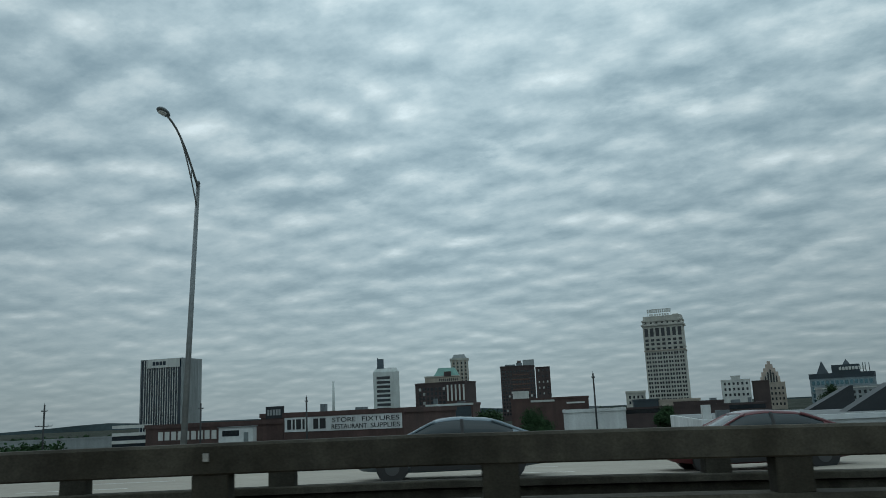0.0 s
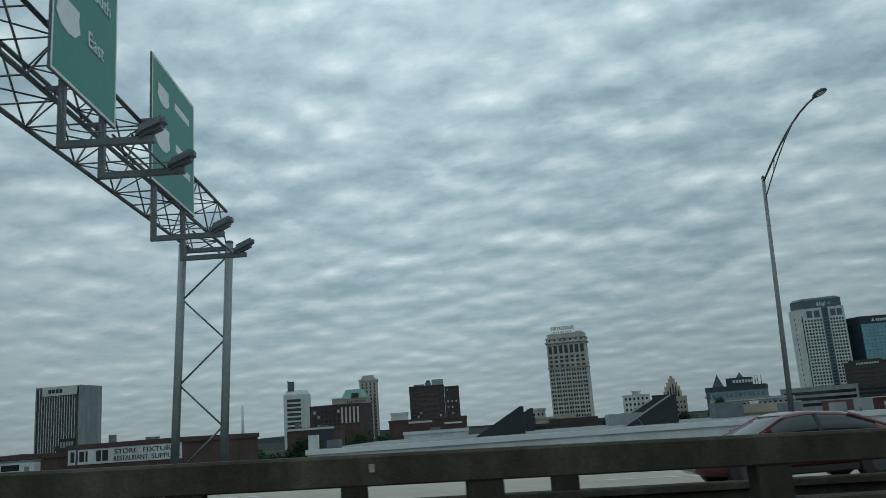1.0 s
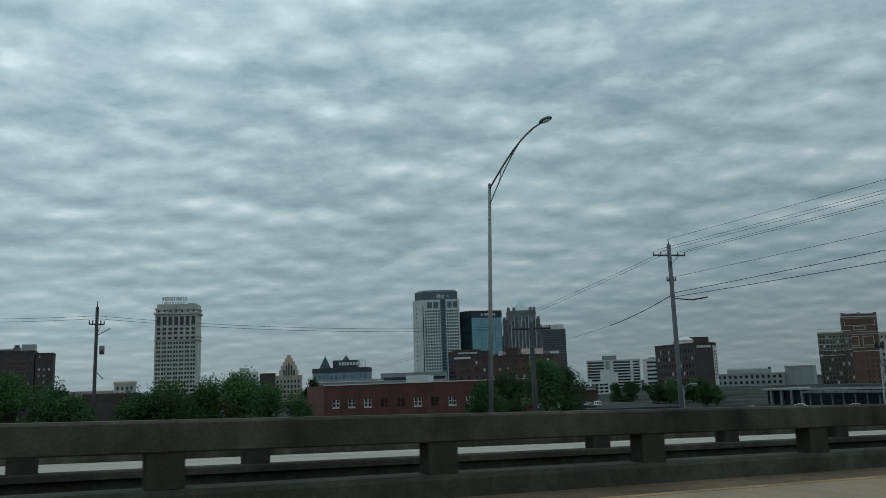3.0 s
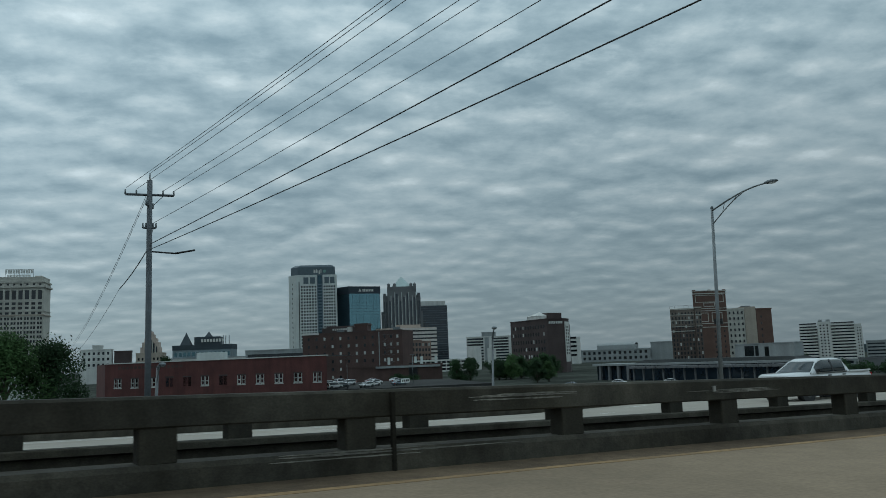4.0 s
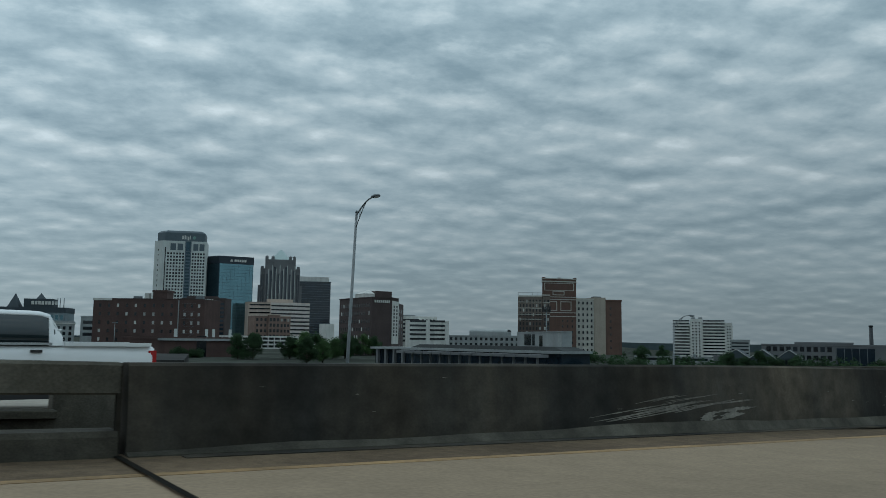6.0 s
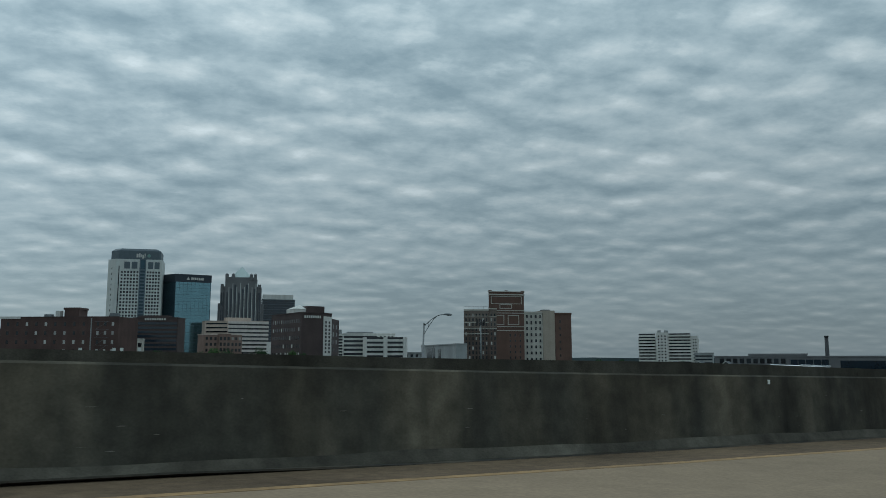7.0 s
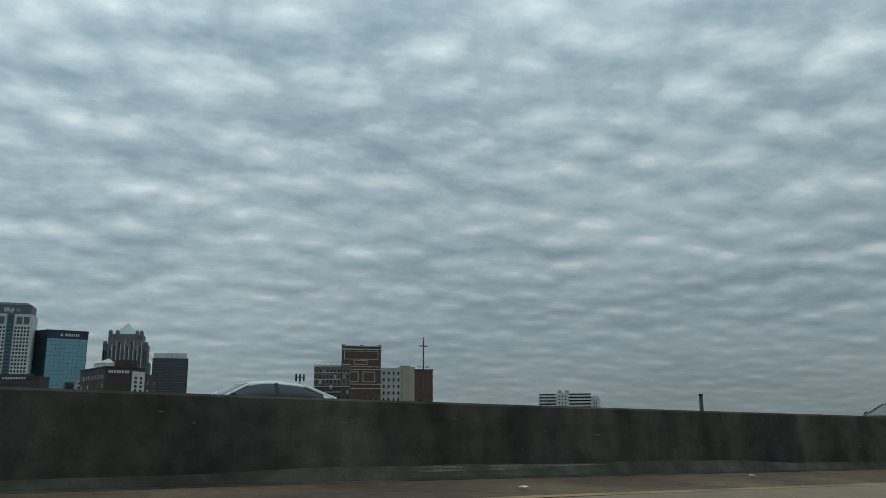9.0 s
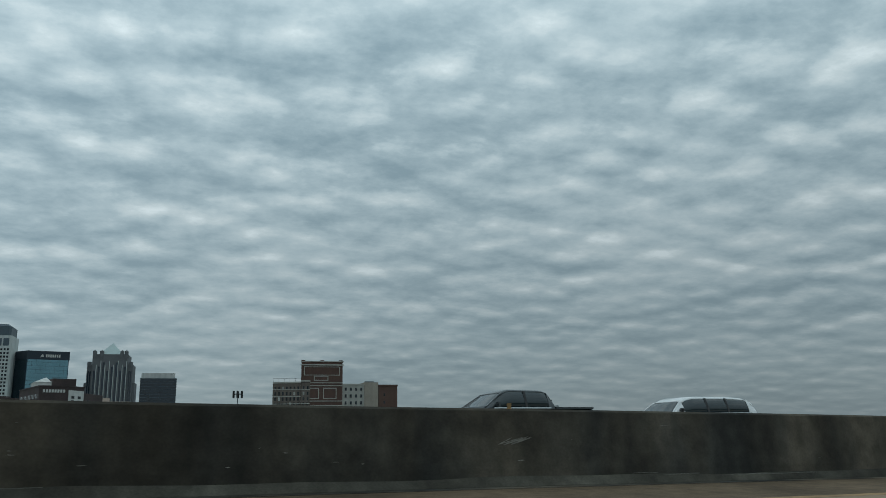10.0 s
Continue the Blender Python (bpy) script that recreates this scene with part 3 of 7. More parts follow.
def tower(y, z0, z1, first, step, batter):
    """Two legs with zigzag bracing; batter: how far the feet stand back from the tops."""
    def back(z):
        return -batter * (z1 - z) / (z1 - z0)

    for dx in (-0.97, 0.97):
        leg = part("leg", tubes(((dx + back(z0), y, z0), (dx, y, z1 + 0.2), 0.165), n=14), galv, gantry)
        part("cap", tubes(((dx, y, z1 + 0.2), (dx, y, z1 + 0.28), 0.18, 0.14), n=14), galv_dark, leg)
        part("base_plate", boxes((dx + back(z0) - 0.3, dx + back(z0) + 0.3, y - 0.3, y + 0.3, z0, z0 + 0.06)), galv_dark, leg)
    z, s = first, 0.9
    while z - step > z0 + 0.3:
        part("brace", tubes(((s + back(z), y, z), (-s + back(z - step), y, z - step), 0.04), n=6), galv_dark, gantry)
        z, s = z - step, -s
    part("cross_beam", boxes((-1.02, 1.02, y - 0.1, y + 0.1, z1 - 0.12, z1 + 0.05)), galv_dark, gantry)


tower(14.05, 9.6, GTOP, 19.4, 1.5, 0.75)
tower(35.3, 9.2, GTOP, GTOP - 0.35, 1.74, 0.45)
YA, YB = -12.0, 35.9
ZB, ZT, HX = GTOP + 0.1, GTOP + 1.75, 0.72
for dx in (-HX, HX):
    for zz in (ZB, ZT):
        part("chord", tubes(((dx, YA, zz), (dx, YB, zz), 0.065), n=8), galv_dark, gantry)
n = 33
for k in range(n + 1):
    y = YA + (YB - YA) * k / n
    nx = YA + (YB - YA) * (k + 1) / n
    s = 1 if k % 2 else -1
    items = [((-HX, y, ZB), (HX, y, ZB), 0.026), ((-HX, y, ZT), (HX, y, ZT), 0.026)]
    if k < n:
        items += [((dx, y, ZB if s > 0 else ZT), (dx, nx, ZT if s > 0 else ZB), 0.03) for dx in (-HX, HX)]
        items += [((-HX * s, y, ZB), (HX * s, nx, ZB), 0.024), ((-HX * s, y, ZT), (HX * s, nx, ZT), 0.024)]
    for it in items:
        part("web", tubes(it, n=5), galv_dark, gantry)


def guide_sign(y0, y1, z0, z1, low, hangers, label, words=()):
    x = 1.25
    sign = thing("guide_sign", GANTRY, label, "road sign", "green guide signs on the gantry")
    panel = part("panel", boxes((x, x + 0.05, y0, y1, z0, z1)), sign_back, sign, "aluminium panel")
    part("face", boxes((x + 0.05, x + 0.058, y0 + 0.03, y1 - 0.03, z0 + 0.03, z1 - 0.03)), sign_green, sign, "green reflective face")
    for a, b, c, d in ((y0 + 0.03, y1 - 0.03, z0 + 0.03, z0 + 0.1), (y0 + 0.03, y1 - 0.03, z1 - 0.1, z1 - 0.03), (y0 + 0.03, y0 + 0.1, z0 + 0.1, z1 - 0.1), (y1 - 0.1, y1 - 0.03, z0 + 0.1, z1 - 0.1)):
        part("border", boxes((x + 0.058, x + 0.062, a, b, c, d)), sign_white, sign)
    w, h = y1 - y0, z1 - z0
    for fy, fz, fw, fh in ((0.24, 0.74, 0.26, 0.15), (0.22, 0.40, 0.34, 0.2)):
        cy, cz = y0 + w * fy, z0 + h * fz
        bs = bmesh.new()
        vs = [bs.verts.new((x + 0.061, cy + w * fw / 2 * cx, cz + h * fh / 2 * cz_)) for cx, cz_ in ((-1, -0.3), (-0.55, -0.85), (0, -1), (0.55, -0.85), (1, -0.3), (0.85, 0.4), (0.9, 1), (-0.9, 1), (-0.85, 0.4))]
        f = bs.faces.new(vs)
        r = bmesh.ops.extrude_face_region(bs, geom=[f])
        bmesh.ops.translate(bs, verts=[v for v in r["geom"] if isinstance(v, bmesh.types.BMVert)], vec=(0.01, 0, 0))
        part("route_shield", bs, sign_white, sign, "white route shield")
    for word, fz in words:
        lettering(word, 0.42, 0.02, sign_white, sign, pose(x + 0.07, y0 + w * 0.5, z0 + h * fz, 0, 0, 90), "legend")
    for fy, fz, fw in () if words else ((0.68, 0.78, 0.36), (0.68, 0.44, 0.30), (0.68, 0.30, 0.40)):
        part("legend_bar", boxes((x + 0.058, x + 0.064, y0 + w * (fy - fw / 2), y0 + w * (fy + fw / 2), z0 + h * fz - 0.12, z0 + h * fz + 0.12)), sign_white, sign, "row of white lettering")
    for y in hangers:
        part("hanger", boxes((x - 0.16, x - 0.002, y - 0.06, y + 0.06, low, z1 - 0.2)), galv_dark, sign)
        part("catwalk_arm", boxes((x, x + 2.0, y - 0.07, y + 0.07, low, low + 0.15)), galv_dark, sign)
        part("conduit", pipe([(x - 0.05, y - 0.2, z0 - 0.1), (x + 0.0, y - 0.2, z0 - 0.7), (x + 0.2, y - 0.2, low + 0.35), (x + 0.6, y - 0.2, low + 0.25), (x + 1.7, y - 0.2, low + 0.25)], 0.018), galv_dark, sign)
        hd = boxes((-0.36, 0.3, -0.2, 0.2, -0.1, 0.2))
        bmesh.ops.bevel(hd, geom=list(hd.edges), offset=0.09, segments=2, affect="EDGES")
        for v in hd.verts:
            v.co = Vector((x + 1.95 + v.co.x, y + v.co.y, low + 0.32 + v.co.z + v.co.x * 0.45))
        part("sign_light", hd, galv_dark, sign, "grey sign floodlight")
        for zz in (ZB, ZT):
            part("mount", boxes((HX - 0.05, x - 0.16, y - 0.04, y + 0.04, zz - 0.05, zz + 0.05)), galv_dark, sign)
    part("walk_rail", tubes(((x + 1.5, hangers[0] - 0.1, low + 0.2), (x + 1.5, hangers[1] + 0.1, low + 0.2), 0.03), n=6), galv_dark, sign)
    part("walk_rail", tubes(((x + 1.1, hangers[0] - 0.1, low + 0.2), (x + 1.1, hangers[1] + 0.1, low + 0.2), 0.03), n=6), galv_dark, sign)
    return sign


guide_sign(18.3, 22.0, 20.95, 25.0, 19.46, (19.25, 21.5), "large green guide sign with white shields and legend", (("South", 0.70), ("East", 0.36)))
guide_sign(24.7, 29.05, 20.45, 24.5, 18.75, (25.35, 28.2), "green guide sign with a white shield and legend")
# ---- buildings of the skyline ----
GROUND = 0.0


def building(name, x, y, yaw, label, category="building"):
    return thing(name, pose(x, y, GROUND, 0, 0, yaw), label, category)


_panes = {}


def pane_mesh(w, h, material, deep=0.12):
    key = (round(w, 2), round(h, 2), material.name, deep)
    if key not in _panes:
        bm = boxes((-w / 2, w / 2, -0.03, deep, 0, h))
        me = bpy.data.meshes.new("window")
        bm.to_mesh(me)
        bm.free()
        me.materials.append(material)
        _panes[key] = me
    return _panes[key]


def windows(parent, face, w, d, u0, u1, cols, z0, z1, rows, ww, wh, material=None, lit=0.0, skip=0.0, name="window", seed=1):
    """Rows of window panes on the front (y=0), left (x=0) or right (x=w) face of a block."""
    rnd = random.Random(seed)
    for r in range(rows):
        z = z0 - GROUND + ((z1 - z0) * r / (rows - 1) if rows > 1 else 0)
        for c in range(cols):
            u = u0 + ((u1 - u0) * (c + 0.5) / cols)
            q = rnd.random()
            if rnd.random() < skip:
                continue
            me = pane_mesh(ww, wh, glass_lit if q < lit else (material or glass_dark))
            ob = part(name, me, None, parent)
            if face == "front":
                ob.matrix_local = pose(u, 0, z)
            elif face == "left":
                ob.matrix_local = pose(0, d - u, z, 0, 0, -90)
            else:
                ob.matrix_local = pose(w, u, z, 0, 0, 90)


def block(parent, w, d, z0, z1, material, x0=0.0, y0=0.0, name="wall", cap=True, label=""):
    o = part(name, boxes((x0, x0 + w, y0, y0 + d, z0 - GROUND, z1 - GROUND)), material, parent, label)
    if cap:
        e = 0.25
        part("parapet", boxes((x0 - e, x0 + w + e, y0 - e, y0 + 0.3, z1 - GROUND - 0.5, z1 - GROUND + 0.5), (x0 - e, x0 + 0.3, y0 + 0.3, y0 + d + e, z1 - GROUND - 0.5, z1 - GROUND + 0.5), (x0 + w - 0.3, x0 + w + e, y0 + 0.3, y0 + d + e, z1 - GROUND - 0.5, z1 - GROUND + 0.5)), material, parent)
        part("roof", boxes((x0 + 0.3, x0 + w - 0.3, y0 + 0.3, y0 + d - 0.1, z1 - GROUND, z1 - GROUND + 0.08)), grey_roofing, parent)
    return o


def band(parent, w, d, z, h, proud, material, name="cornice", x0=0.0, y0=0.0):
    return part(name, boxes((x0 - proud, x0 + w + proud, y0 - proud, y0 + d + proud, z - GROUND, z - GROUND + h)), material, parent)


def bars(parent, items, material, name="sign_bar", y=-0.25, deep=0.2):
    """Upright bars in place of a trade name: (u0, u1, z0, z1) each."""
    for u0, u1, z0, z1 in items:
        part(name, boxes((u0, u1, y - deep, y, z0 - GROUND, z1 - GROUND)), material, parent)


def sign_letters(u0, u1, z0, z1, n, gap=0.3):
    s = (u1 - u0) / n
    return [(u0 + s * k, u0 + s * (k + 1 - gap), z0, z1) for k in range(n)]


# bank tower with white fins
b = building("office_tower", -407.5, 850.0, -10.0, "dark office tower with white vertical fins and a white sign panel", "office tower")
W, D, H = 51.0, 37, 81.2
block(b, W, D, GROUND, H, glass_navy, cap=False)
part("side_wall", boxes((W, W + 0.5, -0.2, D, 0, H - GROUND)), grey_conc, b)
part("roof", boxes((-0.4, W + 0.5, -0.4, D, H - GROUND, H - GROUND + 1.2)), grey_conc, b)
for k in range(15):
    u = 4.5 + 41.0 * k / 14
    part("fin", boxes((u - 0.3, u + 0.3, -0.6, 0.0, 0, H - GROUND)), white_conc, b)
part("corner_pier", boxes((0, 1.2, -0.8, 0, 0, H - GROUND)), grey_conc, b)
part("corner_pier", boxes((W - 1.0, W + 0.5, -0.8, 0, 0, H - GROUND)), grey_conc, b)
part("sign_panel", boxes((9.0, 48.5, -1.6, -1.1, H - GROUND - 8.3, H - GROUND + 1.0)), white_conc, b, "white sign panel")
bars(b, sign_letters(15.5, 32.5, H - 5.6, H - 1.6, 4, 0.22), navy_panel, y=-1.6)
for k in range(10):
    part("rib", boxes((W + 0.5, W + 0.8, 1.5 + k * 3.0, 2.1 + k * 3.0, 0, H - GROUND)), grey_conc, b)

# pale tower with ribbon windows and a sign fin
b = building("office_tower", -174.5, 969.4, 8.0, "pale office tower with ribbon windows and a sloping roof fin", "office tower")
W, D = 31.0, 25
part("wall", prism([(0, 0), (24, 0), (W, 6), (W, D), (0, D)], 0, 63 - GROUND), pale_stone, b)
part("roof_slope", prism([(0, 0), (24, 0), (W, 6), (W, D), (0, D)], 63 - GROUND, 68 - GROUND, 0.25), pale_stone, b)
for k in range(9):
    part("ribbon_window", boxes((4.0, 20.0, -0.15, 0.2, 12 + k * 5.3 - GROUND, 15.2 + k * 5.3 - GROUND)), glass_dark, b)
part("roof_sign", boxes((5.0, 5.9, 2, 14, 63 - GROUND, 80 - GROUND), (5.9, 13, 2.0, 2.6, 67 - GROUND, 78.5 - GROUND)), crown_m, b, "dark upright roof sign")

# brown block, green-roofed block and slim tower
b = building("office_building", -75.6, 590.3, -16.0, "brown brick office block with punched windows", "office building")
block(b, 36, 22, GROUND, 39.2, dark_brick)
windows(b, "front", 36, 22, 2, 22, 7, 3, 33, 9, 1.7, 2.4, lit=0.08)
part("lower_block", boxes((23, 36, -2, 0, 0, 37 - GROUND)), brown_brick, b)
for k in range(5):
    part("pier", boxes((23.6 + k * 2.8, 24.6 + k * 2.8, -2.6, -2, 24 - GROUND, 37 - GROUND)), white_conc, b)
b.matrix_world = pose(-75.6, 590.3, GROUND, 0, 0, -16.0) @ Matrix.Diagonal((1.08, 1.0, 0.855, 1.0))
b = building("office_building", -97.0, 838.0, 0.0, "tan stone building with a green hipped copper roof", "office building")
W, D = 43.5, 26
block(b, W, D, GROUND, 50.5, tan_stone, cap=False)
band(b, W, D, 49.6, 1.2, 0.6, cream_stone)
windows(b, "front", W, D, 18, 43, 10, 6, 45, 10, 1.3, 2.6)
part("roof", prism(rect(W - 12, D, 12, 0), 50.8 - GROUND, 59.2 - GROUND, 0.36), copper_green, b, "green copper hipped roof")
part("roof_house", boxes((25, 34, -1, 4, 50 - GROUND, 55 - GROUND)), dark_brick, b)
b.matrix_world = pose(-97.0, 838.0, GROUND) @ Matrix.Diagonal((0.8, 1.0, 0.97, 1.0))
b = building("office_tower", -72.5, 872.0, 4.0, "slim tan tower with white corner piers and a domed top", "office tower")
W, D = 19.0, 20
block(b, W, D, GROUND, 68.5, tan_stone, cap=False)
for k in range(5):
    part("pier", boxes((0.2 + k * 4.2, 1.6 + k * 4.2, -0.5, 0, 0, 66 - GROUND)), cream_stone, b)
band(b, W, D, 66.5, 2.0, 0.7, cream_stone)
windows(b, "front", W, D, 1.5, 18, 4, 8, 62, 15, 1.5, 2.2)
part("dome", prism(rect(W - 3, D - 4, 1.5, 2), 68.5 - GROUND, 72.8 - GROUND, 0.3), grey_conc, b, "rounded grey top storey")

# dark brown hotel block
b = building("brick_tower", -19.5, 865.0, -1.0, "dark brown brick high-rise with a cluttered roof", "high-rise")
W, D = 52.0, 24
block(b, 36, D, GROUND, 56.5, dark_brick)
block(b, 15, D, GROUND, 54.2, dark_brick, x0=37)
windows(b, "front", W, D, 1, 36, 12, 6, 50, 13, 1.7, 2.2, lit=0.03)
for k in range(8):
    part("spandrel", boxes((12, 30, -0.1, 0.05, 12 + k * 5 - GROUND, 13.3 + k * 5 - GROUND)), hotel_brick, b)
windows(b, "front", W, D, 38, 51, 3, 8, 50, 8, 1.4, 2.0, lit=0.3)
part("roof_house", boxes((24, 36, 4, 14, 56 - GROUND, 63 - GROUND)), grey_conc, b)
part("roof_tank", tubes(((20, 6, 56 - GROUND), (20, 6, 62.5 - GROUND), 2.2), n=12), dark_brick, b)
each_box("roof_plant", galv_dark, b, (5, 16, 4, 12, 56 - GROUND, 58.7 - GROUND), (17, 23, 3, 9, 56 - GROUND, 60 - GROUND))

# cream tower with cornice and roof sign
b = building("office_tower", 123.4, 775.3, -1.0, "cream terracotta high-rise with arched upper windows and cornice", "office tower")
W, D, H = 33.0, 24, 91.8
block(b, W, D, GROUND, H - 3.5, cream_stone, cap=False)
band(b, W, D, 84.0, 1.6, 1.3, cream_stone)
band(b, W, D, 88.2, 1.3, 0.7, cream_stone)
part("top_storey", prism([(1.5, 0.5), (W - 1.5, 0.5), (W - 0.5, 3), (W - 0.5, D), (0.5, D), (0.5, 3)], H - 3.5 - GROUND, H + 1.5 - GROUND), cream_stone, b)
band(b, W, D, 60.0, 1.0, 0.7, tan_stone, "string_course")
band(b, W, D, 63.6, 0.8, 0.5, cream_stone, "string_course")
for k in range(8):
    part("pier", boxes((k * 4.6 - 0.1, k * 4.6 + 0.9, -0.35, 0, 0, 84 - GROUND)), cream_stone, b)
for c in range(7):
    for u in (-1.0, 1.0):
        windows(b, "front", W, D, 2.75 + 4.6 * c + u - 0.01 - 0.0, 2.75 + 4.6 * c + u + 0.01, 1, 2, 56.5, 15, 1.45, 2.2, seed=c)
windows(b, "front", W, D, 0.4, 32.6, 7, 61.3, 61.3, 1, 2.6, 1.9)
windows(b, "front", W, D, 0.4, 32.6, 7, 65.5, 69.3, 2, 2.7, 2.3)
windows(b, "front", W, D, 0.4, 32.6, 7, 74.0, 74.0, 1, 2.9, 7.8)
windows(b, "front", W, D, 0.4, 32.6, 7, 86.0, 86.0, 1, 1.6, 1.6)
windows(b, "left", W, D, 1.0, 23, 5, 2, 56.5, 15, 2.4, 2.2)
windows(b, "left", W, D, 1.0, 23, 5, 74, 74, 1, 2.6, 7.8)
windows(b, "left", W, D, 1.0, 23, 5, 65.5, 69.3, 2, 2.5, 2.3)
part("roof_frame", boxes((4.5, 24.5, 3.4, 3.6, H + 1 - GROUND, H + 1.4 - GROUND), (4.5, 24.5, 3.4, 3.6, H + 8 - GROUND, H + 8.3 - GROUND), *[(4.5 + k * 3.3, 4.7 + k * 3.3, 3.4, 3.6, H + 1 - GROUND, H + 8 - GROUND) for k in range(7)]), galv_dark, b)
bars(b, sign_letters(4.6, 24.4, H + 4.8, H + 8.4, 11, 0.25), white_conc, y=3.3, name="roof_sign_bar")
bars(b, sign_letters(6, 23, H + 2.0, H + 3.8, 8, 0.25), white_conc, y=3.3, name="roof_sign_bar")
part("roof_house", boxes((25, 30, 6, 12, H - GROUND, H + 3 - GROUND)), cream_stone, b)
b.matrix_world = pose(120.4, 788.0, GROUND, 0, 0, -15.0) @ Matrix.Diagonal((1.11, 1.0, 1.0, 1.0))

b = building("low_building", 87.8, 694.5, -5.0, "small cream stone building with a cornice")
block(b, 15.5, 12, GROUND, 22.3, cream_stone)
band(b, 15.5, 12, 21, 1.0, 0.6, cream_stone)
windows(b, "front", 15.5, 12, 1, 14.5, 4, 12, 16.5, 2, 1.6, 2.4)

# stepped tan tower with pointed arches
b = building("stepped_tower", 237.1, 868.2, -15.0, "tan stone tower with a stepped crown and tall arched windows", "tower")
W, D = 29.5, 24
block(b, W, D, GROUND, 27, tan_stone)
windows(b, "front", W, D, 1, 28.5, 7, 4, 20, 4, 1.8, 2.6)
for k, (x0, x1, z) in enumerate(((2.5, 27, 33), (4.5, 25.5, 38), (7.5, 22.5, 42), (10.5, 19.5, 46), (13, 17, 49))):
    part("step", boxes((14.75 + (x0 - 14.75) * 0.84, 14.75 + (x1 - 14.75) * 0.84, 0.2 * k, D - 1.5 * k, 27 - GROUND, z - GROUND)), blush_stone, b)
for k, h in enumerate((5, 9, 12, 9, 5)):
    u = 9.0 + k * 2.9
    o = part("arched_window", prism([(u, -0.25), (u + 1.5, -0.25), (u + 1.5, 0.1), (u, 0.1)], 27.5 - GROUND, 27.5 + h - GROUND), glass_dark, b)
    part("arch_tip", prism([(u, -0.25), (u + 1.5, -0.25), (u + 1.5, 0.1), (u, 0.1)], 27.5 + h - GROUND, 0, apex=29.5 + h - GROUND), glass_dark, b)
    part("pier", boxes((u - 0.9, u - 0.2, -0.5, 0, 27 - GROUND, 29 + h - GROUND)), cream_stone, b)
b.matrix_world = pose(244.6, 876.0, GROUND, 0, 0, -15.0) @ Matrix.Diagonal((0.92, 0.9, 1.0, 1.0))
b = building("low_building", 185.6, 778.2, -12.0, "white mid-rise building with small dark windows")
block(b, 25, 14, GROUND, 29.5, white_conc)
block(b, 8, 8, 29, 33, white_conc, x0=9, y0=3)
windows(b, "front", 25, 14, 1, 24, 6, 15, 25, 3, 1.8, 2.4)
b = building("low_building", 212.0, 772.0, -12.0, "dark flat-roofed block beside a white one")
block(b, 14, 12, GROUND, 27.5, dark_brick)

# hotel with slate turrets
b = building("turreted_building", 259.7, 764.1, -25.0, "blue-grey glazed building with dark slate turrets and a roof sign")
W, D = 52.0, 26
block(b, W, D, GROUND, 30.0, blue_stone, cap=False)
part("attic", boxes((-0.3, W + 0.3, -0.3, D, 26.6 - GROUND, 31.0 - GROUND)), slate, b, "dark slate attic storey")
windows(b, "front", W, D, 1, 51, 13, 27.2, 27.2, 1, 2.2, 2.6, glass_blue, skip=0.1)
windows(b, "front", W, D, 1, 51, 13, 5, 21, 4, 2.6, 3.6, glass_blue)
part("turret", prism(rect(9, 10, 6.5, 0), 31 - GROUND, 0, apex=42.6 - GROUND), slate, b, "pointed slate turret roof")
part("turret", prism(rect(7, 8, 27.5, 1), 37 - GROUND, 0, apex=43 - GROUND), slate, b, "pointed slate turret roof")
part("roof_block", boxes((19, 41, 0.5, 16, 31 - GROUND, 38 - GROUND)), slate, b)
bars(b, sign_letters(25, 46, 33.2, 36, 8, 0.25), white_conc, y=0.2, name="roof_sign_bar")
for u in (44, 46, 49):
    part("flue", tubes(((u, 5, 31 - GROUND), (u, 5, 39 - GROUND), 0.35), n=6), galv_dark, b)
b = building("low_building", 244, 692.0, -4.0, "low pale stone building with a cornice and dark windows")
block(b, 61, 20, GROUND, 18.4, grey_conc)
band(b, 61, 20, 17.0, 0.8, 0.6, white_conc)
windows(b, "front", 61, 20, 1, 60, 14, 4, 12.5, 3, 2.0, 2.6, seed=21)
b = building("low_building", 318, 737.0, -20.0, "low grey flat-roofed building with dark window bands")
block(b, 62, 22, GROUND, 24.0, grey_conc)
for k in range(3):
    part("ribbon_window", boxes((2, 60, -0.12, 0.1, 8 + k * 5 - GROUND, 10.6 + k * 5 - GROUND)), glass_dark, b)

# pale stone tower with chamfered corners and a sign crown
b = building("office_tower", 445.4, 972.8, -21.5, "tall pale stone office tower with square windows and a dark crown", "office tower")
W, D, H = 50.0, 36, 120.0
part("wall", prism([(0, 0), (W - 2, 0), (W, 3), (W, D), (-10, D), (-10, 12)], 0, H - GROUND), pale_stone, b)
part("crown", prism([(2.5, 1.5), (W - 4, 1.5), (W - 2, 4), (W - 2, D - 2), (-7, D - 2), (-7, 12)], H - GROUND, 130 - GROUND), crown_m, b, "dark blue-grey crown")
part("crown_roof", prism([(2.5, 1.5), (W - 4, 1.5), (W - 2, 4), (W - 2, D - 2), (-7, D - 2), (-7, 12)], 130 - GROUND, 132.5 - GROUND, 0.14), crown_m, b)
part("centre_bay", boxes((25.5, 32.5, -0.35, 0, 0, H - GROUND)), crown_m, b, "dark glazed centre bay")
part("centre_glass", boxes((26.6, 31.4, -0.55, -0.35, 0, H - 1 - GROUND)), glass_side, b)
for k in range(28):
    part("spandrel", boxes((26.4, 31.6, -0.75, -0.55, 3 + k * 3.85 - GROUND, 4.7 + k * 3.85 - GROUND)), crown_m, b)
windows(b, "front", W, D, 5.0, 25.2, 6, 4, 104, 27, 2.0, 2.25, seed=3)
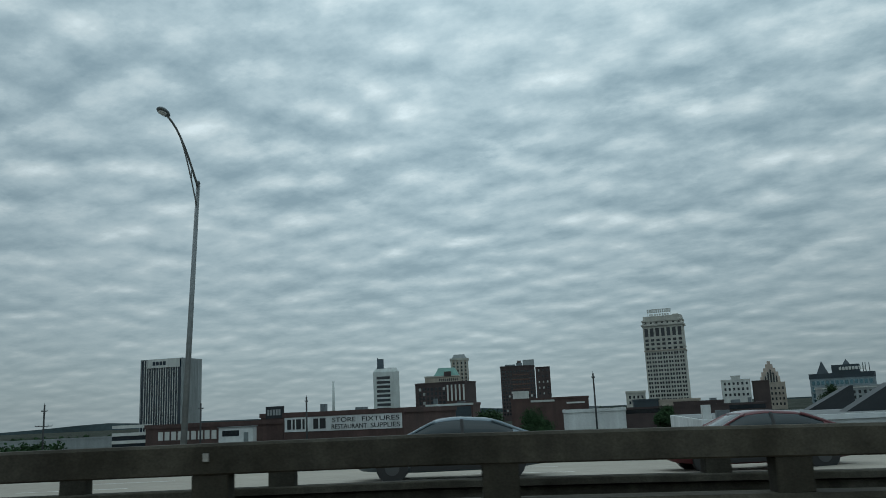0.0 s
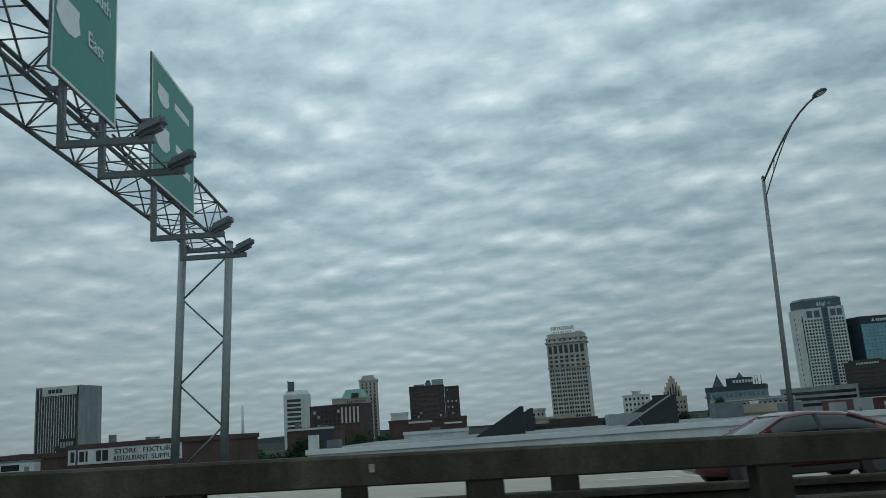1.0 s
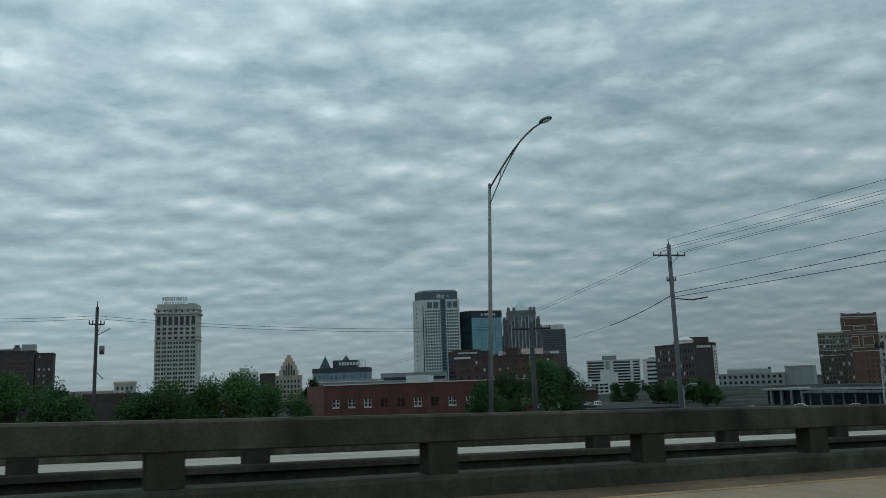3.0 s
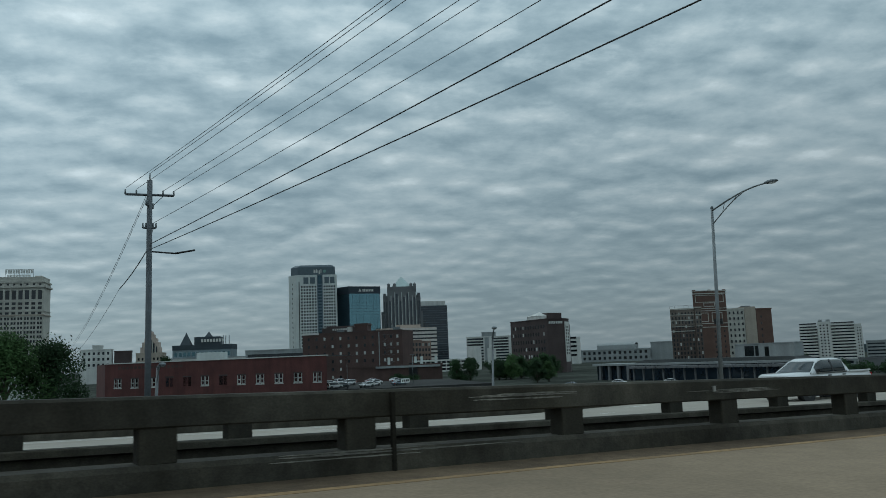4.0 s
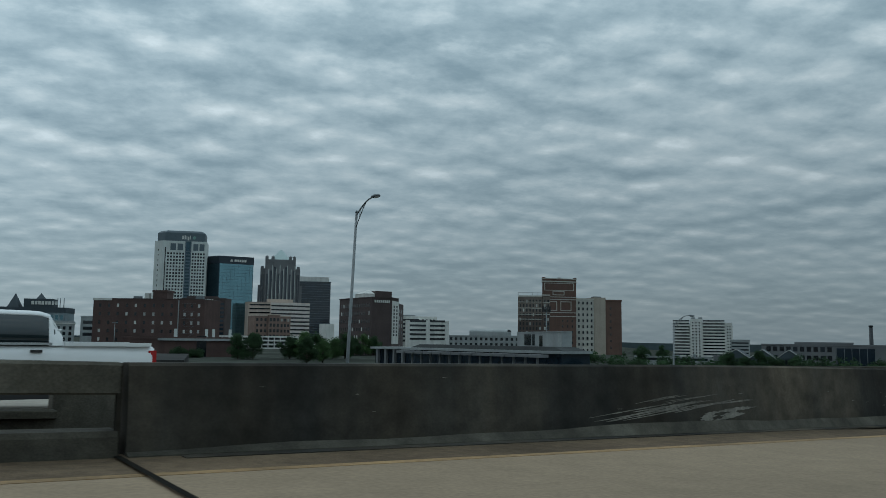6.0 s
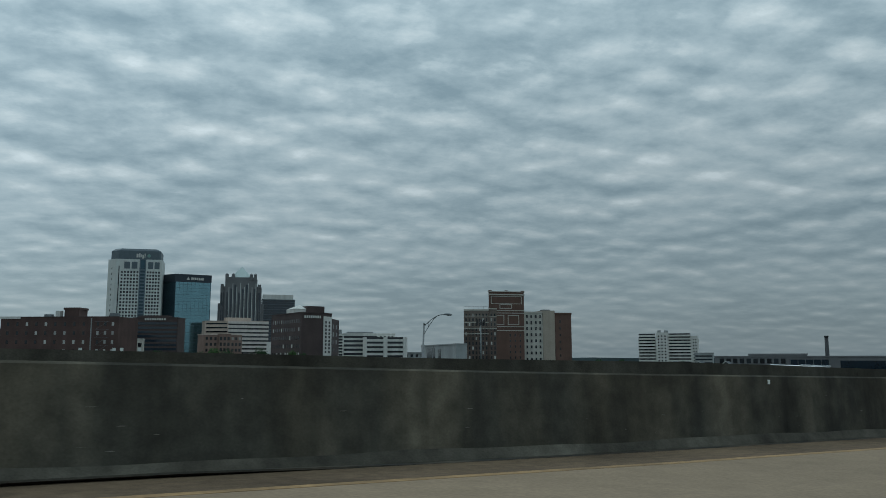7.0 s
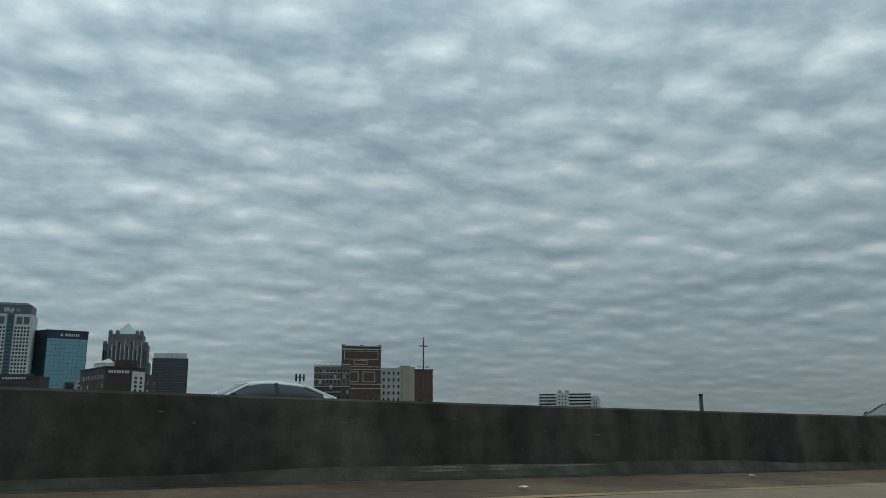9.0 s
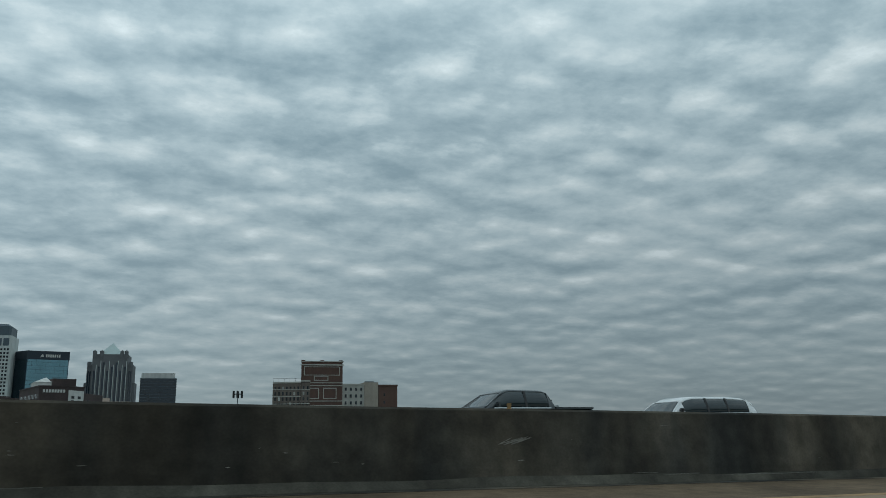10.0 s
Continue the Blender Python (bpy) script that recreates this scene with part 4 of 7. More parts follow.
windows(b, "front", W, D, 33.0, 48.5, 5, 4, 104, 27, 2.0, 2.25, seed=4)
windows(b, "front", W, D, 8.0, 24, 2, 109, 109, 1, 6.2, 8.0, crown_m)
windows(b, "front", W, D, 34.0, 48, 2, 109, 109, 1, 5.6, 8.0, crown_m)
part("edge_slot", boxes((3.0, 4.0, -0.2, 0, 0, H - 8 - GROUND)), glass_dark, b)
for k in range(18):
    ob = part("window", pane_mesh(1.2, 2.4, glass_dark), None, b)
    ob.matrix_local = pose(-5, 6, 6 + k * 6.0 - GROUND, 0, 0, -50)
bars(b, [(21.5, 23.6, 122.4, 126.6), (24.2, 25.8, 122.4, 127.0), (26.4, 27.2, 122.4, 126.0), (27.8, 29.6, 121.2, 125.6), (30.2, 31.2, 122.4, 126.8)], white_conc, y=1.4)
part("sign_mark", tubes(((35.2, 1.5, 124.4 - GROUND), (35.2, 1.1, 124.4 - GROUND), 1.9), n=16), copper_green, b)

# blue glass tower
b = building("glass_tower", 508.8, 957.2, -5.0, "blue glass office tower with a dark navy band at the top", "office tower")
W, D, H = 41.5, 34, 105.2
part("wall", prism([(0, 0), (W, 0), (W, D), (-9.2, D), (-9.2, 20)], 0, 96 - GROUND), glass_side, b)
part("curtain_wall", boxes((0.6, W - 0.8, -0.3, 0.0, 0, 96 - GROUND)), glass_blue, b, "blue mirror glass")
for k in range(1, 24):
    part("transom", boxes((0.6, W - 0.8, -0.38, -0.3, k * 4.0 + 1, k * 4.0 + 1.22)), crown_m, b)
for k in range(1, 9):
    part("mullion", boxes((k * 4.6, k * 4.6 + 0.16, -0.4, -0.3, 0, 96 - GROUND)), crown_m, b)
part("top_band", prism([(-0.4, -0.6), (W + 0.4, -0.6), (W + 0.4, D), (-9.8, D), (-9.8, 20)], 96 - GROUND, H - GROUND), navy_panel, b, "navy sign band")
bars(b, sign_letters(18, 33, 98.6, 101.6, 7, 0.3), white_conc, y=-0.6)
part("sign_mark", prism([(12.5, -0.8), (16.5, -0.8), (16.5, -0.62), (12.5, -0.62)], 98.6 - GROUND, 0, apex=102.2 - GROUND), white_conc, b)

# granite tower with a pale pyramid
b = building("office_tower", 589.9, 1030.6, -24.0, "grey granite tower with stepped corner turrets and a pale pyramid roof", "office tower")
W, D = 52.0, 40
block(b, 40, D, GROUND, 112.0, granite, x0=6, cap=False)
block(b, W, D - 8, GROUND, 100.0, granite, y0=4, cap=False)
block(b, W + 6, D - 16, GROUND, 78, granite, x0=-3, y0=8, cap=False)
for u in (6, 14, 37, 42):
    part("corner_turret", boxes((u, u + 4, -0.6, 5, 108 - GROUND, 115.5 - GROUND)), granite, b)
    part("turret_cap", prism(rect(4.4, 5.4, u - 0.2, -0.8), 115.5 - GROUND, 0, apex=117.5 - GROUND), granite, b)
for u in (0.2, 47.5):
    part("corner_turret", boxes((u, u + 4, 3.4, 9, 98 - GROUND, 103 - GROUND)), granite, b)
part("roof", prism(rect(28, 28, 12, 4), 112 - GROUND, 0, apex=127.5 - GROUND), pale_glazing, b, "pale glazed pyramid roof")
for k in range(8):
    u = 8.0 + k * 4.9
    part("window_strip", boxes((u, u + 2.4, -0.2, 0.1, 0, (92 + (k % 3) * 5) - GROUND)), glass_navy, b)
    part("pier", boxes((u + 2.5, u + 3.3, -0.5, 0, 0, (99 + (k % 2) * 5) - GROUND)), pale_stone, b)
for u in (1.0, 3.2, 47.5, 49.6):
    part("window_strip", boxes((u, u + 1.3, 3.8, 4.1, 0, 92 - GROUND)), glass_navy, b)

# dark glass tower behind
b = building("glass_tower", 680, 1105, -20.0, "dark glass tower with floor bands and a pale roof screen", "office tower")
block(b, 46, 34, GROUND, 90, glass_navy, cap=False)
for k in range(25):
    part("floor_band", boxes((-0.5, 46.5, -0.6, 34, 4 + k * 3.6, 4.5 + k * 3.6)), crown_m, b)
part("roof_screen", boxes((1, 44, 2, 30, 90 - GROUND, 98 - GROUND)), white_conc, b)

# wide brown brick warehouse with a raised bay
b = building("brick_warehouse", 267.0, 431.5, -38.0, "wide brown brick warehouse block with scattered pale windows", "warehouse")
W, D = 36.8, 14
part("wall", prism([(0, 0), (W, 0), (W + 2, D), (0, D)], 0, 26.5), brown_brick, b)
part("coping", boxes((6.2, W + 0.1, -0.15, 0.35, 26.5, 26.75)), dark_brick, b)
part("coping", boxes((-0.2, 6.1, -0.2, 0.3, 25.7, 26.8)), white_conc, b, "pale stone coping")
part("roof", prism([(0.3, 0.4), (W - 0.2, 0.4), (W + 1.6, D - 0.3), (0.3, D - 0.3)], 26.5, 26.6), grey_roofing, b)
block(b, 4.6, 8, 26.5, 30.4, brown_brick, x0=19.4, y0=1)
part("stair_house", boxes((16.6, 18.0, 1, 4, 26.6, 29.4)), white_conc, b)
each_box("roof_unit", galv_dark, b, (33, 35.5, 3, 5, 26.6, 28.4), (12, 14.5, 4, 6, 26.6, 28.0), (16, 17, 3, 4, 26.6, 29.0))
windows(b, "front", W, D, 0.8, 27.5, 9, 2, 22.5, 6, 0.7, 1.6, glass_dark, lit=0.3, seed=5)
windows(b, "front", W, D, 29.2, 36.2, 3, 2, 22.5, 6, 0.7, 1.6, glass_dark, lit=0.4, seed=8)
windows(b, "left", W, D, 1, 13, 4, 2, 22.5, 6, 1.3, 1.7, glass_dark)
part("downpipe", boxes((28.2, 28.5, -0.3, 0, 0, 26)), grey_conc, b)
part("fire_escape", tubes(*[((30.0, -0.5, 3 + k * 3.6), (33.5, -0.5, 6.4 + k * 3.6), 0.06) for k in range(6)], *[((29.6, -0.5, 6.4 + k * 3.6), (34.0, -0.5, 6.4 + k * 3.6), 0.06) for k in range(6)], n=4), galv_dark, b)
b.matrix_world = pose(267.0, 431.5, GROUND, 0, 0, -38.0) @ Matrix.Diagonal((1.5, 1.0, 1.0, 1.0))
b = building("low_building", 268, 372, -22.0, "long low brown industrial building with roof plant")
block(b, 46, 20, GROUND, 8.0, brown_brick)
part("canopy", boxes((14, 45, -1, 0, 6.9 - GROUND, 7.9 - GROUND)), grey_conc, b)
for u in (20, 33, 36, 43):
    part("flue", boxes((u, u + 1.2, 4, 5, 8.5 - GROUND, 12 - GROUND)), pale_stone, b)
part("door", boxes((30, 34, -0.2, 0.1, 0, 9)), glass_dark, b)

b = building("office_building", 441, 872, -35.0, "dark glazed office block with a broad sign parapet", "office building")
block(b, 46, 24, GROUND, 48.5, dark_brick, name="wall")
for k in range(10):
    part("ribbon_window", boxes((0.8, 45, -0.15, 0.1, 2 + k * 4.4, 4.4 + k * 4.4)), glass_navy, b)
part("roof_house", boxes((4, 36, 3, 12, 48.5, 51.0)), dark_brick, b)
bars(b, sign_letters(12, 34, 46.0, 48.0, 9, 0.3), white_conc, y=-0.1)

# long red brick building close to the motorway
RB = math.degrees(math.atan2(200.9 - 245.5, 194.1 - 147.8))
b = building("red_brick_building", 147.8, 245.5, RB, "long red-painted brick building with white-framed windows")
W, D, H = 64.3, 26, 12.4
bx, by = 26 * math.sin(radians(-RB) - 0.02), 26 * math.cos(radians(-RB) - 0.02)
part("wall", prism([(0, 0), (W, 0), (W - bx, by), (-bx, by)], 0, H - GROUND), red_brick, b)
part("coping", boxes((-0.2, W + 0.2, -0.2, 0.5, H - GROUND, H + 0.25 - GROUND)), white_conc, b, "white coping")
part("roof", boxes((0, W, 0.5, D, H - GROUND, H + 0.05 - GROUND)), grey_roofing, b)
part("roof_unit", boxes((24, 31, 6, 10, H - GROUND, H + 2.2 - GROUND)), pale_stone, b)
bars(b, sign_letters(4, 24, H - 1.5, H - 0.8, 16, 0.3), brown_brick, y=0.0, deep=0.06)
for k in range(12):
    u = 4.0 + k * 5.25
    for s in (-0.62, 0.62):
        wb = part("window", boxes((u + s - 0.5, u + s + 0.5, 0.0, 0.1, 6.0, 8.3)), glass_dark, b)
        if k not in (3, 4, 6):
            part("window_frame", boxes((u + s - 0.5, u + s - 0.34, -0.06, -0.002, 6.0, 8.3), (u + s + 0.34, u + s + 0.5, -0.06, -0.002, 6.0, 8.3), (u + s - 0.34, u + s + 0.34, -0.06, -0.002, 7.1, 7.3), (u + s - 0.34, u + s + 0.34, -0.06, -0.002, 6.0, 6.3)), glass_lit, wb, "white sash frame")
    part("sill", boxes((u - 1.25, u + 1.25, -0.12, 0, 5.8, 5.98)), white_conc if k not in (3, 4, 6) else red_brick, b)
    part("lintel", boxes((u - 1.25, u + 1.25, -0.06, 0, 8.3, 8.65)), dark_brick, b)

# office slab with white ribbon floors, far off
b = building("office_building", 711, 1014, -33.0, "white office slab with dark ribbon windows and stepped roof", "office building")
block(b, 74, 28, GROUND, 39, white_conc)
block(b, 20, 20, 39, 45, grey_conc, x0=22, y0=2)
for k in range(9):
    each_box("ribbon_window", glass_dark, b, (1, 24, -0.2, 0.1, 2 + k * 4.1 - GROUND, 4.3 + k * 4.1 - GROUND), (37, 60, -0.2, 0.1, 2 + k * 4.1 - GROUND, 4.3 + k * 4.1 - GROUND), (64, 73, -0.2, 0.1, 2 + k * 4.1 - GROUND, 4.3 + k * 4.1 - GROUND))
part("lift_shaft", boxes((26, 32, -0.4, 0, 0, 38 - GROUND)), grey_conc, b)
part("stair_tower", boxes((30, 42, -40, -30, 0, 22 - GROUND)), white_conc, b)

# brown brick block with a vertical white sign
b = building("brick_tower", 396.0, 385.5, 0.0, "dark brown brick mid-rise with a white painted sign wall", "mid-rise building")
D, H = 37.0, 30.4
part("wall", prism([(0, 0), (11.5, -1.5), (20, 5.5), (22, 36), (0, D)], 0, H), dark_brick, b)
part("parapet", prism([(-0.25, -0.25), (11.6, -1.8), (20.3, 5.4), (22.3, 36.2), (-0.25, D + 0.2)], H, H + 0.5), dark_brick, b)
windows(b, "left", 20, D, 1.5, 35.5, 13, 0, 25.5, 7, 1.15, 1.9, lit=0.14, skip=0.05, seed=11)
part("side_wing", prism([(20.1, 5.6), (33, 21.5), (28, 34), (22.1, 34)], 0, H - 2.2), dark_brick, b)
FRONT, SIGN, SIDE = (math.degrees(math.atan2(y, x)) for x, y in ((11.5, -1.5), (8.5, 7.0), (12.9, 15.9)))
for k in range(8):
    o = part("sign_bar", boxes((1.5 + k * 1.15, 2.3 + k * 1.15, -0.15, 0, H - 2.5, H - 1.2)), white_conc, b)
    o.matrix_local = pose(0, 0, 0, 0, 0, FRONT)
o = part("sign_wall", boxes((0.2, 10.8, -0.2, 0, 6, H - 1.4)), white_conc, b, "white painted sign wall")
o.matrix_local = pose(11.5, -1.5, 0, 0, 0, SIGN)
for c in (3.2, 7.6):
    for k in range(9):
        o = part("sign_bar", boxes((c - 1.0, c + 1.0, -0.27, -0.2, 10.2 + k * 1.9, 11.4 + k * 1.9)), plastic_black, b)
        o.matrix_local = pose(11.5, -1.5, 0, 0, 0, SIGN)
for r in range(6):
    for u in (4.5, 13.0):
        o = part("window", pane_mesh(2.2, 2.2, glass_lit if (r + int(u)) % 4 == 0 else glass_dark), None, b)
        rad = radians(SIDE)
        o.matrix_local = pose(20.1 + u * math.cos(rad), 5.6 + u * math.sin(rad), 3 + r * 4.0, 0, 0, SIDE)
part("roof_house", boxes((7, 17, 8, 18, H + 0.5, H + 4.2)), dark_brick, b)
part("roof_house", boxes((0.8, 6.9, 9, 20, H + 0.5, H + 2.6)), white_conc, b)
part("gable_roof", prism([(0.6, 8.8), (7.0, 8.8), (7.0, 20.2), (0.6, 20.2)], H + 2.6, 0, apex=(5.6, 14, H + 5.0)), white_conc, b)

b = building("office_building", 603.6, 723.0, -28.0, "white office building with dark ribbon windows", "office building")
block(b, 52, 26, GROUND, 31.2, white_conc)
for k in range(6):
    each_box("ribbon_window", glass_dark, b, (1, 34, -0.15, 0.1, 6 + k * 4.2, 8.2 + k * 4.2))
windows(b, "front", 52, 26, 36, 51, 4, 8, 27, 5, 1.8, 1.8)
part("roof_house", boxes((4, 30, 5, 15, 31.2, 33.4)), grey_conc, b)
b = building("office_building", 612, 698.0, -30.0, "low white office wing with a rounded front", "office building")
part("wall", prism([(0, 3), (3, 0), (40, 0), (43.5, 3), (43.5, 18), (0, 18)], 0, 27.4), white_conc, b)
for k in range(5):
    each_box("ribbon_window", glass_dark, b, (4, 20, -0.15, 0.1, 8 + k * 4.4, 10 + k * 4.4), (24, 39, -0.15, 0.1, 8 + k * 4.4, 10 + k * 4.4))
b = building("parking_deck", 362, 561, 18.3, "white open parking deck with dark gaps between floors", "parking deck")
W = 120
block(b, W, 30, GROUND, 8.2, glass_dark, cap=False, y0=0.5)
for k in range(4):
    each_box("deck_band", white_conc, b, (0, W, 0, 0.4, k * 2.85, k * 2.85 + 1.15), (W - 0.4, W + 0.1, 0.41, 30, k * 2.85, k * 2.85 + 1.15))
for k in range(21):
    part("column", boxes((k * 5.95, k * 5.95 + 0.6, -0.1, 0.45, 0, 9.7)), white_conc, b)
part("stair_tower", boxes((W + 0.2, W + 9.0, 1, 9, 0, 20.0)), white_conc, b)
b = building("stair_tower", 338.5, 500, -20.0, "cream rendered stair tower behind a brick warehouse", "tower")
part("wall", boxes((0, 11, 0, 9, 0, 18.6)), cream_stone, b)
part("coping", boxes((-0.2, 11.2, -0.2, 9.2, 18.6, 19.0)), white_conc, b)
part("lower_wall", boxes((-7, -0.01, 0, 9, 0, 14.2)), cream_stone, b)
part("hatch", boxes((8.2, 10.2, -0.08, 0, 14.2, 16.4)), glass_dark, b)
b = building("office_building", 531.6, 904, -5.0, "pinkish office block with white ribbon floors", "office building")
part("wall", prism([(0, 15), (22, 0), (69, 0), (69, 30), (0, 30)], 0, 49.0), blush_stone, b)
for k in range(9):
    z = 49.0 - k * 4.6
    part("floor_band", boxes((22.0, 69.4, -0.5, 0, z - 2.7, z)), pale_band, b)
    part("ribbon_window", boxes((22.4, 69.0, -0.12, 0, z - 4.5, z - 2.75)), glass_dark, b)
    o = part("ribbon_window", boxes((1.0, 25.6, -0.12, 0, z - 3.6, z - 2.0)), glass_dark, b)
    o.matrix_local = pose(0, 15, 0, 0, 0, math.degrees(math.atan2(-15, 22)))
part("roof_house", boxes((22, 50, 5, 18, 49.0, 53.4)), blush_stone, b)
part("parapet", prism([(-0.3, 14.8), (21.8, -0.3), (69.3, -0.3), (69.3, 30), (-0.3, 30)], 49.0, 49.6), blush_stone, b)
b = building("brick_arcade", 462.5, 720, 0.0, "orange brick building with a pale projecting centre bay", "building")
part("wall", boxes((0, 35.5, 0, 16, 0, 28.0)), orange_brick, b)
part("centre_bay", boxes((13.0, 24.5, -1.6, -0.01, 0, 29.2)), orange_brick, b)
each_box("coping", blush_stone, b, (-0.3, 12.9, -0.3, 16, 28.0, 28.6), (24.6, 35.8, -0.3, 16, 28.0, 28.6))
part("bay_coping", boxes((12.7, 24.8, -1.9, -0.02, 29.2, 29.9)), blush_stone, b)
windows(b, "front", 35.5, 16, 0.8, 12.6, 3, 3, 23.5, 5, 2.0, 2.6, lit=0.15, seed=4)
windows(b, "front", 35.5, 16, 25.0, 35.0, 3, 3, 23.5, 5, 2.0, 2.6, lit=0.15, seed=6)
for r in range(5):
    for c in range(3):
        ob = part("window", pane_mesh(2.2, 3.0, glass_dark), None, b)
        ob.matrix_local = pose(15.2 + c * 3.5, -1.62, 3 + r * 5.1)

# grey civic building with a curved roof
b = building("civic_building", 517, 487, -39.0, "long grey stone civic building with a vaulted roof hall", "civic building")
block(b, 62, 24, GROUND, 11.0, grey_conc)
windows(b, "front", 62, 24, 1, 61, 18, 2, 7, 2, 1.6, 2.6)
bm = bmesh.new()
prev = None
for k in range(9):
    a = math.pi * k / 8
    row = [bm.verts.new((x, 12 - 7 * math.cos(a), 15.2 - GROUND + 2.0 * math.sin(a))) for x in (27, 52)]
    if prev:
        bm.faces.new((prev[0], row[0], row[1], prev[1])).smooth = True
    prev = row
part("vault_roof", bm, grey_conc, b, "pale vaulted roof")
part("hall", boxes((27, 52, 5, 19, 11 - GROUND, 15.2 - GROUND)), grey_conc, b)
block(b, 16, 20, 11, 16.5, grey_conc, x0=62, y0=4)
block(b, 16, 20, GROUND, 11, grey_conc, x0=62.2, y0=4, cap=False)
b.matrix_world = pose(678.4, 758.7, GROUND, 0, 0, -53.0) @ Matrix.Diagonal((1.7, 1.3, 1.17, 1.0))

# low dark market hall with pale canopies
b = building("market_hall", 325.0, 256.5, -83.4, "long low dark glazed hall with a pale flat roof edge", "hall")
W = 84
block(b, W, 12, GROUND, 5.4, glass_navy, cap=False)
part("roof_edge", boxes((-1, W + 1, -1.5, 12, 5.4 - GROUND, 6.1 - GROUND)), grey_conc, b)
part("arched_roof", prism([(18, 1), (84, 1), (84, 11), (18, 11)], 6.1 - GROUND, 7.2 - GROUND, 0.12), hall_roof, b)
for k in range(4):
    part("column", boxes((2 + k * 4.6, 3 + k * 4.6, -1.2, -0.2, 0, 5.38)), granite, b)
for k in range(14):
    u = 24 + k * 4.4
    part("canopy_post", boxes((u, u + 0.5, -7, -6.5, 0, 5.0)), granite, b)
    part("canopy", boxes((u - 1.4, u + 2.6, -8.5, -5, 4.4, 5.2)), granite, b)
b = building("plant_house", 353.7, 214.5, math.degrees(math.atan2(-35.2, -13.0)), "pale concrete rooftop plant house with dark louvres", "plant house")
part("wall", boxes((0, 37.5, 0, 3, 0, 11.3)), grey_conc, b)
part("coping", boxes((-0.15, 37.65, -0.15, 3, 11.3, 11.6)), grey_conc, b)
each_box("louvre", glass_dark, b, (7.0, 13.0, -0.1, 0, 7.4, 10.8), (14.0, 16.0, -0.1, 0, 7.4, 10.8), (20.0, 22.5, -0.1, 0, 7.0, 10.4))

# ornate red brick hotel
b = building("brick_hotel", 536.8, 409.3, -21.5, "ornate red brick hotel tower with pale stone trim", "hotel")
TW = 23.6
part("wall", prism([(0, 0), (TW, 0), (TW, 18), (8, 18)], 0, 48.2), hotel_brick, b)
part("cornice", boxes((-0.4, TW + 0.5, -0.5, 0.6, 47.2, 47.9), (-0.4, TW + 0.5, -0.5, 0.6, 49.2, 49.7)), cream_stone, b)
for u in (0.0, TW / 2 - 1, TW - 2):
    part("merlon", boxes((u, u + 2, -0.45, 0.5, 48.7 - GROUND, 50.2 - GROUND)), hotel_brick, b)
part("attic", boxes((0.2, TW - 0.2, -0.2, 0.4, 47.9, 49.2)), hotel_brick, b)


def frame_trim(u0, u1, z0, z1, th=0.45):
    part("stone_frame", boxes((u0, u1, -0.15, 0, z0 - GROUND, z0 + th - GROUND), (u0, u1, -0.15, 0, z1 - th - GROUND, z1 - GROUND), (u0, u0 + th, -0.15, 0, z0 + th - GROUND, z1 - th - GROUND), (u1 - th, u1, -0.15, 0, z0 + th - GROUND, z1 - th - GROUND)), cream_stone, b)


frame_trim(1.5, 22, 41.6, 46.6, 0.35)
frame_trim(7.2, 15.4, 38.6, 41.4)
for z in (37.2, 35.6, 27.0, 24.5):
    part("string_course", boxes((-0.2, TW + 0.2, -0.25, 0, z - GROUND, z + 0.45 - GROUND)), cream_stone, b)
frame_trim(3.2, 10.2, 28.4, 34.6)
frame_trim(12.6, 20.2, 28.4, 34.6)
windows(b, "front", TW, 20, 12.5, 22.5, 3, 0, 21, 7, 0.9, 1.5)
part("front_bay", boxes((0.02, 4.9, -0.9, -0.02, 0, 38.0)), grey_brown_brick, b, "brick bay with ornate windows")
each_box("bay_course", cream_stone, b, (-0.1, 5.1, -1.1, -0.02, 38.0, 38.8), (0, 5.0, -1.05, -0.9, 33.4, 33.8), (0, 5.0, -1.05, -0.9, 25.6, 26.0))
part("bay_upper", boxes((0.1, 4.8, -1.0, -0.9, 26.1, 37.4)), worn_terracotta, b, "pale terracotta upper floors")
for r in range(12):
    for c in range(2):
        ob = part("window", pane_mesh(0.95, 1.9, glass_lit if (r + c * 3) % 5 == 0 else glass_dark), None, b)
        ob.matrix_local = pose(1.4 + c * 2.25, -1.0, 1 + r * 2.95, 0, 0, 0)
wing = part("wing_wall", prism([(-15.2, 4.3), (0, 0), (0, 20), (-6.3, 22.2)], 0, 38.0 - GROUND), grey_brown_brick, b, "ornate window wing")
WA = math.degrees(math.atan2(-4.3, 15.2))
o = part("wing_upper", boxes((0, 15.7, -0.12, 0, 26.2, 37.2)), worn_terracotta, b, "pale terracotta upper floors")
o.matrix_local = pose(-15.2, 4.3, 0, 0, 0, WA)
for r in range(12):
    for c in range(7):
        ob = part("window", pane_mesh(0.95, 1.9, glass_lit if (r + c * 5) % 7 == 0 else glass_dark), None, b)
        f = (c + 0.7) / 7.4
        ob.matrix_local = pose(-15.2 + 15.2 * f - 0.05, 4.3 - 4.3 * f - 0.14, 1 + r * 2.95 - GROUND, 0, 0, WA)
for z, h in ((37.2, 0.9), (33.6, 0.4), (29.6, 0.5), (25.6, 0.4), (22.4, 0.5)):
    o = part("string_course", boxes((0, 15.8, -0.3, 0, 0, h)), cream_stone, b)
    o.matrix_local = pose(-15.2, 4.3, z - GROUND, 0, 0, WA)
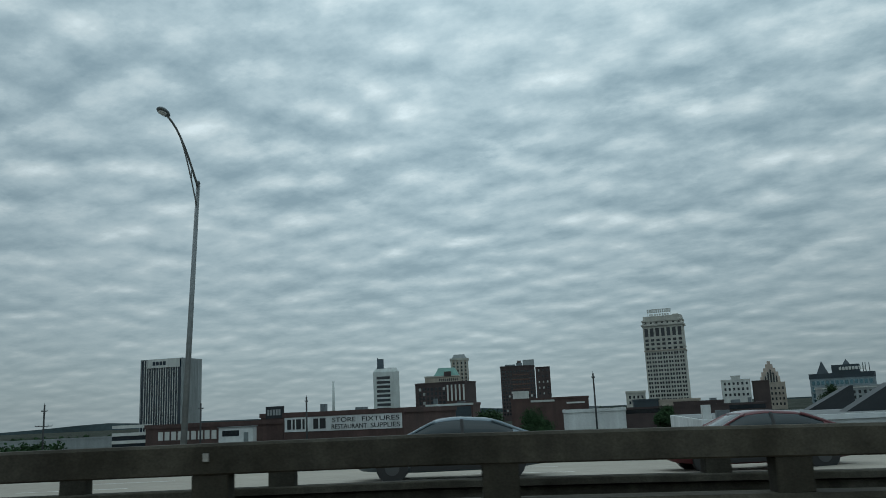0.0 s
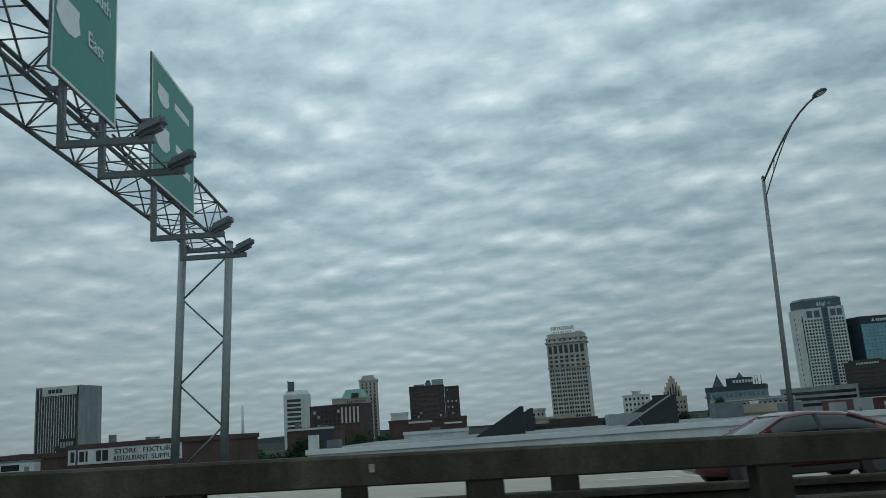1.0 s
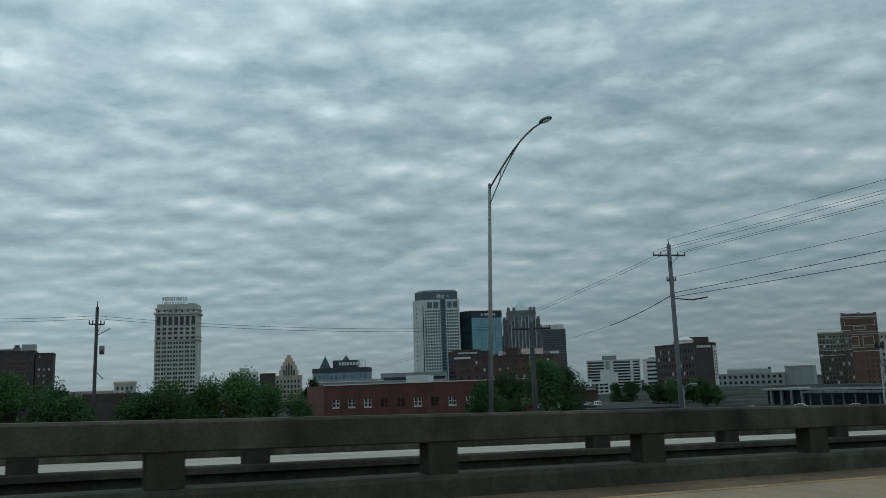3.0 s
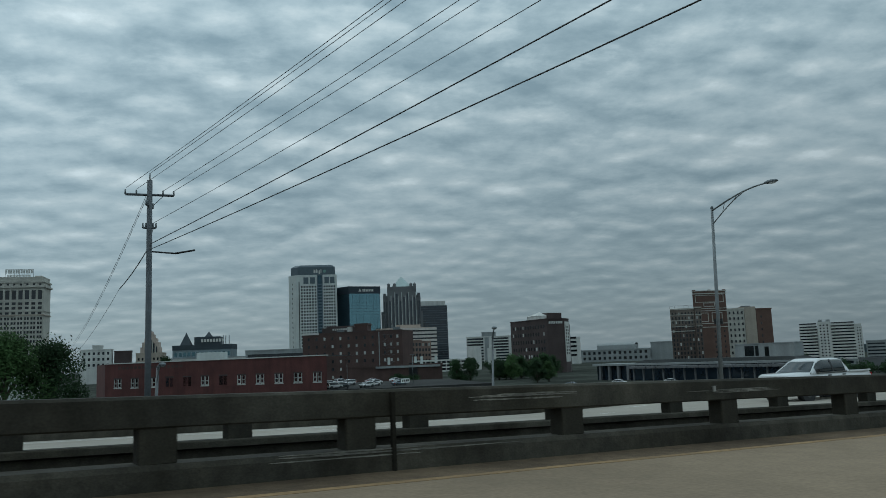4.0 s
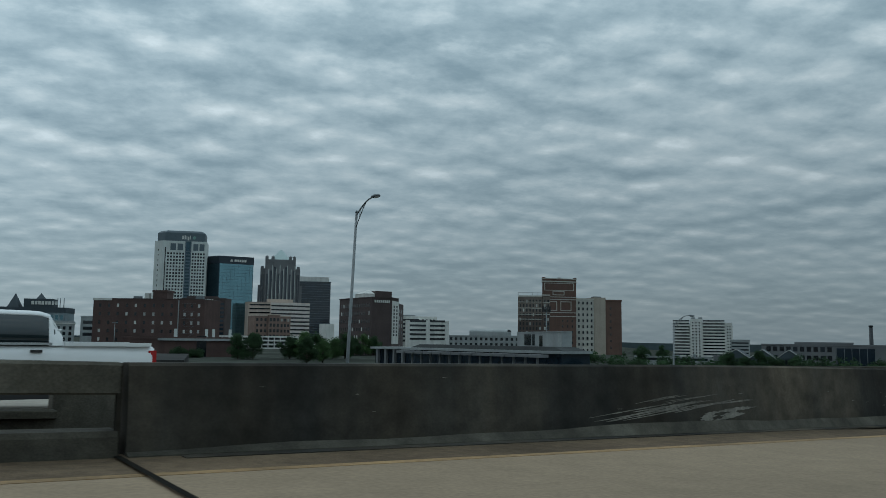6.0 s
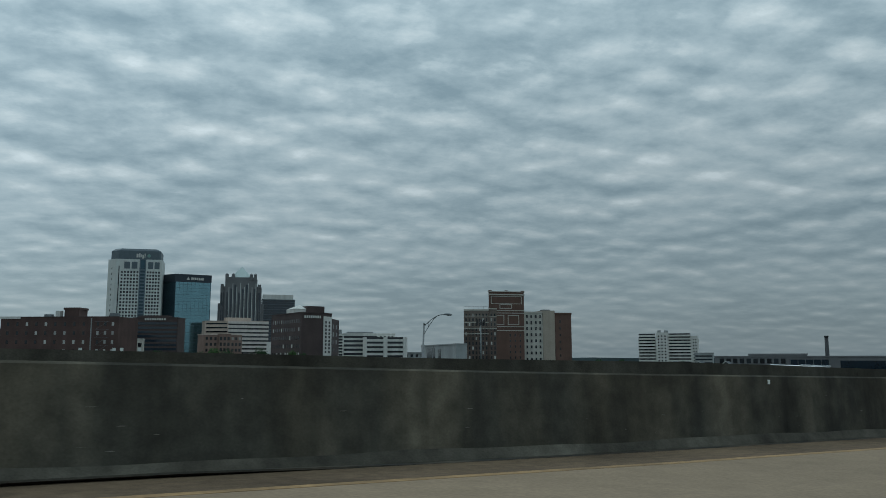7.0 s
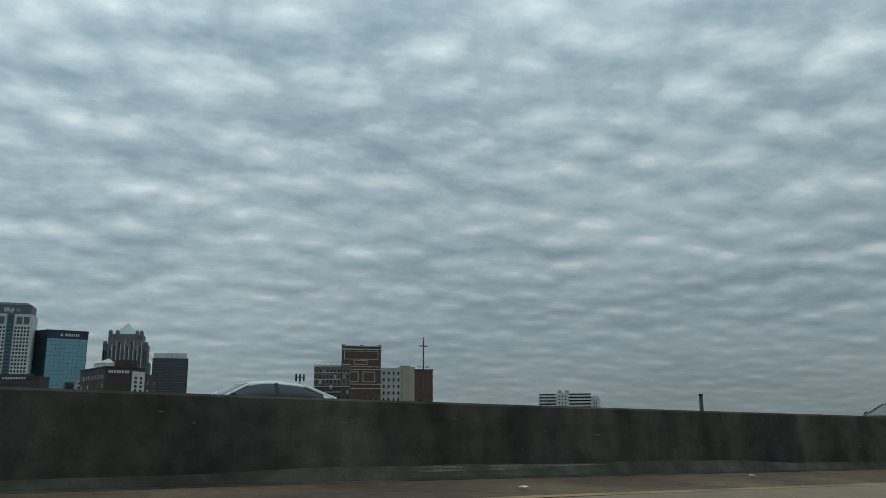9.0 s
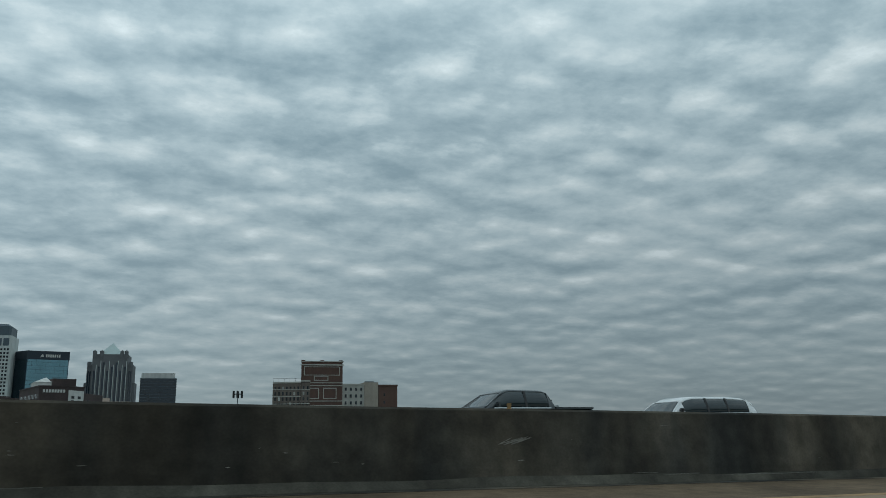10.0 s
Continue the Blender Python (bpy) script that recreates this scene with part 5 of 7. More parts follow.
part("roof_rail", tubes(((-15, 4.5, 40 - GROUND), (0, 0.5, 40 - GROUND), 0.08), *[((-15 + k * 3, 4.5 - k * 0.8, 38 - GROUND), (-15 + k * 3, 4.5 - k * 0.8, 40 - GROUND), 0.07) for k in range(6)], n=5), galv_dark, b)
block(b, 12.6, 16, GROUND, 36.5, cream_stone, x0=TW + 0.1, y0=0.5)
windows(b, "front", 12, 16, TW + 0.4, TW + 12.4, 4, 2, 33, 9, 1.1, 1.8, seed=2)
block(b, 8.2, 16, GROUND, 37.8, tan_stone, x0=TW + 12.8, y0=0.2, cap=False)
part("roof_vent", boxes((TW + 14, TW + 19, 3, 8, 37.8 - GROUND, 38.6 - GROUND)), galv_dark, b)
block(b, 11.2, 16, GROUND, 36.0, hotel_brick, x0=TW + 21.1, y0=0.0)
windows(b, "front", 12, 16, TW + 22, TW + 27, 1, 4, 30, 7, 0.9, 1.5)

# pale apartment slab with balconies
b = building("apartment_tower", 950, 646, -56.0, "pale apartment slab with rows of balconies", "apartment building")
W, D = 66.0, 20
block(b, W, D, -27, 28.4, white_conc)
part("core", boxes((20, 33, -1.2, 12, -27, 36 - GROUND)), white_conc, b)
block(b, 32, 14, 28.4, 31.5, white_conc, x0=33.2, y0=2)
for u in (23, 31):
    part("roof_tank", tubes(((u, 4, 36 - GROUND), (u, 4, 38.6 - GROUND), 2.2), n=12), grey_conc, b)
for k in range(-7, 9):
    for u0, u1 in ((0.5, 19), (34, 58)):
        part("balcony", boxes((u0, u1, -1.6, 0, 3 + k * 3.55 - GROUND, 4.85 + k * 3.55 - GROUND)), white_conc, b)
        part("balcony_glass", boxes((u0, u1, -0.1, 0.1, 4.9 + k * 3.55 - GROUND, 6.4 + k * 3.55 - GROUND)), glass_dark, b)
windows(b, "front", W, D, 21, 32, 3, -21.5, 31, 16, 1.5, 1.6)
for ob in b.children[-48:]:
    ob.location.y -= 1.2
windows(b, "front", W, D, 60, 65, 2, -21, 27, 15, 1.2, 1.6)
b = building("office_building", 891.6, 524.5, -56.0, "low grey office block beyond the apartments", "office building")
block(b, 18, 14, -23, 11.8, grey_conc)
for k in range(-6, 4):
    part("ribbon_window", boxes((1, 17, -0.1, 0.1, -2 + k * 3.4 - GROUND, -0.6 + k * 3.4 - GROUND)), glass_dark, b)

b = building("long_low_building", 659.3, 332.2, -60.0, "long grey flat-roofed building with roof plant")
block(b, 130, 24, -13, 8.2, granite)
block(b, 34, 16, 8, 9.6, granite, x0=20, y0=4)
part("glazing", boxes((44, 66, -0.15, 0.1, -8, 6.4)), glass_navy, b)
for k in range(6):
    part("mullion", boxes((44.2 + k * 4.3, 44.5 + k * 4.3, -0.3, -0.15, -8, 6.4)), galv_dark, b)
each_box("glazing", glass_navy, b, (72, 96, -0.15, 0.1, -8, 5.8), (100, 126, -0.15, 0.1, -8, 5.8))
for k in range(10):
    for z in (-7, -1.5, 4):
        part("window", boxes((3 + k * 4, 5.6 + k * 4, -0.1, 0.1, z, z + 3)), glass_dark, b)
b = building("low_building", 690, 470, -50.0, "row of low grey commercial roofs beyond the hotel")
b.location.z = -7.5
block(b, 60, 20, -4, 4.6, grey_conc)
block(b, 22, 14, -6, 5.6, granite, x0=62)
each_box("roof_unit", galv, b, (8, 12, 4, 7, 4.7, 6.4), (30, 36, 5, 8, 4.7, 6.0), (46, 48, 4, 6, 4.7, 6.8))
each_box("ribbon_window", glass_dark, b, (3, 26, -0.1, 0.1, 1.8, 3.6), (30, 57, -0.1, 0.1, 1.8, 3.6))
b = building("gabled_house", 485.5, 232.6, -60.0, "dark gabled brick building with pale bargeboards", "house")
for k in range(3):
    x0 = k * 10.5
    part("wall", boxes((x0, x0 + 9.5, 0, 14, -6, 2.6 - GROUND)), slate, b)
    bm = bmesh.new()
    vs = [bm.verts.new(v) for v in ((x0 - 0.5, -0.5, 2.6 - GROUND), (x0 + 10, -0.5, 2.6 - GROUND), (x0 + 4.75, -0.5, 6.3 - GROUND), (x0 - 0.5, 14, 2.6 - GROUND), (x0 + 10, 14, 2.6 - GROUND), (x0 + 4.75, 14, 6.3 - GROUND))]
    for q in ((0, 1, 2), (3, 5, 4), (0, 2, 5, 3), (1, 4, 5, 2), (0, 3, 4, 1)):
        bm.faces.new([vs[i] for i in q])
    part("roof", bm, slate, b)
    part("bargeboard", tubes(((x0 - 0.5, -0.6, 2.6 - GROUND), (x0 + 4.75, -0.6, 6.3 - GROUND), 0.14), ((x0 + 10, -0.6, 2.6 - GROUND), (x0 + 4.75, -0.6, 6.3 - GROUND), 0.14), n=4), white_conc, b)
    part("window", boxes((x0 + 3, x0 + 6.5, -0.1, 0.1, -1 - GROUND, 2 - GROUND)), glass_dark, b)
# brick chimney, aerials
st = thing("chimney_stack", pose(730, 297, GROUND), "sooty black chimney stack with a broader rim", "chimney")
part("shaft", tubes(((0, 0, -13), (0, 0, 20.8), 1.5, 1.15), n=16), black_metal, st)
part("rim", tubes(((0, 0, 20.8), (0, 0, 21.8), 1.35), n=16), black_metal, st)
st = thing("chimney_stack", pose(-224.5, 974.5, GROUND), "tall pale slender chimney", "chimney")
part("shaft", tubes(((0, 0, 0), (0, 0, 55), 2.0, 1.3), n=14), pale_stone, st)
mast = thing("phone_mast", pose(454.6, 313.3, GROUND), "slim phone mast with a ring of antennas", "phone mast")
part("pole", tubes(((0, 0, 0), (0, 0, 25.4), 0.35, 0.22), n=8), galv, mast)
part("platform", tubes(((0, 0, 24.4), (0, 0, 24.7), 1.5), n=10), galv_dark, mast)
for k in range(6):
    a = k * math.tau / 6
    part("antenna", boxes((1.9 * math.cos(a) - 0.3, 1.9 * math.cos(a) + 0.3, 1.9 * math.sin(a) - 0.2, 1.9 * math.sin(a) + 0.2, 23.0, 25.8)), plastic_black, mast)

# ---- low buildings close to the motorway at the start ----
b = building("warehouse", 16.5, 77.2, -5.0, "white-painted warehouse with a flat roof edge and dark garage doors", "warehouse")
W, D, H = 51.4, 34, 11.62
part("wall", boxes((0, 45.5, 0, D, 0, H), (45.5, W, 0, 18, 0, H)), white_build, b)
part("parapet", boxes((-0.15, W + 0.15, -0.15, 0.3, H - 0.4, H + 0.05)), white_roof, b)
part("roof", boxes((0.3, 45.3, 0.32, D, H + 0.002, H + 0.03), (45.3, W - 0.2, 0.32, 17.8, H + 0.002, H + 0.03)), grey_roofing, b)
each_box("door_frame", white_roof, b, (W, W + 0.1, 2.0, 7.6, 8.4, 11.2), (W, W + 0.1, 8.4, 14.6, 8.4, 11.2))
each_box("garage_door", glass_dark, b, (W + 0.1, W + 0.14, 2.3, 7.3, 8.5, 11.0), (W + 0.1, W + 0.14, 8.7, 14.3, 8.5, 11.0))
for u, y, h, L in ((19.6, 8.8, 2.7, 5.0), (20.6, 26, 2.7, 5.4), (34.5, 8.8, 2.75, 5.2), (35.2, 26, 2.7, 5.4)):
    bm = bmesh.new()
    vs = [bm.verts.new((u + a, y + c, H + z)) for c in (0, 2.6) for a, z in ((-L, 0), (0, 0), (0, h), (-0.35, h))]
    for q in ((0, 1, 2, 3), (4, 7, 6, 5), (1, 5, 6, 2), (2, 6, 7, 3), (3, 7, 4, 0), (0, 4, 5, 1)):
        bm.faces.new([vs[i] for i in q])
    part("roof_monitor", bm, black_metal, b, "black shed-roof skylight")
part("corner_stub", boxes((0, 0.75, 0.35, 1.4, H, H + 1.35)), white_build, b)
each_box("roof_unit", galv_dark, b, (1.4, 2.6, 1.6, 2.6, H, H + 0.8), (40.5, 43.5, 20, 23, H, H + 1.7), (44.5, 46.2, 9, 11, H, H + 1.2))
each_box("roof_unit", grey_conc, b, (47.3, 48.5, 4, 5, H, H + 0.9), (49.1, 50.4, 3, 4, H, H + 1.1), (29, 34, 22, 26, H, H + 1.3))
part("vent_pipe", tubes(((48.9, 2.0, H), (48.9, 2.0, H + 0.6), 0.12), n=8), galv, b)
part("vent_pipe", tubes(((50.8, 1.5, H), (50.8, 1.5, H + 0.7), 0.1), n=8), galv, b)
part("flood_light", tubes(((30, 0.2, H), (29.4, -0.9, H + 0.7), 0.04), n=6), galv_dark, b)
b = building("low_building", 63.0, 97.5, -5.0, "plain tan flat-roofed block behind a white warehouse")
block(b, 6.2, 9, GROUND, 12.45, tan_stone)
each_box("roof_unit", white_build, b, (1.8, 2.6, 3, 4, 12.5, 13.3))
part("flue", tubes(((6.4, 2, 12), (6.4, 2, 13.6), 0.09), n=8), galv_dark, b)
b = building("low_building", 96, 250, -5.0, "low red brick building with a pale side block")
block(b, 26, 16, GROUND, 8.6, red_brick)
windows(b, "front", 26, 16, 1, 25, 6, 4.6, 4.6, 1, 1.6, 1.9, lit=0.2, seed=9)
each_box("roof_unit", galv_dark, b, (4, 6, 3, 5, 8.6, 10.2), (15, 18, 4, 7, 8.6, 9.8))
block(b, 9, 10, GROUND, 9.6, pale_stone, x0=27)

CA = math.degrees(math.atan2(182.2 - 194.5, -53.8 + 91.6))
b = building("brick_warehouse", -91.6, 194.5, CA, "long low red-brown brick shop with painted white lettering", "warehouse")
W = 40.0
block(b, W, 30, GROUND, 12.9, brown_brick)
block(b, 7, 12, 12, 14.3, brown_brick, x0=31, y0=4)
bars(b, sign_letters(4.0, 22.0, 9.6, 11.6, 9, 0.3), white_conc, y=0.0, deep=0.08, name="painted_letter_bar")
part("billboard", boxes((34.5, 39.3, 1.0, 1.4, 13.6 - GROUND, 16.3 - GROUND)), black_metal, b, "black roof billboard")
bars(b, sign_letters(35.0, 38.8, 14.3, 15.6, 5, 0.3), grey_conc, y=0.98, deep=0.05)
DX = math.degrees(math.atan2(163.3 - 172.7, -23.7 + 50.7))
b = building("store_building", -50.7, 172.7, DX, "brown brick store with a long white painted sign wall", "store")
W = 28.8
block(b, W, 26, GROUND, 14.1, brown_brick)
part("sign_wall", boxes((0.3, W - 0.3, -0.15, 0, 10.6 - GROUND, 13.6 - GROUND)), white_build, b, "white painted sign wall")
for u0, u1 in ((1.0, 2.0), (2.4, 2.9), (3.3, 4.5), (4.9, 5.4), (7.6, 8.8), (9.2, 10.6)):
    part("painted_letter_bar", boxes((u0, u1, -0.2, -0.15, 11.1 - GROUND, 13.2 - GROUND)), plastic_black, b)
for word, u, z, w in (("STORE", 12.2, 12.3, 5.6), ("FIXTURES", 19.2, 12.3, 8.6), ("RESTAURANT", 12.0, 10.95, 8.4), ("SUPPLIES", 21.3, 10.95, 6.7)):
    lettering(word, 0.95, 0.06, plastic_black, b, pose(u, -0.2, z - GROUND), width=w)
each_box("roof_stack", galv_dark, b, (6, 7.2, 5, 6, 14 - GROUND, 16.2 - GROUND), (13, 15, 8, 10, 14 - GROUND, 15.2 - GROUND))
part("door", boxes((24.5, 27.0, -0.1, 0.1, 6 - GROUND, 9.2 - GROUND)), tan_stone, b)
b = building("low_building", -38, 330, -8.0, "low red-brown brick building with a pale roof edge")
block(b, 19, 16, GROUND, 16.0, brown_brick)
part("end_wall", boxes((11.0, 18.4, -0.25, 0, 3, 15 - GROUND)), slate, b, "dark slate-coloured panel over the right end of the front")
each_box("roof_stack", galv_dark, b, (2, 3.4, 4, 6, 16, 18.6), (12, 15, 3, 6, 16, 17.0))
part("coping", boxes((-0.3, 19.3, -0.4, 0.2, 15.5 - GROUND, 16.3 - GROUND)), pale_stone, b)
b = building("site_office", -64.7, 171.8, 4.0, "white site cabin with a dark window on a raised lot", "cabin")
part("body", boxes((0, 7.4, 0, 3, 8.5, 12.1)), white_build, b)
part("roof", boxes((-0.2, 7.6, -0.25, 3.2, 12.1, 12.3)), grey_roofing, b)
part("door", boxes((5.4, 6.4, -0.06, 0.02, 8.7, 11.0)), galv, b)
part("window", boxes((0.8, 4.4, -0.06, 0.05, 10.3, 11.5)), glass_dark, b)
part("frame", boxes((0.1, 7.3, 0.2, 2.8, 0, 8.5)), brown_brick, b, "brick plinth")
b = building("low_building", -5.0, 420.0, -2.0, "low red-brown brick block with white roof patches")
block(b, 39, 20, GROUND, 17.4, brown_brick)
block(b, 8, 8, 17, 21.2, white_conc, x0=1, y0=2)
each_box("white_roof_edge", white_conc, b, (10, 22, -0.4, 0.2, 15.8 - GROUND, 16.8 - GROUND), (28, 37, -0.4, 0.2, 14.4 - GROUND, 15.2 - GROUND))
b = building("low_building", 13.0, 259.7, -4.0, "white-walled low shop building with rooftop plant")
block(b, 19, 18, GROUND, 11.7, white_build)
part("roof_unit", boxes((8, 11, 3, 5, 11.7 - GROUND, 13 - GROUND)), galv_dark, b)
part("shop_door", boxes((2, 4, -0.1, 0.1, 3 - GROUND, 6 - GROUND)), hotel_brick, b)
b = building("low_building", 50, 420, -4.0, "row of low grey and dark commercial roofs")
block(b, 70, 24, GROUND, 10.6, dark_brick)
block(b, 24, 20, GROUND, 12.4, dark_brick, x0=26, y0=2)
block(b, 12, 12, 10.6, 14.4, slate, x0=6.5, y0=2)
block(b, 20, 12, 10.6, 13.8, tan_stone, x0=19, y0=3)
each_box("roof_unit", galv_dark, b, (44, 47, 4, 7, 12.4, 14.0), (54, 58, 3, 6, 10.6, 12.6), (62, 63.5, 4, 5, 10.6, 13.4))
each_box("ribbon_window", glass_dark, b, (2, 24, -0.1, 0.1, 8 - GROUND, 10.0 - GROUND), (52, 69, -0.1, 0.1, 8 - GROUND, 10.0 - GROUND))
b = building("parking_deck", -170, 330, 14.0, "distant white parking deck with open floors", "parking deck")
block(b, 16, 14, GROUND, 9.5, glass_dark, cap=False, y0=0.5)
for k in range(5):
    part("deck_band", boxes((0, 16, 0, 0.6, k * 3.1, k * 3.1 + 1.3)), white_conc, b)
b = building("low_building", -330, 480, 18.0, "distant pale low buildings")
block(b, 90, 20, GROUND, 7.0, grey_conc)
block(b, 30, 20, GROUND, 10.0, grey_conc, x0=100)

# ---- utility poles and overhead lines ----
def utility_pole(x, y, top, arms, label="weathered wooden utility pole with cross-arms", lean=(0, 0), r=0.21, wood=None):
    wood = wood or pole_wood
    p = thing("utility_pole", pose(x, y, GROUND, lean[0], lean[1], 0), label, "utility pole", "utility poles beside the motorway")
    h = top - GROUND
    part("pole", tubes(((0, 0, 0), (0, 0, h), r, r * 0.72), n=10), wood, p)
    for dz, half, ang in arms:
        c, s = math.cos(radians(ang)), math.sin(radians(ang))
        part("cross_arm", tubes(((-half * c, -half * s, h - dz), (half * c, half * s, h - dz), r * 0.33), n=6), wood, p)
        for k in (-1, -0.55, 0.55, 1):
            part("insulator", tubes(((half * k * c, half * k * s, h - dz), (half * k * c, half * k * s, h - dz + (0.28 if r > 0.1 else 0.06)), min(0.05, r * 0.5), min(0.04, r * 0.4)), n=6), galv_dark, p)
        if r > 0.1:
            part("arm_brace", tubes(((half * 0.6 * c, half * 0.6 * s, h - dz), (0, 0, h - dz - 0.8), 0.025), n=4), galv_dark, p)
    part("pole_top_pin", tubes(((0, 0, h), (0, 0, h + 0.4), 0.04), n=6), galv_dark, p)
    return p


def overhead_line(a, b, sag, r, label):
    pts = [Vector(a).lerp(Vector(b), k / 16) - Vector((0, 0, sag * 4 * (k / 16) * (1 - k / 16))) for k in range(17)]
    return tagged(part("overhead_line", pipe(pts, r, 5), wire_m, None), label, "cable", "overhead lines")


utility_pole(74.1, 56.5, 16.6, ((0.7, 0.4, 10),), "dark leaning wooden utility pole", (0, 3.6), 0.17)
o = utility_pole(89.8, 68.5, 17.6, ((1.2, 0.5, 20),), "wooden utility pole with a transformer", r=0.15)
part("transformer", tubes(((0.4, -0.25, 14.3), (0.4, -0.25, 14.9), 0.17), n=10), galv_dark, o)
part("bracket", tubes(((0, 0, 13.2), (0.55, -0.3, 12.6), 0.03), ((0, 0, 15.6), (0.9, -0.3, 16.1), 0.03), n=6), galv_dark, o)
o = utility_pole(129.5, 56.4, 21.3, ((0.85, 1.3, -8), (2.75, 0.35, -8), (1.5, 0.55, 62)), "tall grey utility pole with cross-arms and many lines", wood=pole_grey)
part("splice_case", tubes(((0.1, 0, 17.2), (1.3, -0.6, 17.05), 0.045), ((1.3, -0.6, 17.05), (2.3, -1.1, 17.2), 0.055), n=8), plastic_black, o, "black cable splice case")
utility_pole(118.1, 57.5, 15.5, ((0.4, 1.3, -20),), "short wooden utility pole with a cross-arm")
utility_pole(146, -46, 29.0, ((0.7, 1.55, -20), (1.9, 0.8, -20)), "tall grey utility pole across the motorway")
utility_pole(-90.7, 149.6, 18.1, ((1.2, 0.6, 0), (4.0, 1.7, 0)), "wooden utility pole in front of a brick shop")
utility_pole(-60, 150, 17.0, ((1.0, 0.5, 0),), "slim wooden utility pole")
utility_pole(-41.6, 157.2, 17.4, ((0.8, 0.3, 0),), "slim wooden utility pole beside the store")
utility_pole(14.3, 161.1, 19.4, ((0.8, 0.3, 0),), "slim dark utility pole near the warehouse")
utility_pole(302.0, 35.0, 9.7, ((0.03, 0.2, -10), (1.0, 0.3, -10)), "slim utility pole with two short cross-arms", (0, 0), 0.045)
utility_pole(66, 120, 15.0, ((0.8, 0.4, 0),), "slim utility pole behind the warehouse")
A, B = (129.5, 56.4), (146, -46)
for dx, z in ((-1.25, 20.8), (-0.7, 20.75), (0.7, 20.7), (1.25, 20.7), (0.0, 21.7), (0.15, 18.8)):
    overhead_line((A[0] + dx, A[1], z), (B[0] + dx, B[1], z + 6.2), 0.8, 0.013, "thin black power line")
for z, up, r in ((17.6, 6.2, 0.022), (17.3, 4.0, 0.022)):
    overhead_line((A[0], A[1], z), (B[0], B[1], z + up), 0.7, r, "thick black telephone cable")
o = overhead_line((129.5, 56.4, 17.5), (128.9, 64.0, 15.8), 0.15, 0.03, "black telephone cable ending in a coiled loop")
overhead_line((128.9, 64.0, 15.8), (131.0, 158.6, 12.5), 1.5, 0.012, "thin black service cable")
for dz in (0.4, 0.6):
    overhead_line((129.5, 56.4, 21.3 - dz), (132.5, 158.6, 15.2 - dz * 2), 1.2, 0.013, "thin black power line")
    overhead_line((75.0, 56.5, 16.4 - dz), (89.8, 68.5, 17.4 - dz), 0.25, 0.012, "thin black power line")
    overhead_line((89.8, 68.5, 17.4 - dz), (118.1, 57.5, 15.7 - dz), 0.5, 0.012, "thin black power line")
overhead_line((74.9, 56.5, 13.4), (110, 130, 8.5), 0.6, 0.02, "thin black service cable to a building")


# ---- trees ----
def tree(x, y, top, spread, label, dark=False, seed=0, base=GROUND, low=0.2):
    rnd = random.Random(seed)
    t = thing("tree", pose(x, y, base), label, "tree", "trees beside the motorway")
    h = top - base
    tr = tubes(((0, 0, 0), (0.1, 0, h * 0.4), h * 0.022 + 0.08, h * 0.014 + 0.05), ((0.1, 0, h * 0.4), (0.0, 0.1, h * 0.8), h * 0.014 + 0.05, 0.04))
    clumps = []
    for k in range(24):
        a, rr = rnd.uniform(0, math.tau), spread * math.sqrt(rnd.random()) * 0.85
        zz = h * rnd.uniform(low + 0.12, 0.93)
        rr *= 1.0 if zz < h * 0.65 else max(0.25, (1.0 - zz / h) * 2.6)
        c = Vector((rr * math.cos(a), rr * math.sin(a), zz))
        clumps.append((c, spread * rnd.uniform(0.26, 0.46)))
        tube(tr, (0.05, 0, max(h * low, zz - spread * 0.6)), c, h * 0.008 + 0.03, 0.02, n=5, cap=False)
    part("trunk", tr, bark, t)
    verts, faces = [], []
    for c, r in clumps:
        for q in range(700 if y < 100 else 330):
            v = Vector((rnd.gauss(0, 1), rnd.gauss(0, 1), rnd.gauss(0, 0.8)))
            v = v.normalized() * r * (rnd.random() ** 0.4) * (1.0 if rnd.random() < 0.85 else 1.35)
            p = c + v
            u = Vector((rnd.gauss(0, 1), rnd.gauss(0, 1), rnd.gauss(0, 1))).normalized()
            w = u.orthogonal().normalized()
            s = spread * rnd.uniform(0.02, 0.042) if y < 100 else spread * rnd.uniform(0.035, 0.07)
            i = len(verts)
            verts += [p - u * s, p + w * s * 0.55, p + u * s * 1.1, p - w * s * 0.55]
            faces.append((i, i + 1, i + 2, i + 3))
    me = bpy.data.meshes.new("crown")
    me.from_pydata([tuple(v) for v in verts], [], faces)
    part("crown", me, leaf_dark if dark else leaf_m, t, "leafy crown with gaps")
    return t


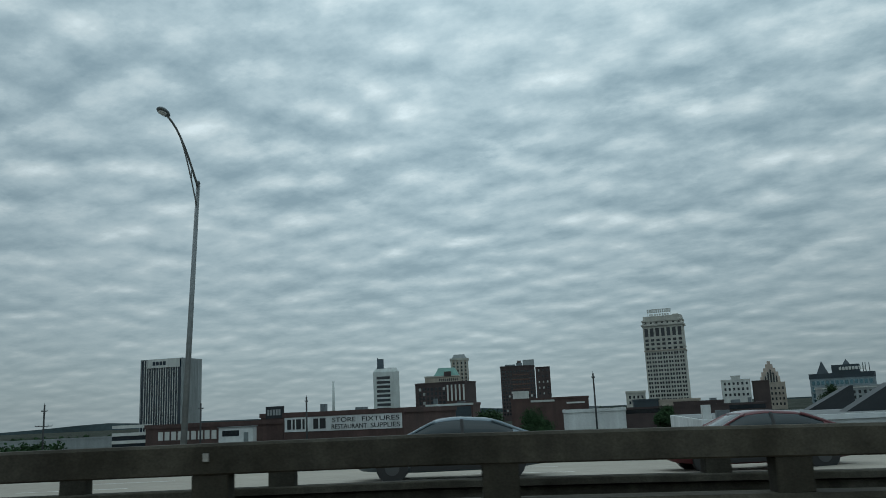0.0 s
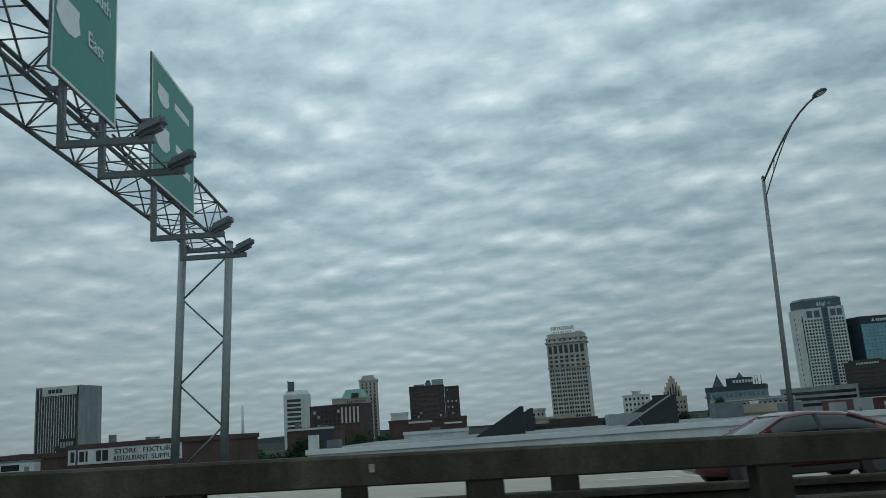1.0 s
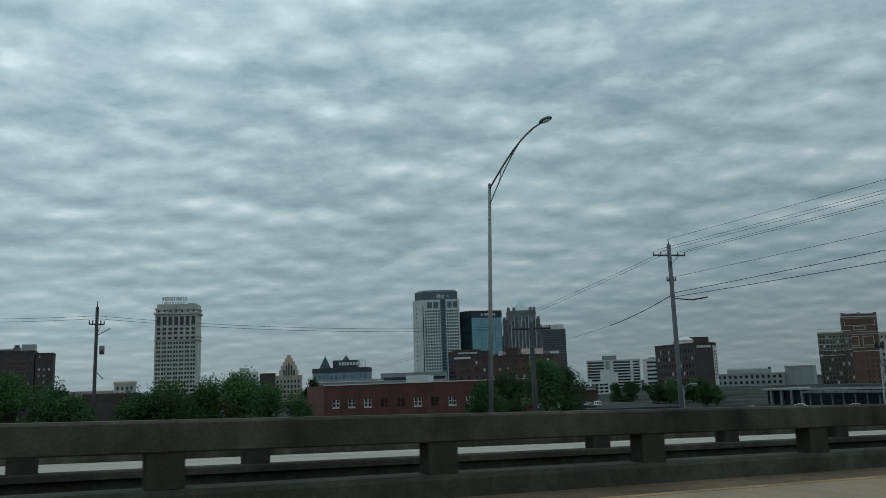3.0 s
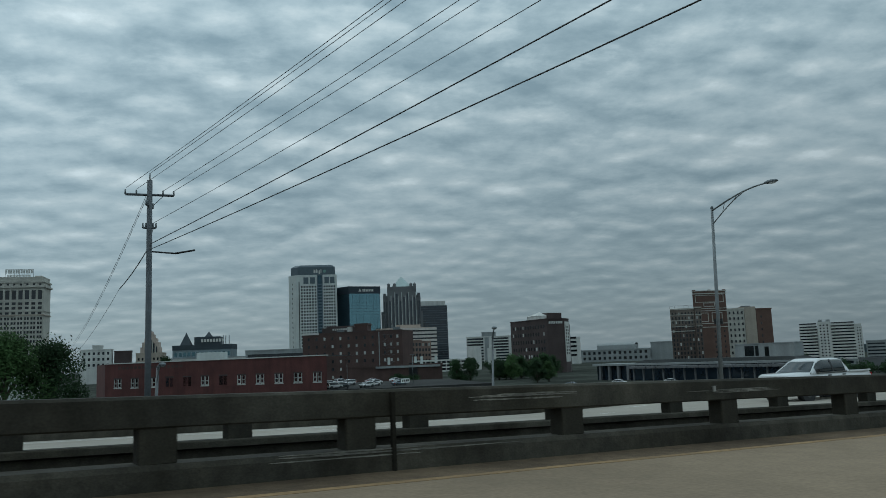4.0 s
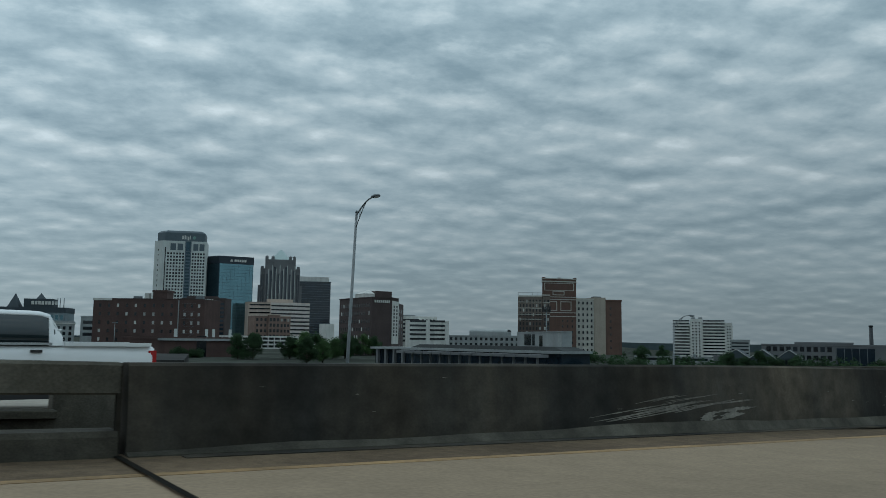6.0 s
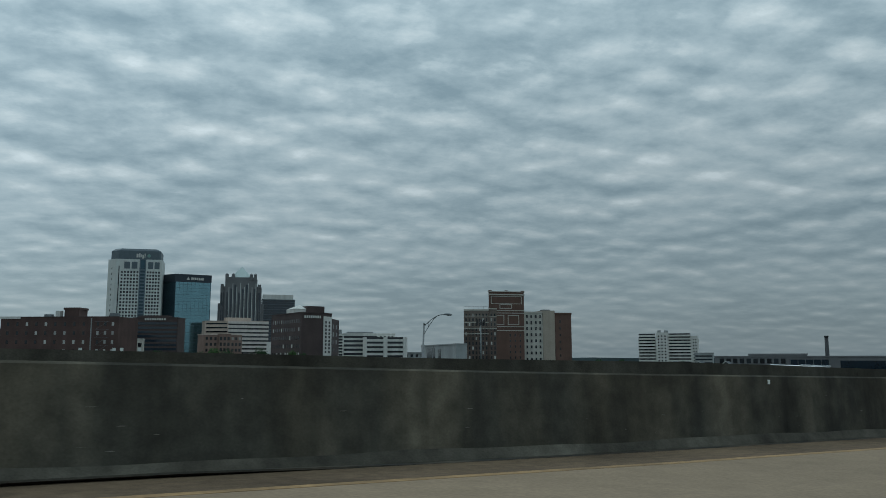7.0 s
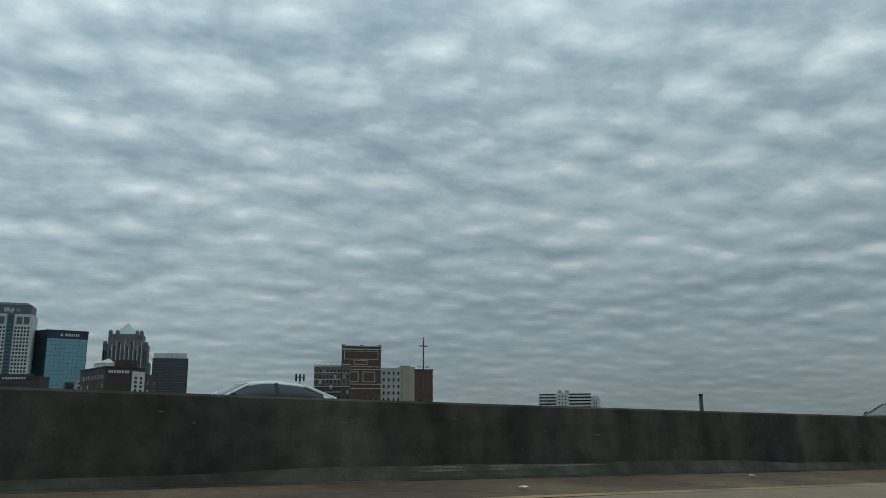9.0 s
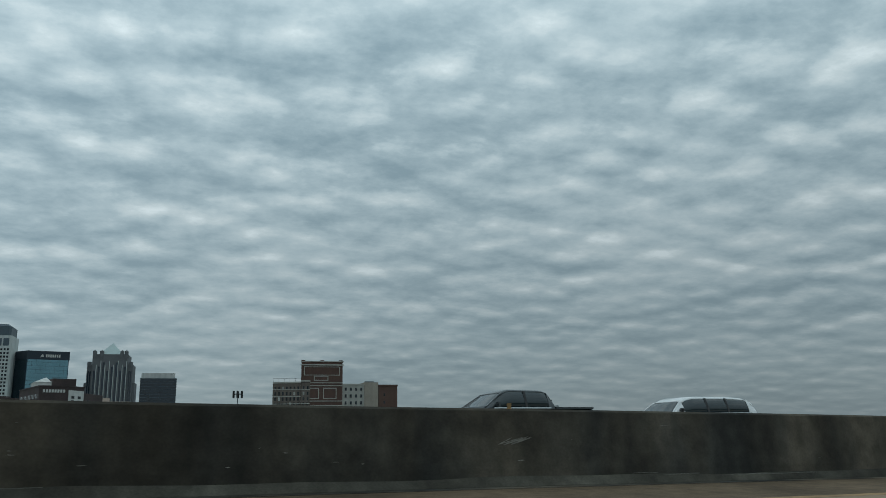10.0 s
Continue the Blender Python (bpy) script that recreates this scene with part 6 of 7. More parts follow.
TREES = ((76.0, 65.0, 10.6, 2.2, 0), (77.2, 63.5, 11.0, 2.4, 0), (79.4, 65.4, 12.4, 2.6, 0), (81.4, 63.8, 12.9, 2.7, 0), (83.3, 66.0, 13.2, 2.5, 0), (85.2, 64.4, 13.7, 2.6, 0), (87.2, 66.2, 12.7, 2.6, 0), (89.0, 64.2, 12.0, 2.4, 0),
         (92.6, 63.4, 12.3, 2.5, 0), (94.6, 62.0, 12.9, 2.6, 0), (96.8, 64.0, 12.6, 2.6, 0), (98.9, 62.4, 12.7, 2.6, 0), (100.8, 64.2, 12.2, 2.4, 0), (102.6, 62.8, 11.6, 2.2, 0),
         (117.6, 64.0, 11.9, 2.6, 1), (120.2, 66.0, 12.9, 2.9, 1), (122.6, 64.2, 13.6, 3.0, 0), (125.2, 66.0, 13.0, 2.8, 1),
         (-19, 205, 11.5, 6.5, 1), (-9, 215, 12.0, 6.5, 1), (3, 235, 12.0, 5.5, 1), (-28, 190, 10.5, 5, 1), (-120, 160, 5.5, 6.5, 1), (-135, 180, 6.5, 7, 1), (-104, 150, 6.0, 6, 1), (-150, 230, 6.5, 8, 1),
         (300, 322, 9.2, 4.8, 1), (305, 319, 10.4, 4.8, 1), (322, 322, 9.4, 5.0, 1), (327, 320, 10.6, 5.4, 0), (334, 322, 10.2, 5.2, 1), (341, 321, 9.4, 4.6, 0), (348, 323, 10.8, 5.0, 1), (304, 267, 9.0, 3.6, 1), (311, 269, 8.0, 3.2, 0), (389, 382, 11.0, 5.6, 0), (394, 379, 9.6, 5.0, 1), (383, 380, 8.4, 4.8, 1), (376, 377, 6.0, 4.4, 1), (286, 352, 3.4, 4.0, 1), (292, 350, 3.2, 3.6, 1),
         (700, 470, 5.0, 7, 1), (640, 420, 4, 6, 1), (760, 500, 6, 8, 1), (5, 300, 10.8, 6, 1), (52, 300, 11.0, 6, 1), (120, 330, 12, 7, 1), (232, 640, 19, 9, 1),
         (368, 177, 3.6, 3.0, 1), (415, 181, 4.8, 3.6, 1), (402, 164, 4.4, 3.2, 1), (448, 185, 5.0, 4.0, 1), (406, 172, 5.6, 3.4, 1), (435, 181, 6.0, 3.8, 1), (350, 167, 3.2, 2.8, 1), (427, 162, 4.8, 3.4, 1))
for k, (x, y, top, spread, dk) in enumerate(TREES):
    tree(x, y, top, spread, "leafy green tree beside the motorway" if not dk else "dense dark green tree among the buildings", dark=bool(dk), seed=k + 10, base=ground_z(x, y), low=0.3 if y < 100 else 0.04)


def tree_belt(a, b, height, depth, label, seed):
    """A far belt of woods between two points: a ragged mass of leaf clumps."""
    rnd = random.Random(seed)
    ax, bx = Vector((*a, 0)), Vector((*b, 0))
    side = Vector((-(bx - ax).y, (bx - ax).x, 0)).normalized()
    verts, faces = [], []
    for k in range(int((bx - ax).length / (height * 0.3)) + 1):
        c = ax.lerp(bx, rnd.random()) + side * rnd.uniform(0, depth)
        c.z = ground_z(c.x, c.y)
        top = height * (0.55 + 0.45 * rnd.random() ** 0.7)
        r = top * rnd.uniform(0.3, 0.5)
        for q in range(130):
            v = Vector((rnd.gauss(0, 1), rnd.gauss(0, 1), rnd.gauss(0, 1))).normalized() * rnd.random() ** 0.4
            p = c + Vector((v.x * r, v.y * r, top * 0.52 + v.z * top * 0.48))
            u = Vector((rnd.gauss(0, 1), rnd.gauss(0, 1), rnd.gauss(0, 1))).normalized()
            w, sz, i = u.orthogonal().normalized(), height * rnd.uniform(0.05, 0.1), len(verts)
            verts += [p - u * sz, p + w * sz * 0.6, p + u * sz, p - w * sz * 0.6]
            faces.append((i, i + 1, i + 2, i + 3))
    me = bpy.data.meshes.new("woods")
    me.from_pydata([tuple(v) for v in verts], [], faces)
    return tagged(part("woods", me, leaf_dark, None), label, "trees", kind="stuff")


for k, (a, b_, h, dp) in enumerate((((-96, 322), (-42, 318), 13.0, 10), ((-300, 296), (-186, 322), 9.5, 20), ((-420, 520), (-200, 560), 9.0, 60), ((-40, 520), (10, 560), 13.0, 30), ((60, 600), (140, 640), 13.0, 30),
                                    ((606, 372), (690, 240), 12.0, 10), ((720, 330), (860, 220), 20.0, 20), ((760, 560), (900, 470), 11.0, 40), ((560, 330), (640, 250), 9.0, 20), ((680, 470), (800, 400), 10.0, 30), ((420, 640), (560, 640), 9.0, 20), ((430, 268), (472, 238), 6.0, 16), ((508, 188), (570, 100), 9.0, 20))):
    tree_belt(a, b_, h, dp, "dense dark green belt of trees among distant buildings", 200 + k)

# ---- vehicles ----
def loft(sections, mi=0, smooth=True):
    """Skin over cross-sections, each a list of points of equal count."""
    bm = bmesh.new()
    prev = None
    for s in sections:
        ring = [bm.verts.new(p) for p in s]
        if prev:
            for k in range(len(ring)):
                f = bm.faces.new((prev[k], prev[(k + 1) % len(ring)], ring[(k + 1) % len(ring)], ring[k]))
                f.smooth = smooth
        else:
            bm.faces.new(ring[::-1])
        prev = ring
    bm.faces.new(prev)
    bmesh.ops.recalc_face_normals(bm, faces=bm.faces)
    return bm


def section(x, half, z0, z1, tuck=0.12, top_in=0.1):
    return [(x, -half + tuck, z0), (x, half - tuck, z0), (x, half, z0 + (z1 - z0) * 0.4), (x, half - 0.01, z0 + (z1 - z0) * 0.75), (x, half - top_in, z1),
            (x, -half + top_in, z1), (x, -half + 0.01, z0 + (z1 - z0) * 0.75), (x, -half, z0 + (z1 - z0) * 0.4)]


SHAPES = {  # lower body: (x, half width, bottom, top); cabin: (x, half width bottom, half width top, roof height); x ahead from the middle
    "sedan": dict(half=0.92, body=((-2.4, 0.74, 0.45, 0.86), (-2.3, 0.86, 0.3, 1.0), (-1.6, 0.91, 0.22, 1.06), (-0.6, 0.92, 0.2, 1.0), (0.8, 0.92, 0.2, 0.97), (1.5, 0.9, 0.22, 0.9), (2.15, 0.84, 0.28, 0.78), (2.42, 0.68, 0.4, 0.66)),
                  cab=((-1.95, 1.03), (-1.05, 1.40), (-0.2, 1.47), (0.35, 1.43), (1.35, 0.95)), belt=0.97, wheel=(-1.42, 1.42), rad=0.33, glass=((-1.55, -0.35), (-0.27, 0.85))),
    "suv": dict(half=0.96, body=((-2.35, 0.8, 0.5, 1.0), (-2.28, 0.9, 0.35, 1.12), (-1.5, 0.95, 0.28, 1.14), (0.8, 0.96, 0.26, 1.1), (1.4, 0.95, 0.28, 1.08), (2.1, 0.88, 0.34, 0.96), (2.35, 0.72, 0.45, 0.82)),
                cab=((-2.2, 1.12), (-1.75, 1.54), (-0.4, 1.63), (0.3, 1.59), (1.3, 1.1)), belt=1.1, wheel=(-1.4, 1.42), rad=0.37, glass=((-1.85, -1.05), (-0.97, 0.0), (0.06, 0.95))),
    "pickup": dict(half=1.0, body=((-2.95, 0.92, 0.55, 1.18), (-2.85, 0.98, 0.45, 1.24), (-0.85, 1.0, 0.42, 1.28), (0.9, 1.0, 0.42, 1.28), (1.4, 1.0, 0.42, 1.3), (2.6, 0.97, 0.42, 1.26), (2.95, 0.88, 0.5, 1.18)),
                   cab=((-1.22, 1.22), (-1.16, 1.74), (-0.9, 1.87), (0.6, 1.89), (0.8, 1.8), (1.6, 1.26)), belt=1.26, wheel=(-1.85, 1.9), rad=0.41, glass=((-0.98, -0.12), (-0.02, 1.2)), bed=(-2.85, -1.25)),
    "minibus": dict(half=1.0, body=((-2.7, 0.9, 0.5, 1.15), (-2.62, 0.98, 0.4, 1.25), (0.9, 1.0, 0.38, 1.2), (1.6, 0.98, 0.38, 1.12), (2.3, 0.92, 0.4, 1.02), (2.6, 0.78, 0.5, 0.9)),
                cab=((-2.65, 1.3), (-2.5, 1.74), (-1.4, 1.80), (0.4, 1.80), (0.9, 1.68), (1.6, 1.15)), belt=1.2, wheel=(-1.6, 1.65), rad=0.38, glass=((-2.3, -1.3), (-1.2, -0.3), (-0.2, 0.9))),
    "van": dict(half=1.0, body=((-2.6, 0.9, 0.5, 1.15), (-2.52, 0.98, 0.4, 1.25), (0.9, 1.0, 0.38, 1.2), (1.6, 0.98, 0.38, 1.12), (2.3, 0.92, 0.4, 1.02), (2.6, 0.78, 0.5, 0.9)),
                cab=((-2.55, 1.22), (-2.4, 1.8), (-0.8, 1.86), (0.5, 1.82), (1.55, 1.15)), belt=1.2, wheel=(-1.6, 1.65), rad=0.38, glass=((-2.3, -1.3), (-1.2, -0.3), (-0.2, 0.9))),
}


def vehicle(kind, paint, t, d, label, heading=180, lift=0.0):
    """A car on the opposite carriageway: body, cabin glass, wheels, lamps, mirrors."""
    s = SHAPES[kind]
    p, a = on_road(t, d, lift), course(t)[1]
    car = thing("car" if kind != "pickup" else "pickup_truck", Matrix.Translation(p) @ Matrix.Rotation(a + radians(heading), 4, "Z"), label, "car" if kind != "pickup" else "pickup truck", "traffic on the opposite carriageway")
    m = PAINT[paint]
    body = part("body", loft([section(x, h, z0, z1) for x, h, z0, z1 in s["body"]]), m, car)
    half, belt = s["half"], s["belt"]

    def roof_at(x):
        return sum(lerp_table(x + o, s["cab"]) for o in (-0.14, -0.07, 0.0, 0.07, 0.14)) / 5

    def width_at(x, g):
        f = max(0.0, min(1.0, (roof_at(x) - belt) / 0.45))
        return half - 0.05 - 0.22 * f * g + 0.07 * g * (1 - g)

    xs0, xs1 = s["cab"][0][0], s["cab"][-1][0]
    secs = []
    for k in range(25):
        x = xs0 + (xs1 - xs0) * k / 24
        z = roof_at(x)
        zb = min(belt - 0.04, z - 0.02)
        hb, hm, ht = width_at(x, 0.0), width_at(x, 0.5), width_at(x, 1.0)
        secs.append([(x, -hb, zb), (x, hb, zb), (x, hm, (zb + z) / 2), (x, ht, z - 0.05), (x, ht - 0.14, z), (x, -ht + 0.14, z), (x, -ht, z - 0.05), (x, -hm, (zb + z) / 2)])
    part("cabin_glass", loft(secs), car_glass, car, "tinted windows and windscreen")
    r0, r1 = s["cab"][1][0] - 0.02, s["cab"][-2][0] + 0.06
    roof = []
    for k in range(13):
        x = r0 + (r1 - r0) * k / 12
        z, ht = roof_at(x), width_at(x, 1.0)
        roof.append([(x, -ht - 0.014, z - 0.09), (x, -ht - 0.012, z - 0.045), (x, -ht + 0.14, z + 0.014), (x, ht - 0.14, z + 0.014), (x, ht + 0.012, z - 0.045), (x, ht + 0.014, z - 0.09), (x, ht - 0.1, z - 0.06), (x, -ht + 0.1, z - 0.06)])
    part("roof", loft(roof), m, car)
    gaps = [(xs0, s["glass"][0][0])] + [(p[1], q[0]) for p, q in zip(s["glass"], s["glass"][1:])] + [(s["glass"][-1][1], xs1)]
    for sgn in (-1, 1):
        for g0, g1 in gaps:
            bm = bmesh.new()
            grid = []
            for k in range(6):
                x = g0 + (g1 - g0) * k / 5
                zt = max(belt - 0.01, roof_at(x) - 0.04)
                grid.append([bm.verts.new((x, sgn * (width_at(x, q / 3) + 0.012), belt - 0.03 + (zt - belt + 0.03) * q / 3)) for q in range(4)])
            for p, q in zip(grid, grid[1:]):
                for k in range(3):
                    bm.faces.new((p[k], q[k], q[k + 1], p[k + 1]))
            bmesh.ops.recalc_face_normals(bm, faces=bm.faces)
            bmesh.ops.solidify(bm, geom=bm.faces[:], thickness=0.012)
            part("pillar", bm, m if g0 == xs0 or g1 == xs1 else plastic_black, car)
        for e0, e1, r in ((s["cab"][-2][0], xs1 - 0.05, 0.035), (xs0 + 0.05, s["cab"][1][0], 0.05)):
            part("pillar", pipe([(e0 + (e1 - e0) * k / 7, sgn * (width_at(e0 + (e1 - e0) * k / 7, 1.0) - 0.02), roof_at(e0 + (e1 - e0) * k / 7) - 0.03) for k in range(8)], r), m, car)
        mr = boxes((s["cab"][-1][0] - 0.55, s["cab"][-1][0] - 0.4, sgn * (half + 0.02) - 0.1, sgn * (half + 0.02) + 0.1, belt + 0.02, belt + 0.18))
        bmesh.ops.bevel(mr, geom=list(mr.edges), offset=0.04, segments=2, affect="EDGES")
        part("mirror", mr, m if paint != "white" else plastic_black, car)
        part("sill_trim", boxes((s["wheel"][0] + 0.45, s["wheel"][1] - 0.45, sgn * (half - 0.02) - 0.02, sgn * (half - 0.02) + 0.02, 0.24, 0.36)), plastic_black, car)
        part("belt_trim", boxes((s["glass"][0][0] - 0.05, s["glass"][-1][1] + 0.05, sgn * (half - 0.02) - 0.012, sgn * (half - 0.02) + 0.012, belt - 0.02, belt + 0.025)), chrome, car)
        for x0, x1 in s["glass"]:
            xm = x0 + (x1 - x0) * 0.25
            part("door_handle", boxes((xm - 0.1, xm + 0.1, sgn * half - 0.025, sgn * half + 0.025, belt - 0.16, belt - 0.11)), chrome if paint != "white" else plastic_black, car)
        x1 = s["body"][-1][0]
        part("headlight", boxes((x1 - 0.28, x1 - 0.02, sgn * (half - 0.33) - 0.16, sgn * (half - 0.33) + 0.16, s["body"][-1][3] - 0.18, s["body"][-1][3] - 0.02)), lamp_clear, car)
        x0 = s["body"][0][0]
        part("tail_light", boxes((x0 - 0.02, x0 + 0.14, sgn * (half - 0.18) - 0.13, sgn * (half - 0.18) + 0.13, s["body"][0][3] - 0.3, s["body"][0][3] - 0.04)), lamp_red, car)
    for x in s["wheel"]:
        for sgn in (-1, 1):
            r = s["rad"]
            w = bmesh.new()
            tube(w, (x, sgn * (half - 0.24), r), (x, sgn * (half - 0.2), r), r * 0.9, r, n=24)
            tube(w, (x, sgn * (half - 0.2), r), (x, sgn * (half - 0.04), r), r, r, n=24)
            tube(w, (x, sgn * (half - 0.04), r), (x, sgn * (half + 0.0), r), r, r * 0.9, n=24)
            tyre = part("wheel", w, tyre_m, car)
            rm = bmesh.new()
            tube(rm, (x, sgn * (half - 0.02), r), (x, sgn * (half + 0.012), r), r * 0.56, r * 0.52, n=20)
            part("rim", rm, rim_m, tyre)
            ar = bmesh.new()
            tube(ar, (x, sgn * (half - 0.3), r + 0.02), (x, sgn * (half + 0.004), r + 0.02), r * 1.16, n=24)
            part("wheel_arch", ar, plastic_black, car)
    if "bed" in s:
        b0, b1 = s["bed"]
        part("bed_opening", boxes((b0 + 0.1, b1 - 0.02, -half + 0.2, half - 0.2, 1.2, 1.262)), plastic_black, car)
        each_box("bed_rail", m, car, (b0, b1, half - 0.16, half - 0.02, 1.22, 1.29), (b0, b1, -half + 0.02, -half + 0.16, 1.22, 1.29))
        part("grille", boxes((2.9, 3.0, -0.7, 0.7, 0.72, 1.06)), chrome, car)
        each_box("bumper", chrome, car, (2.85, 3.08, -0.95, 0.95, 0.48, 0.7), (-3.08, -2.9, -0.95, 0.95, 0.5, 0.7))
    if kind in ("suv", "van"):
        for sgn in (-1, 1):
            part("roof_rail", tubes(((-1.6, sgn * (half - 0.34), roof_at(-1.6) + 0.05), (0.2, sgn * (half - 0.34), roof_at(0.2) + 0.05), 0.022), n=6), chrome, car)
    return car


vehicle("sedan", "silver_blue", -0.008, 21.0, "silver-blue sedan on the opposite carriageway")
vehicle("sedan", "maroon", 0.25, 21.6, "maroon saloon car with chrome window trim")
vehicle("sedan", "charcoal", 0.55, 18.0, "dark charcoal sedan with chrome window trim")
vehicle("sedan", "maroon", 1.285, 17.8, "maroon sedan with chrome window trim")
vehicle("sedan", "white", 1.648, 19.2, "white sedan with dark tinted side windows")
vehicle("suv", "grey", 1.88, 22.0, "dark grey estate car")
vehicle("pickup", "white", 5.11, 24.0, "white pickup truck with a long load bed")
vehicle("suv", "maroon", 5.835, 17.6, "maroon sport utility car")
vehicle("pickup", "white", 6.05, 17.8, "white crew-cab pickup truck with chrome bumper")
vehicle("suv", "white", 7.53, 18.4, "white estate car with a long rounded roof")
vehicle("suv", "white", 7.84, 18.4, "white sport utility car with roof rails")
vehicle("sedan", "white", 9.22, 20.5, "white sedan with a smooth rounded roof")
vehicle("suv", "grey", 9.90, 16.6, "grey crossover car with a dark glass side")
vehicle("pickup", "charcoal", 10.47, 24.5, "dark grey crew-cab pickup truck with tinted glass")
vehicle("minibus", "white", 10.68, 23.5, "white passenger van with dark glass sides")

# ---- parked cars on a raised lot and in the street below ----
lot = boxes((0, 46, 0, 70, 0, 3.4))
structure(part("pavement_3", lot, lot_m, None), "raised asphalt parking lot beside a brick building").matrix_world = pose(198, 214, 0, 0, 0, -18)
SPOTS = ((204, 222, 3.4, 20, "white", "van"), (208, 226, 3.4, 25, "grey", "suv"), (213, 220, 3.4, 200, "white", "suv"), (219, 229, 3.4, 20, "white", "sedan"), (224, 222, 3.4, 15, "silver_blue", "sedan"),
         (211, 244, 3.4, 20, "white", "minibus"), (218, 246, 3.4, 200, "white", "van"), (226, 243, 3.4, 20, "white", "suv"), (233, 240, 3.4, 20, "grey", "sedan"), (222, 262, 3.4, 20, "white", "van"), (231, 258, 3.4, 190, "maroon", "suv"), (239, 256, 3.4, 20, "white", "sedan"),
         (286, 222, 0, -60, "silver_blue", "sedan"), (300, 215, 0, -60, "white", "suv"), (312, 204, 0, -60, "white", "sedan"), (-62, 145, 0, 10, "white", "van"))
for x, y, z, a, paint, kind in SPOTS:
    c = vehicle(kind, paint, 1.0, 20.0, "parked %s car in an open lot" % paint.replace("_", "-"))
    c.matrix_world = pose(x, y, z, 0, 0, a)
    tagged(c, group="parked cars in the lots")
for x, y, h, w in ((206, 217, 8.2, 0.0), (233, 231, 8.6, 2.4)):
    o = thing("lot_lamp", pose(x, y, 3.4), "slim grey lamp post on a parking lot", "lamp post", "lamp posts on the lot")
    part("pole", tubes(((0, 0, 0), (0, 0, h), 0.09, 0.06), n=8), galv, o)
    part("lamp_head", boxes((-0.7, 0.7, -0.14, 0.14, h, h + 0.16)), galv_dark, o)
sg = thing("lot_sign", pose(222, 216.5, 3.4, 0, 0, 20), "white sign board with dark marks on two posts", "sign")
part("board", boxes((0, 3.4, 0, 0.1, 0.8, 2.0)), sign_white, sg)
for u in (0.4, 1.2, 2.0, 2.6):
    part("letter_bar", boxes((u, u + 0.5, -0.02, 0, 1.1, 1.7)), plastic_black, sg)
for u in (0.2, 3.1):
    part("post", tubes(((u, 0.05, 0), (u, 0.05, 0.8), 0.05), n=6), galv_dark, sg)

# ---- fixings and wear on the barrier ----
def reflector(t, d, h, material, label):
    ob = thing("reflector", Matrix.Translation(on_road(t, d, h)) @ Matrix.Rotation(course(t)[1], 4, "Z"), label, "reflector", "reflectors on the barrier")
    part("plate", boxes((-0.03, 0.03, -0.025, 0, 0, 0.085)), material, ob)


for t in (-0.75, -0.42, -0.091, 0.288, 0.623, 0.992, 1.31, 1.632, 1.981, 2.3, 2.622, 2.968, 3.42, 3.861, 4.34, 4.809, 5.424):
    reflector(t, 8.965, 0.80, reflector_m, "small white reflector plate on the beam")
reflector(7.456, wall_d(7.456) + 0.0, 1.16, sign_white, "small white reflector plate on the wall")
reflector(10.204, wall_d(10.2) + 0.0, 1.12, yellow_paint, "small yellow reflector on the wall")


def scrape(t, d, h, length, thick, rise, seed):
    rnd = random.Random(seed)
    bm = bmesh.new()
    for q in range(6):
        o, hh = rnd.uniform(-0.3, 0.3) * length, rnd.uniform(-1, 1) * thick * 2
        L = length * rnd.uniform(0.5, 1.0)
        top, bot = [], []
        for k in range(17):
            f = k / 16
            tt = t + (o + L * f) / 31
            w = thick * 0.5 * math.sin(math.pi * f) ** 0.6 * rnd.uniform(0.3, 1.0) + 0.002
            z = h + hh + rise * f + rnd.uniform(-0.1, 0.1) * thick
            base = d(tt, z) if callable(d) else d
            top.append(bm.verts.new(on_road(tt, base, z + w)))
            bot.append(bm.verts.new(on_road(tt, base, z - w)))
        for k in range(16):
            bm.faces.new((bot[k], bot[k + 1], top[k + 1], top[k]))
    return structure(part("scrape_mark", bm, scrape_m, None), "pale scrape mark on the concrete")


def wall_face(t, z):
    f = max(0.0, min(1.0, (z - 0.28) / 1.0))
    return wall_d(t) - 0.064 + 0.06 * f


def wall_toe(t, z):
    return wall_d(t) - 0.18 + (max(z, 0.03) - 0.03) / max(0.05, toe_h(t) - 0.03) * 0.11 - 0.006


for k, (t, h, L, w, r) in enumerate(((6.29, 0.27, 2.4, 0.02, 0.22), (6.33, 0.34, 2.0, 0.022, 0.18), (6.36, 0.44, 1.6, 0.014, 0.1), (6.33, 0.52, 1.4, 0.01, 0.12), (7.72, 0.36, 2.8, 0.012, 0.22), (7.8, 0.42, 2.4, 0.016, 0.18), (7.9, 0.5, 2.6, 0.01, 0.06), (8.0, 0.42, 3.0, 0.01, 0.04), (8.35, 0.40, 3.0, 0.012, 0.06), (8.7, 0.5, 2.0, 0.012, 0.02), (9.9, 0.7, 0.6, 0.01, 0.0), (10.2, 0.6, 0.4, 0.012, 0.1))):
    scrape(t, wall_face, h, L, w, r, k)
scrape(6.385, wall_face, 0.32, 0.9, 0.06, 0.08, 33)
scrape(6.37, wall_face, 0.24, 0.5, 0.05, 0.03, 34)
for k, t in enumerate((7.95, 8.2, 8.5, 8.9, 9.2, 9.6, 9.9, 10.3)):
    scrape(t, wall_toe, 0.15, 3.5, 0.02, 0.02, 40 + k)
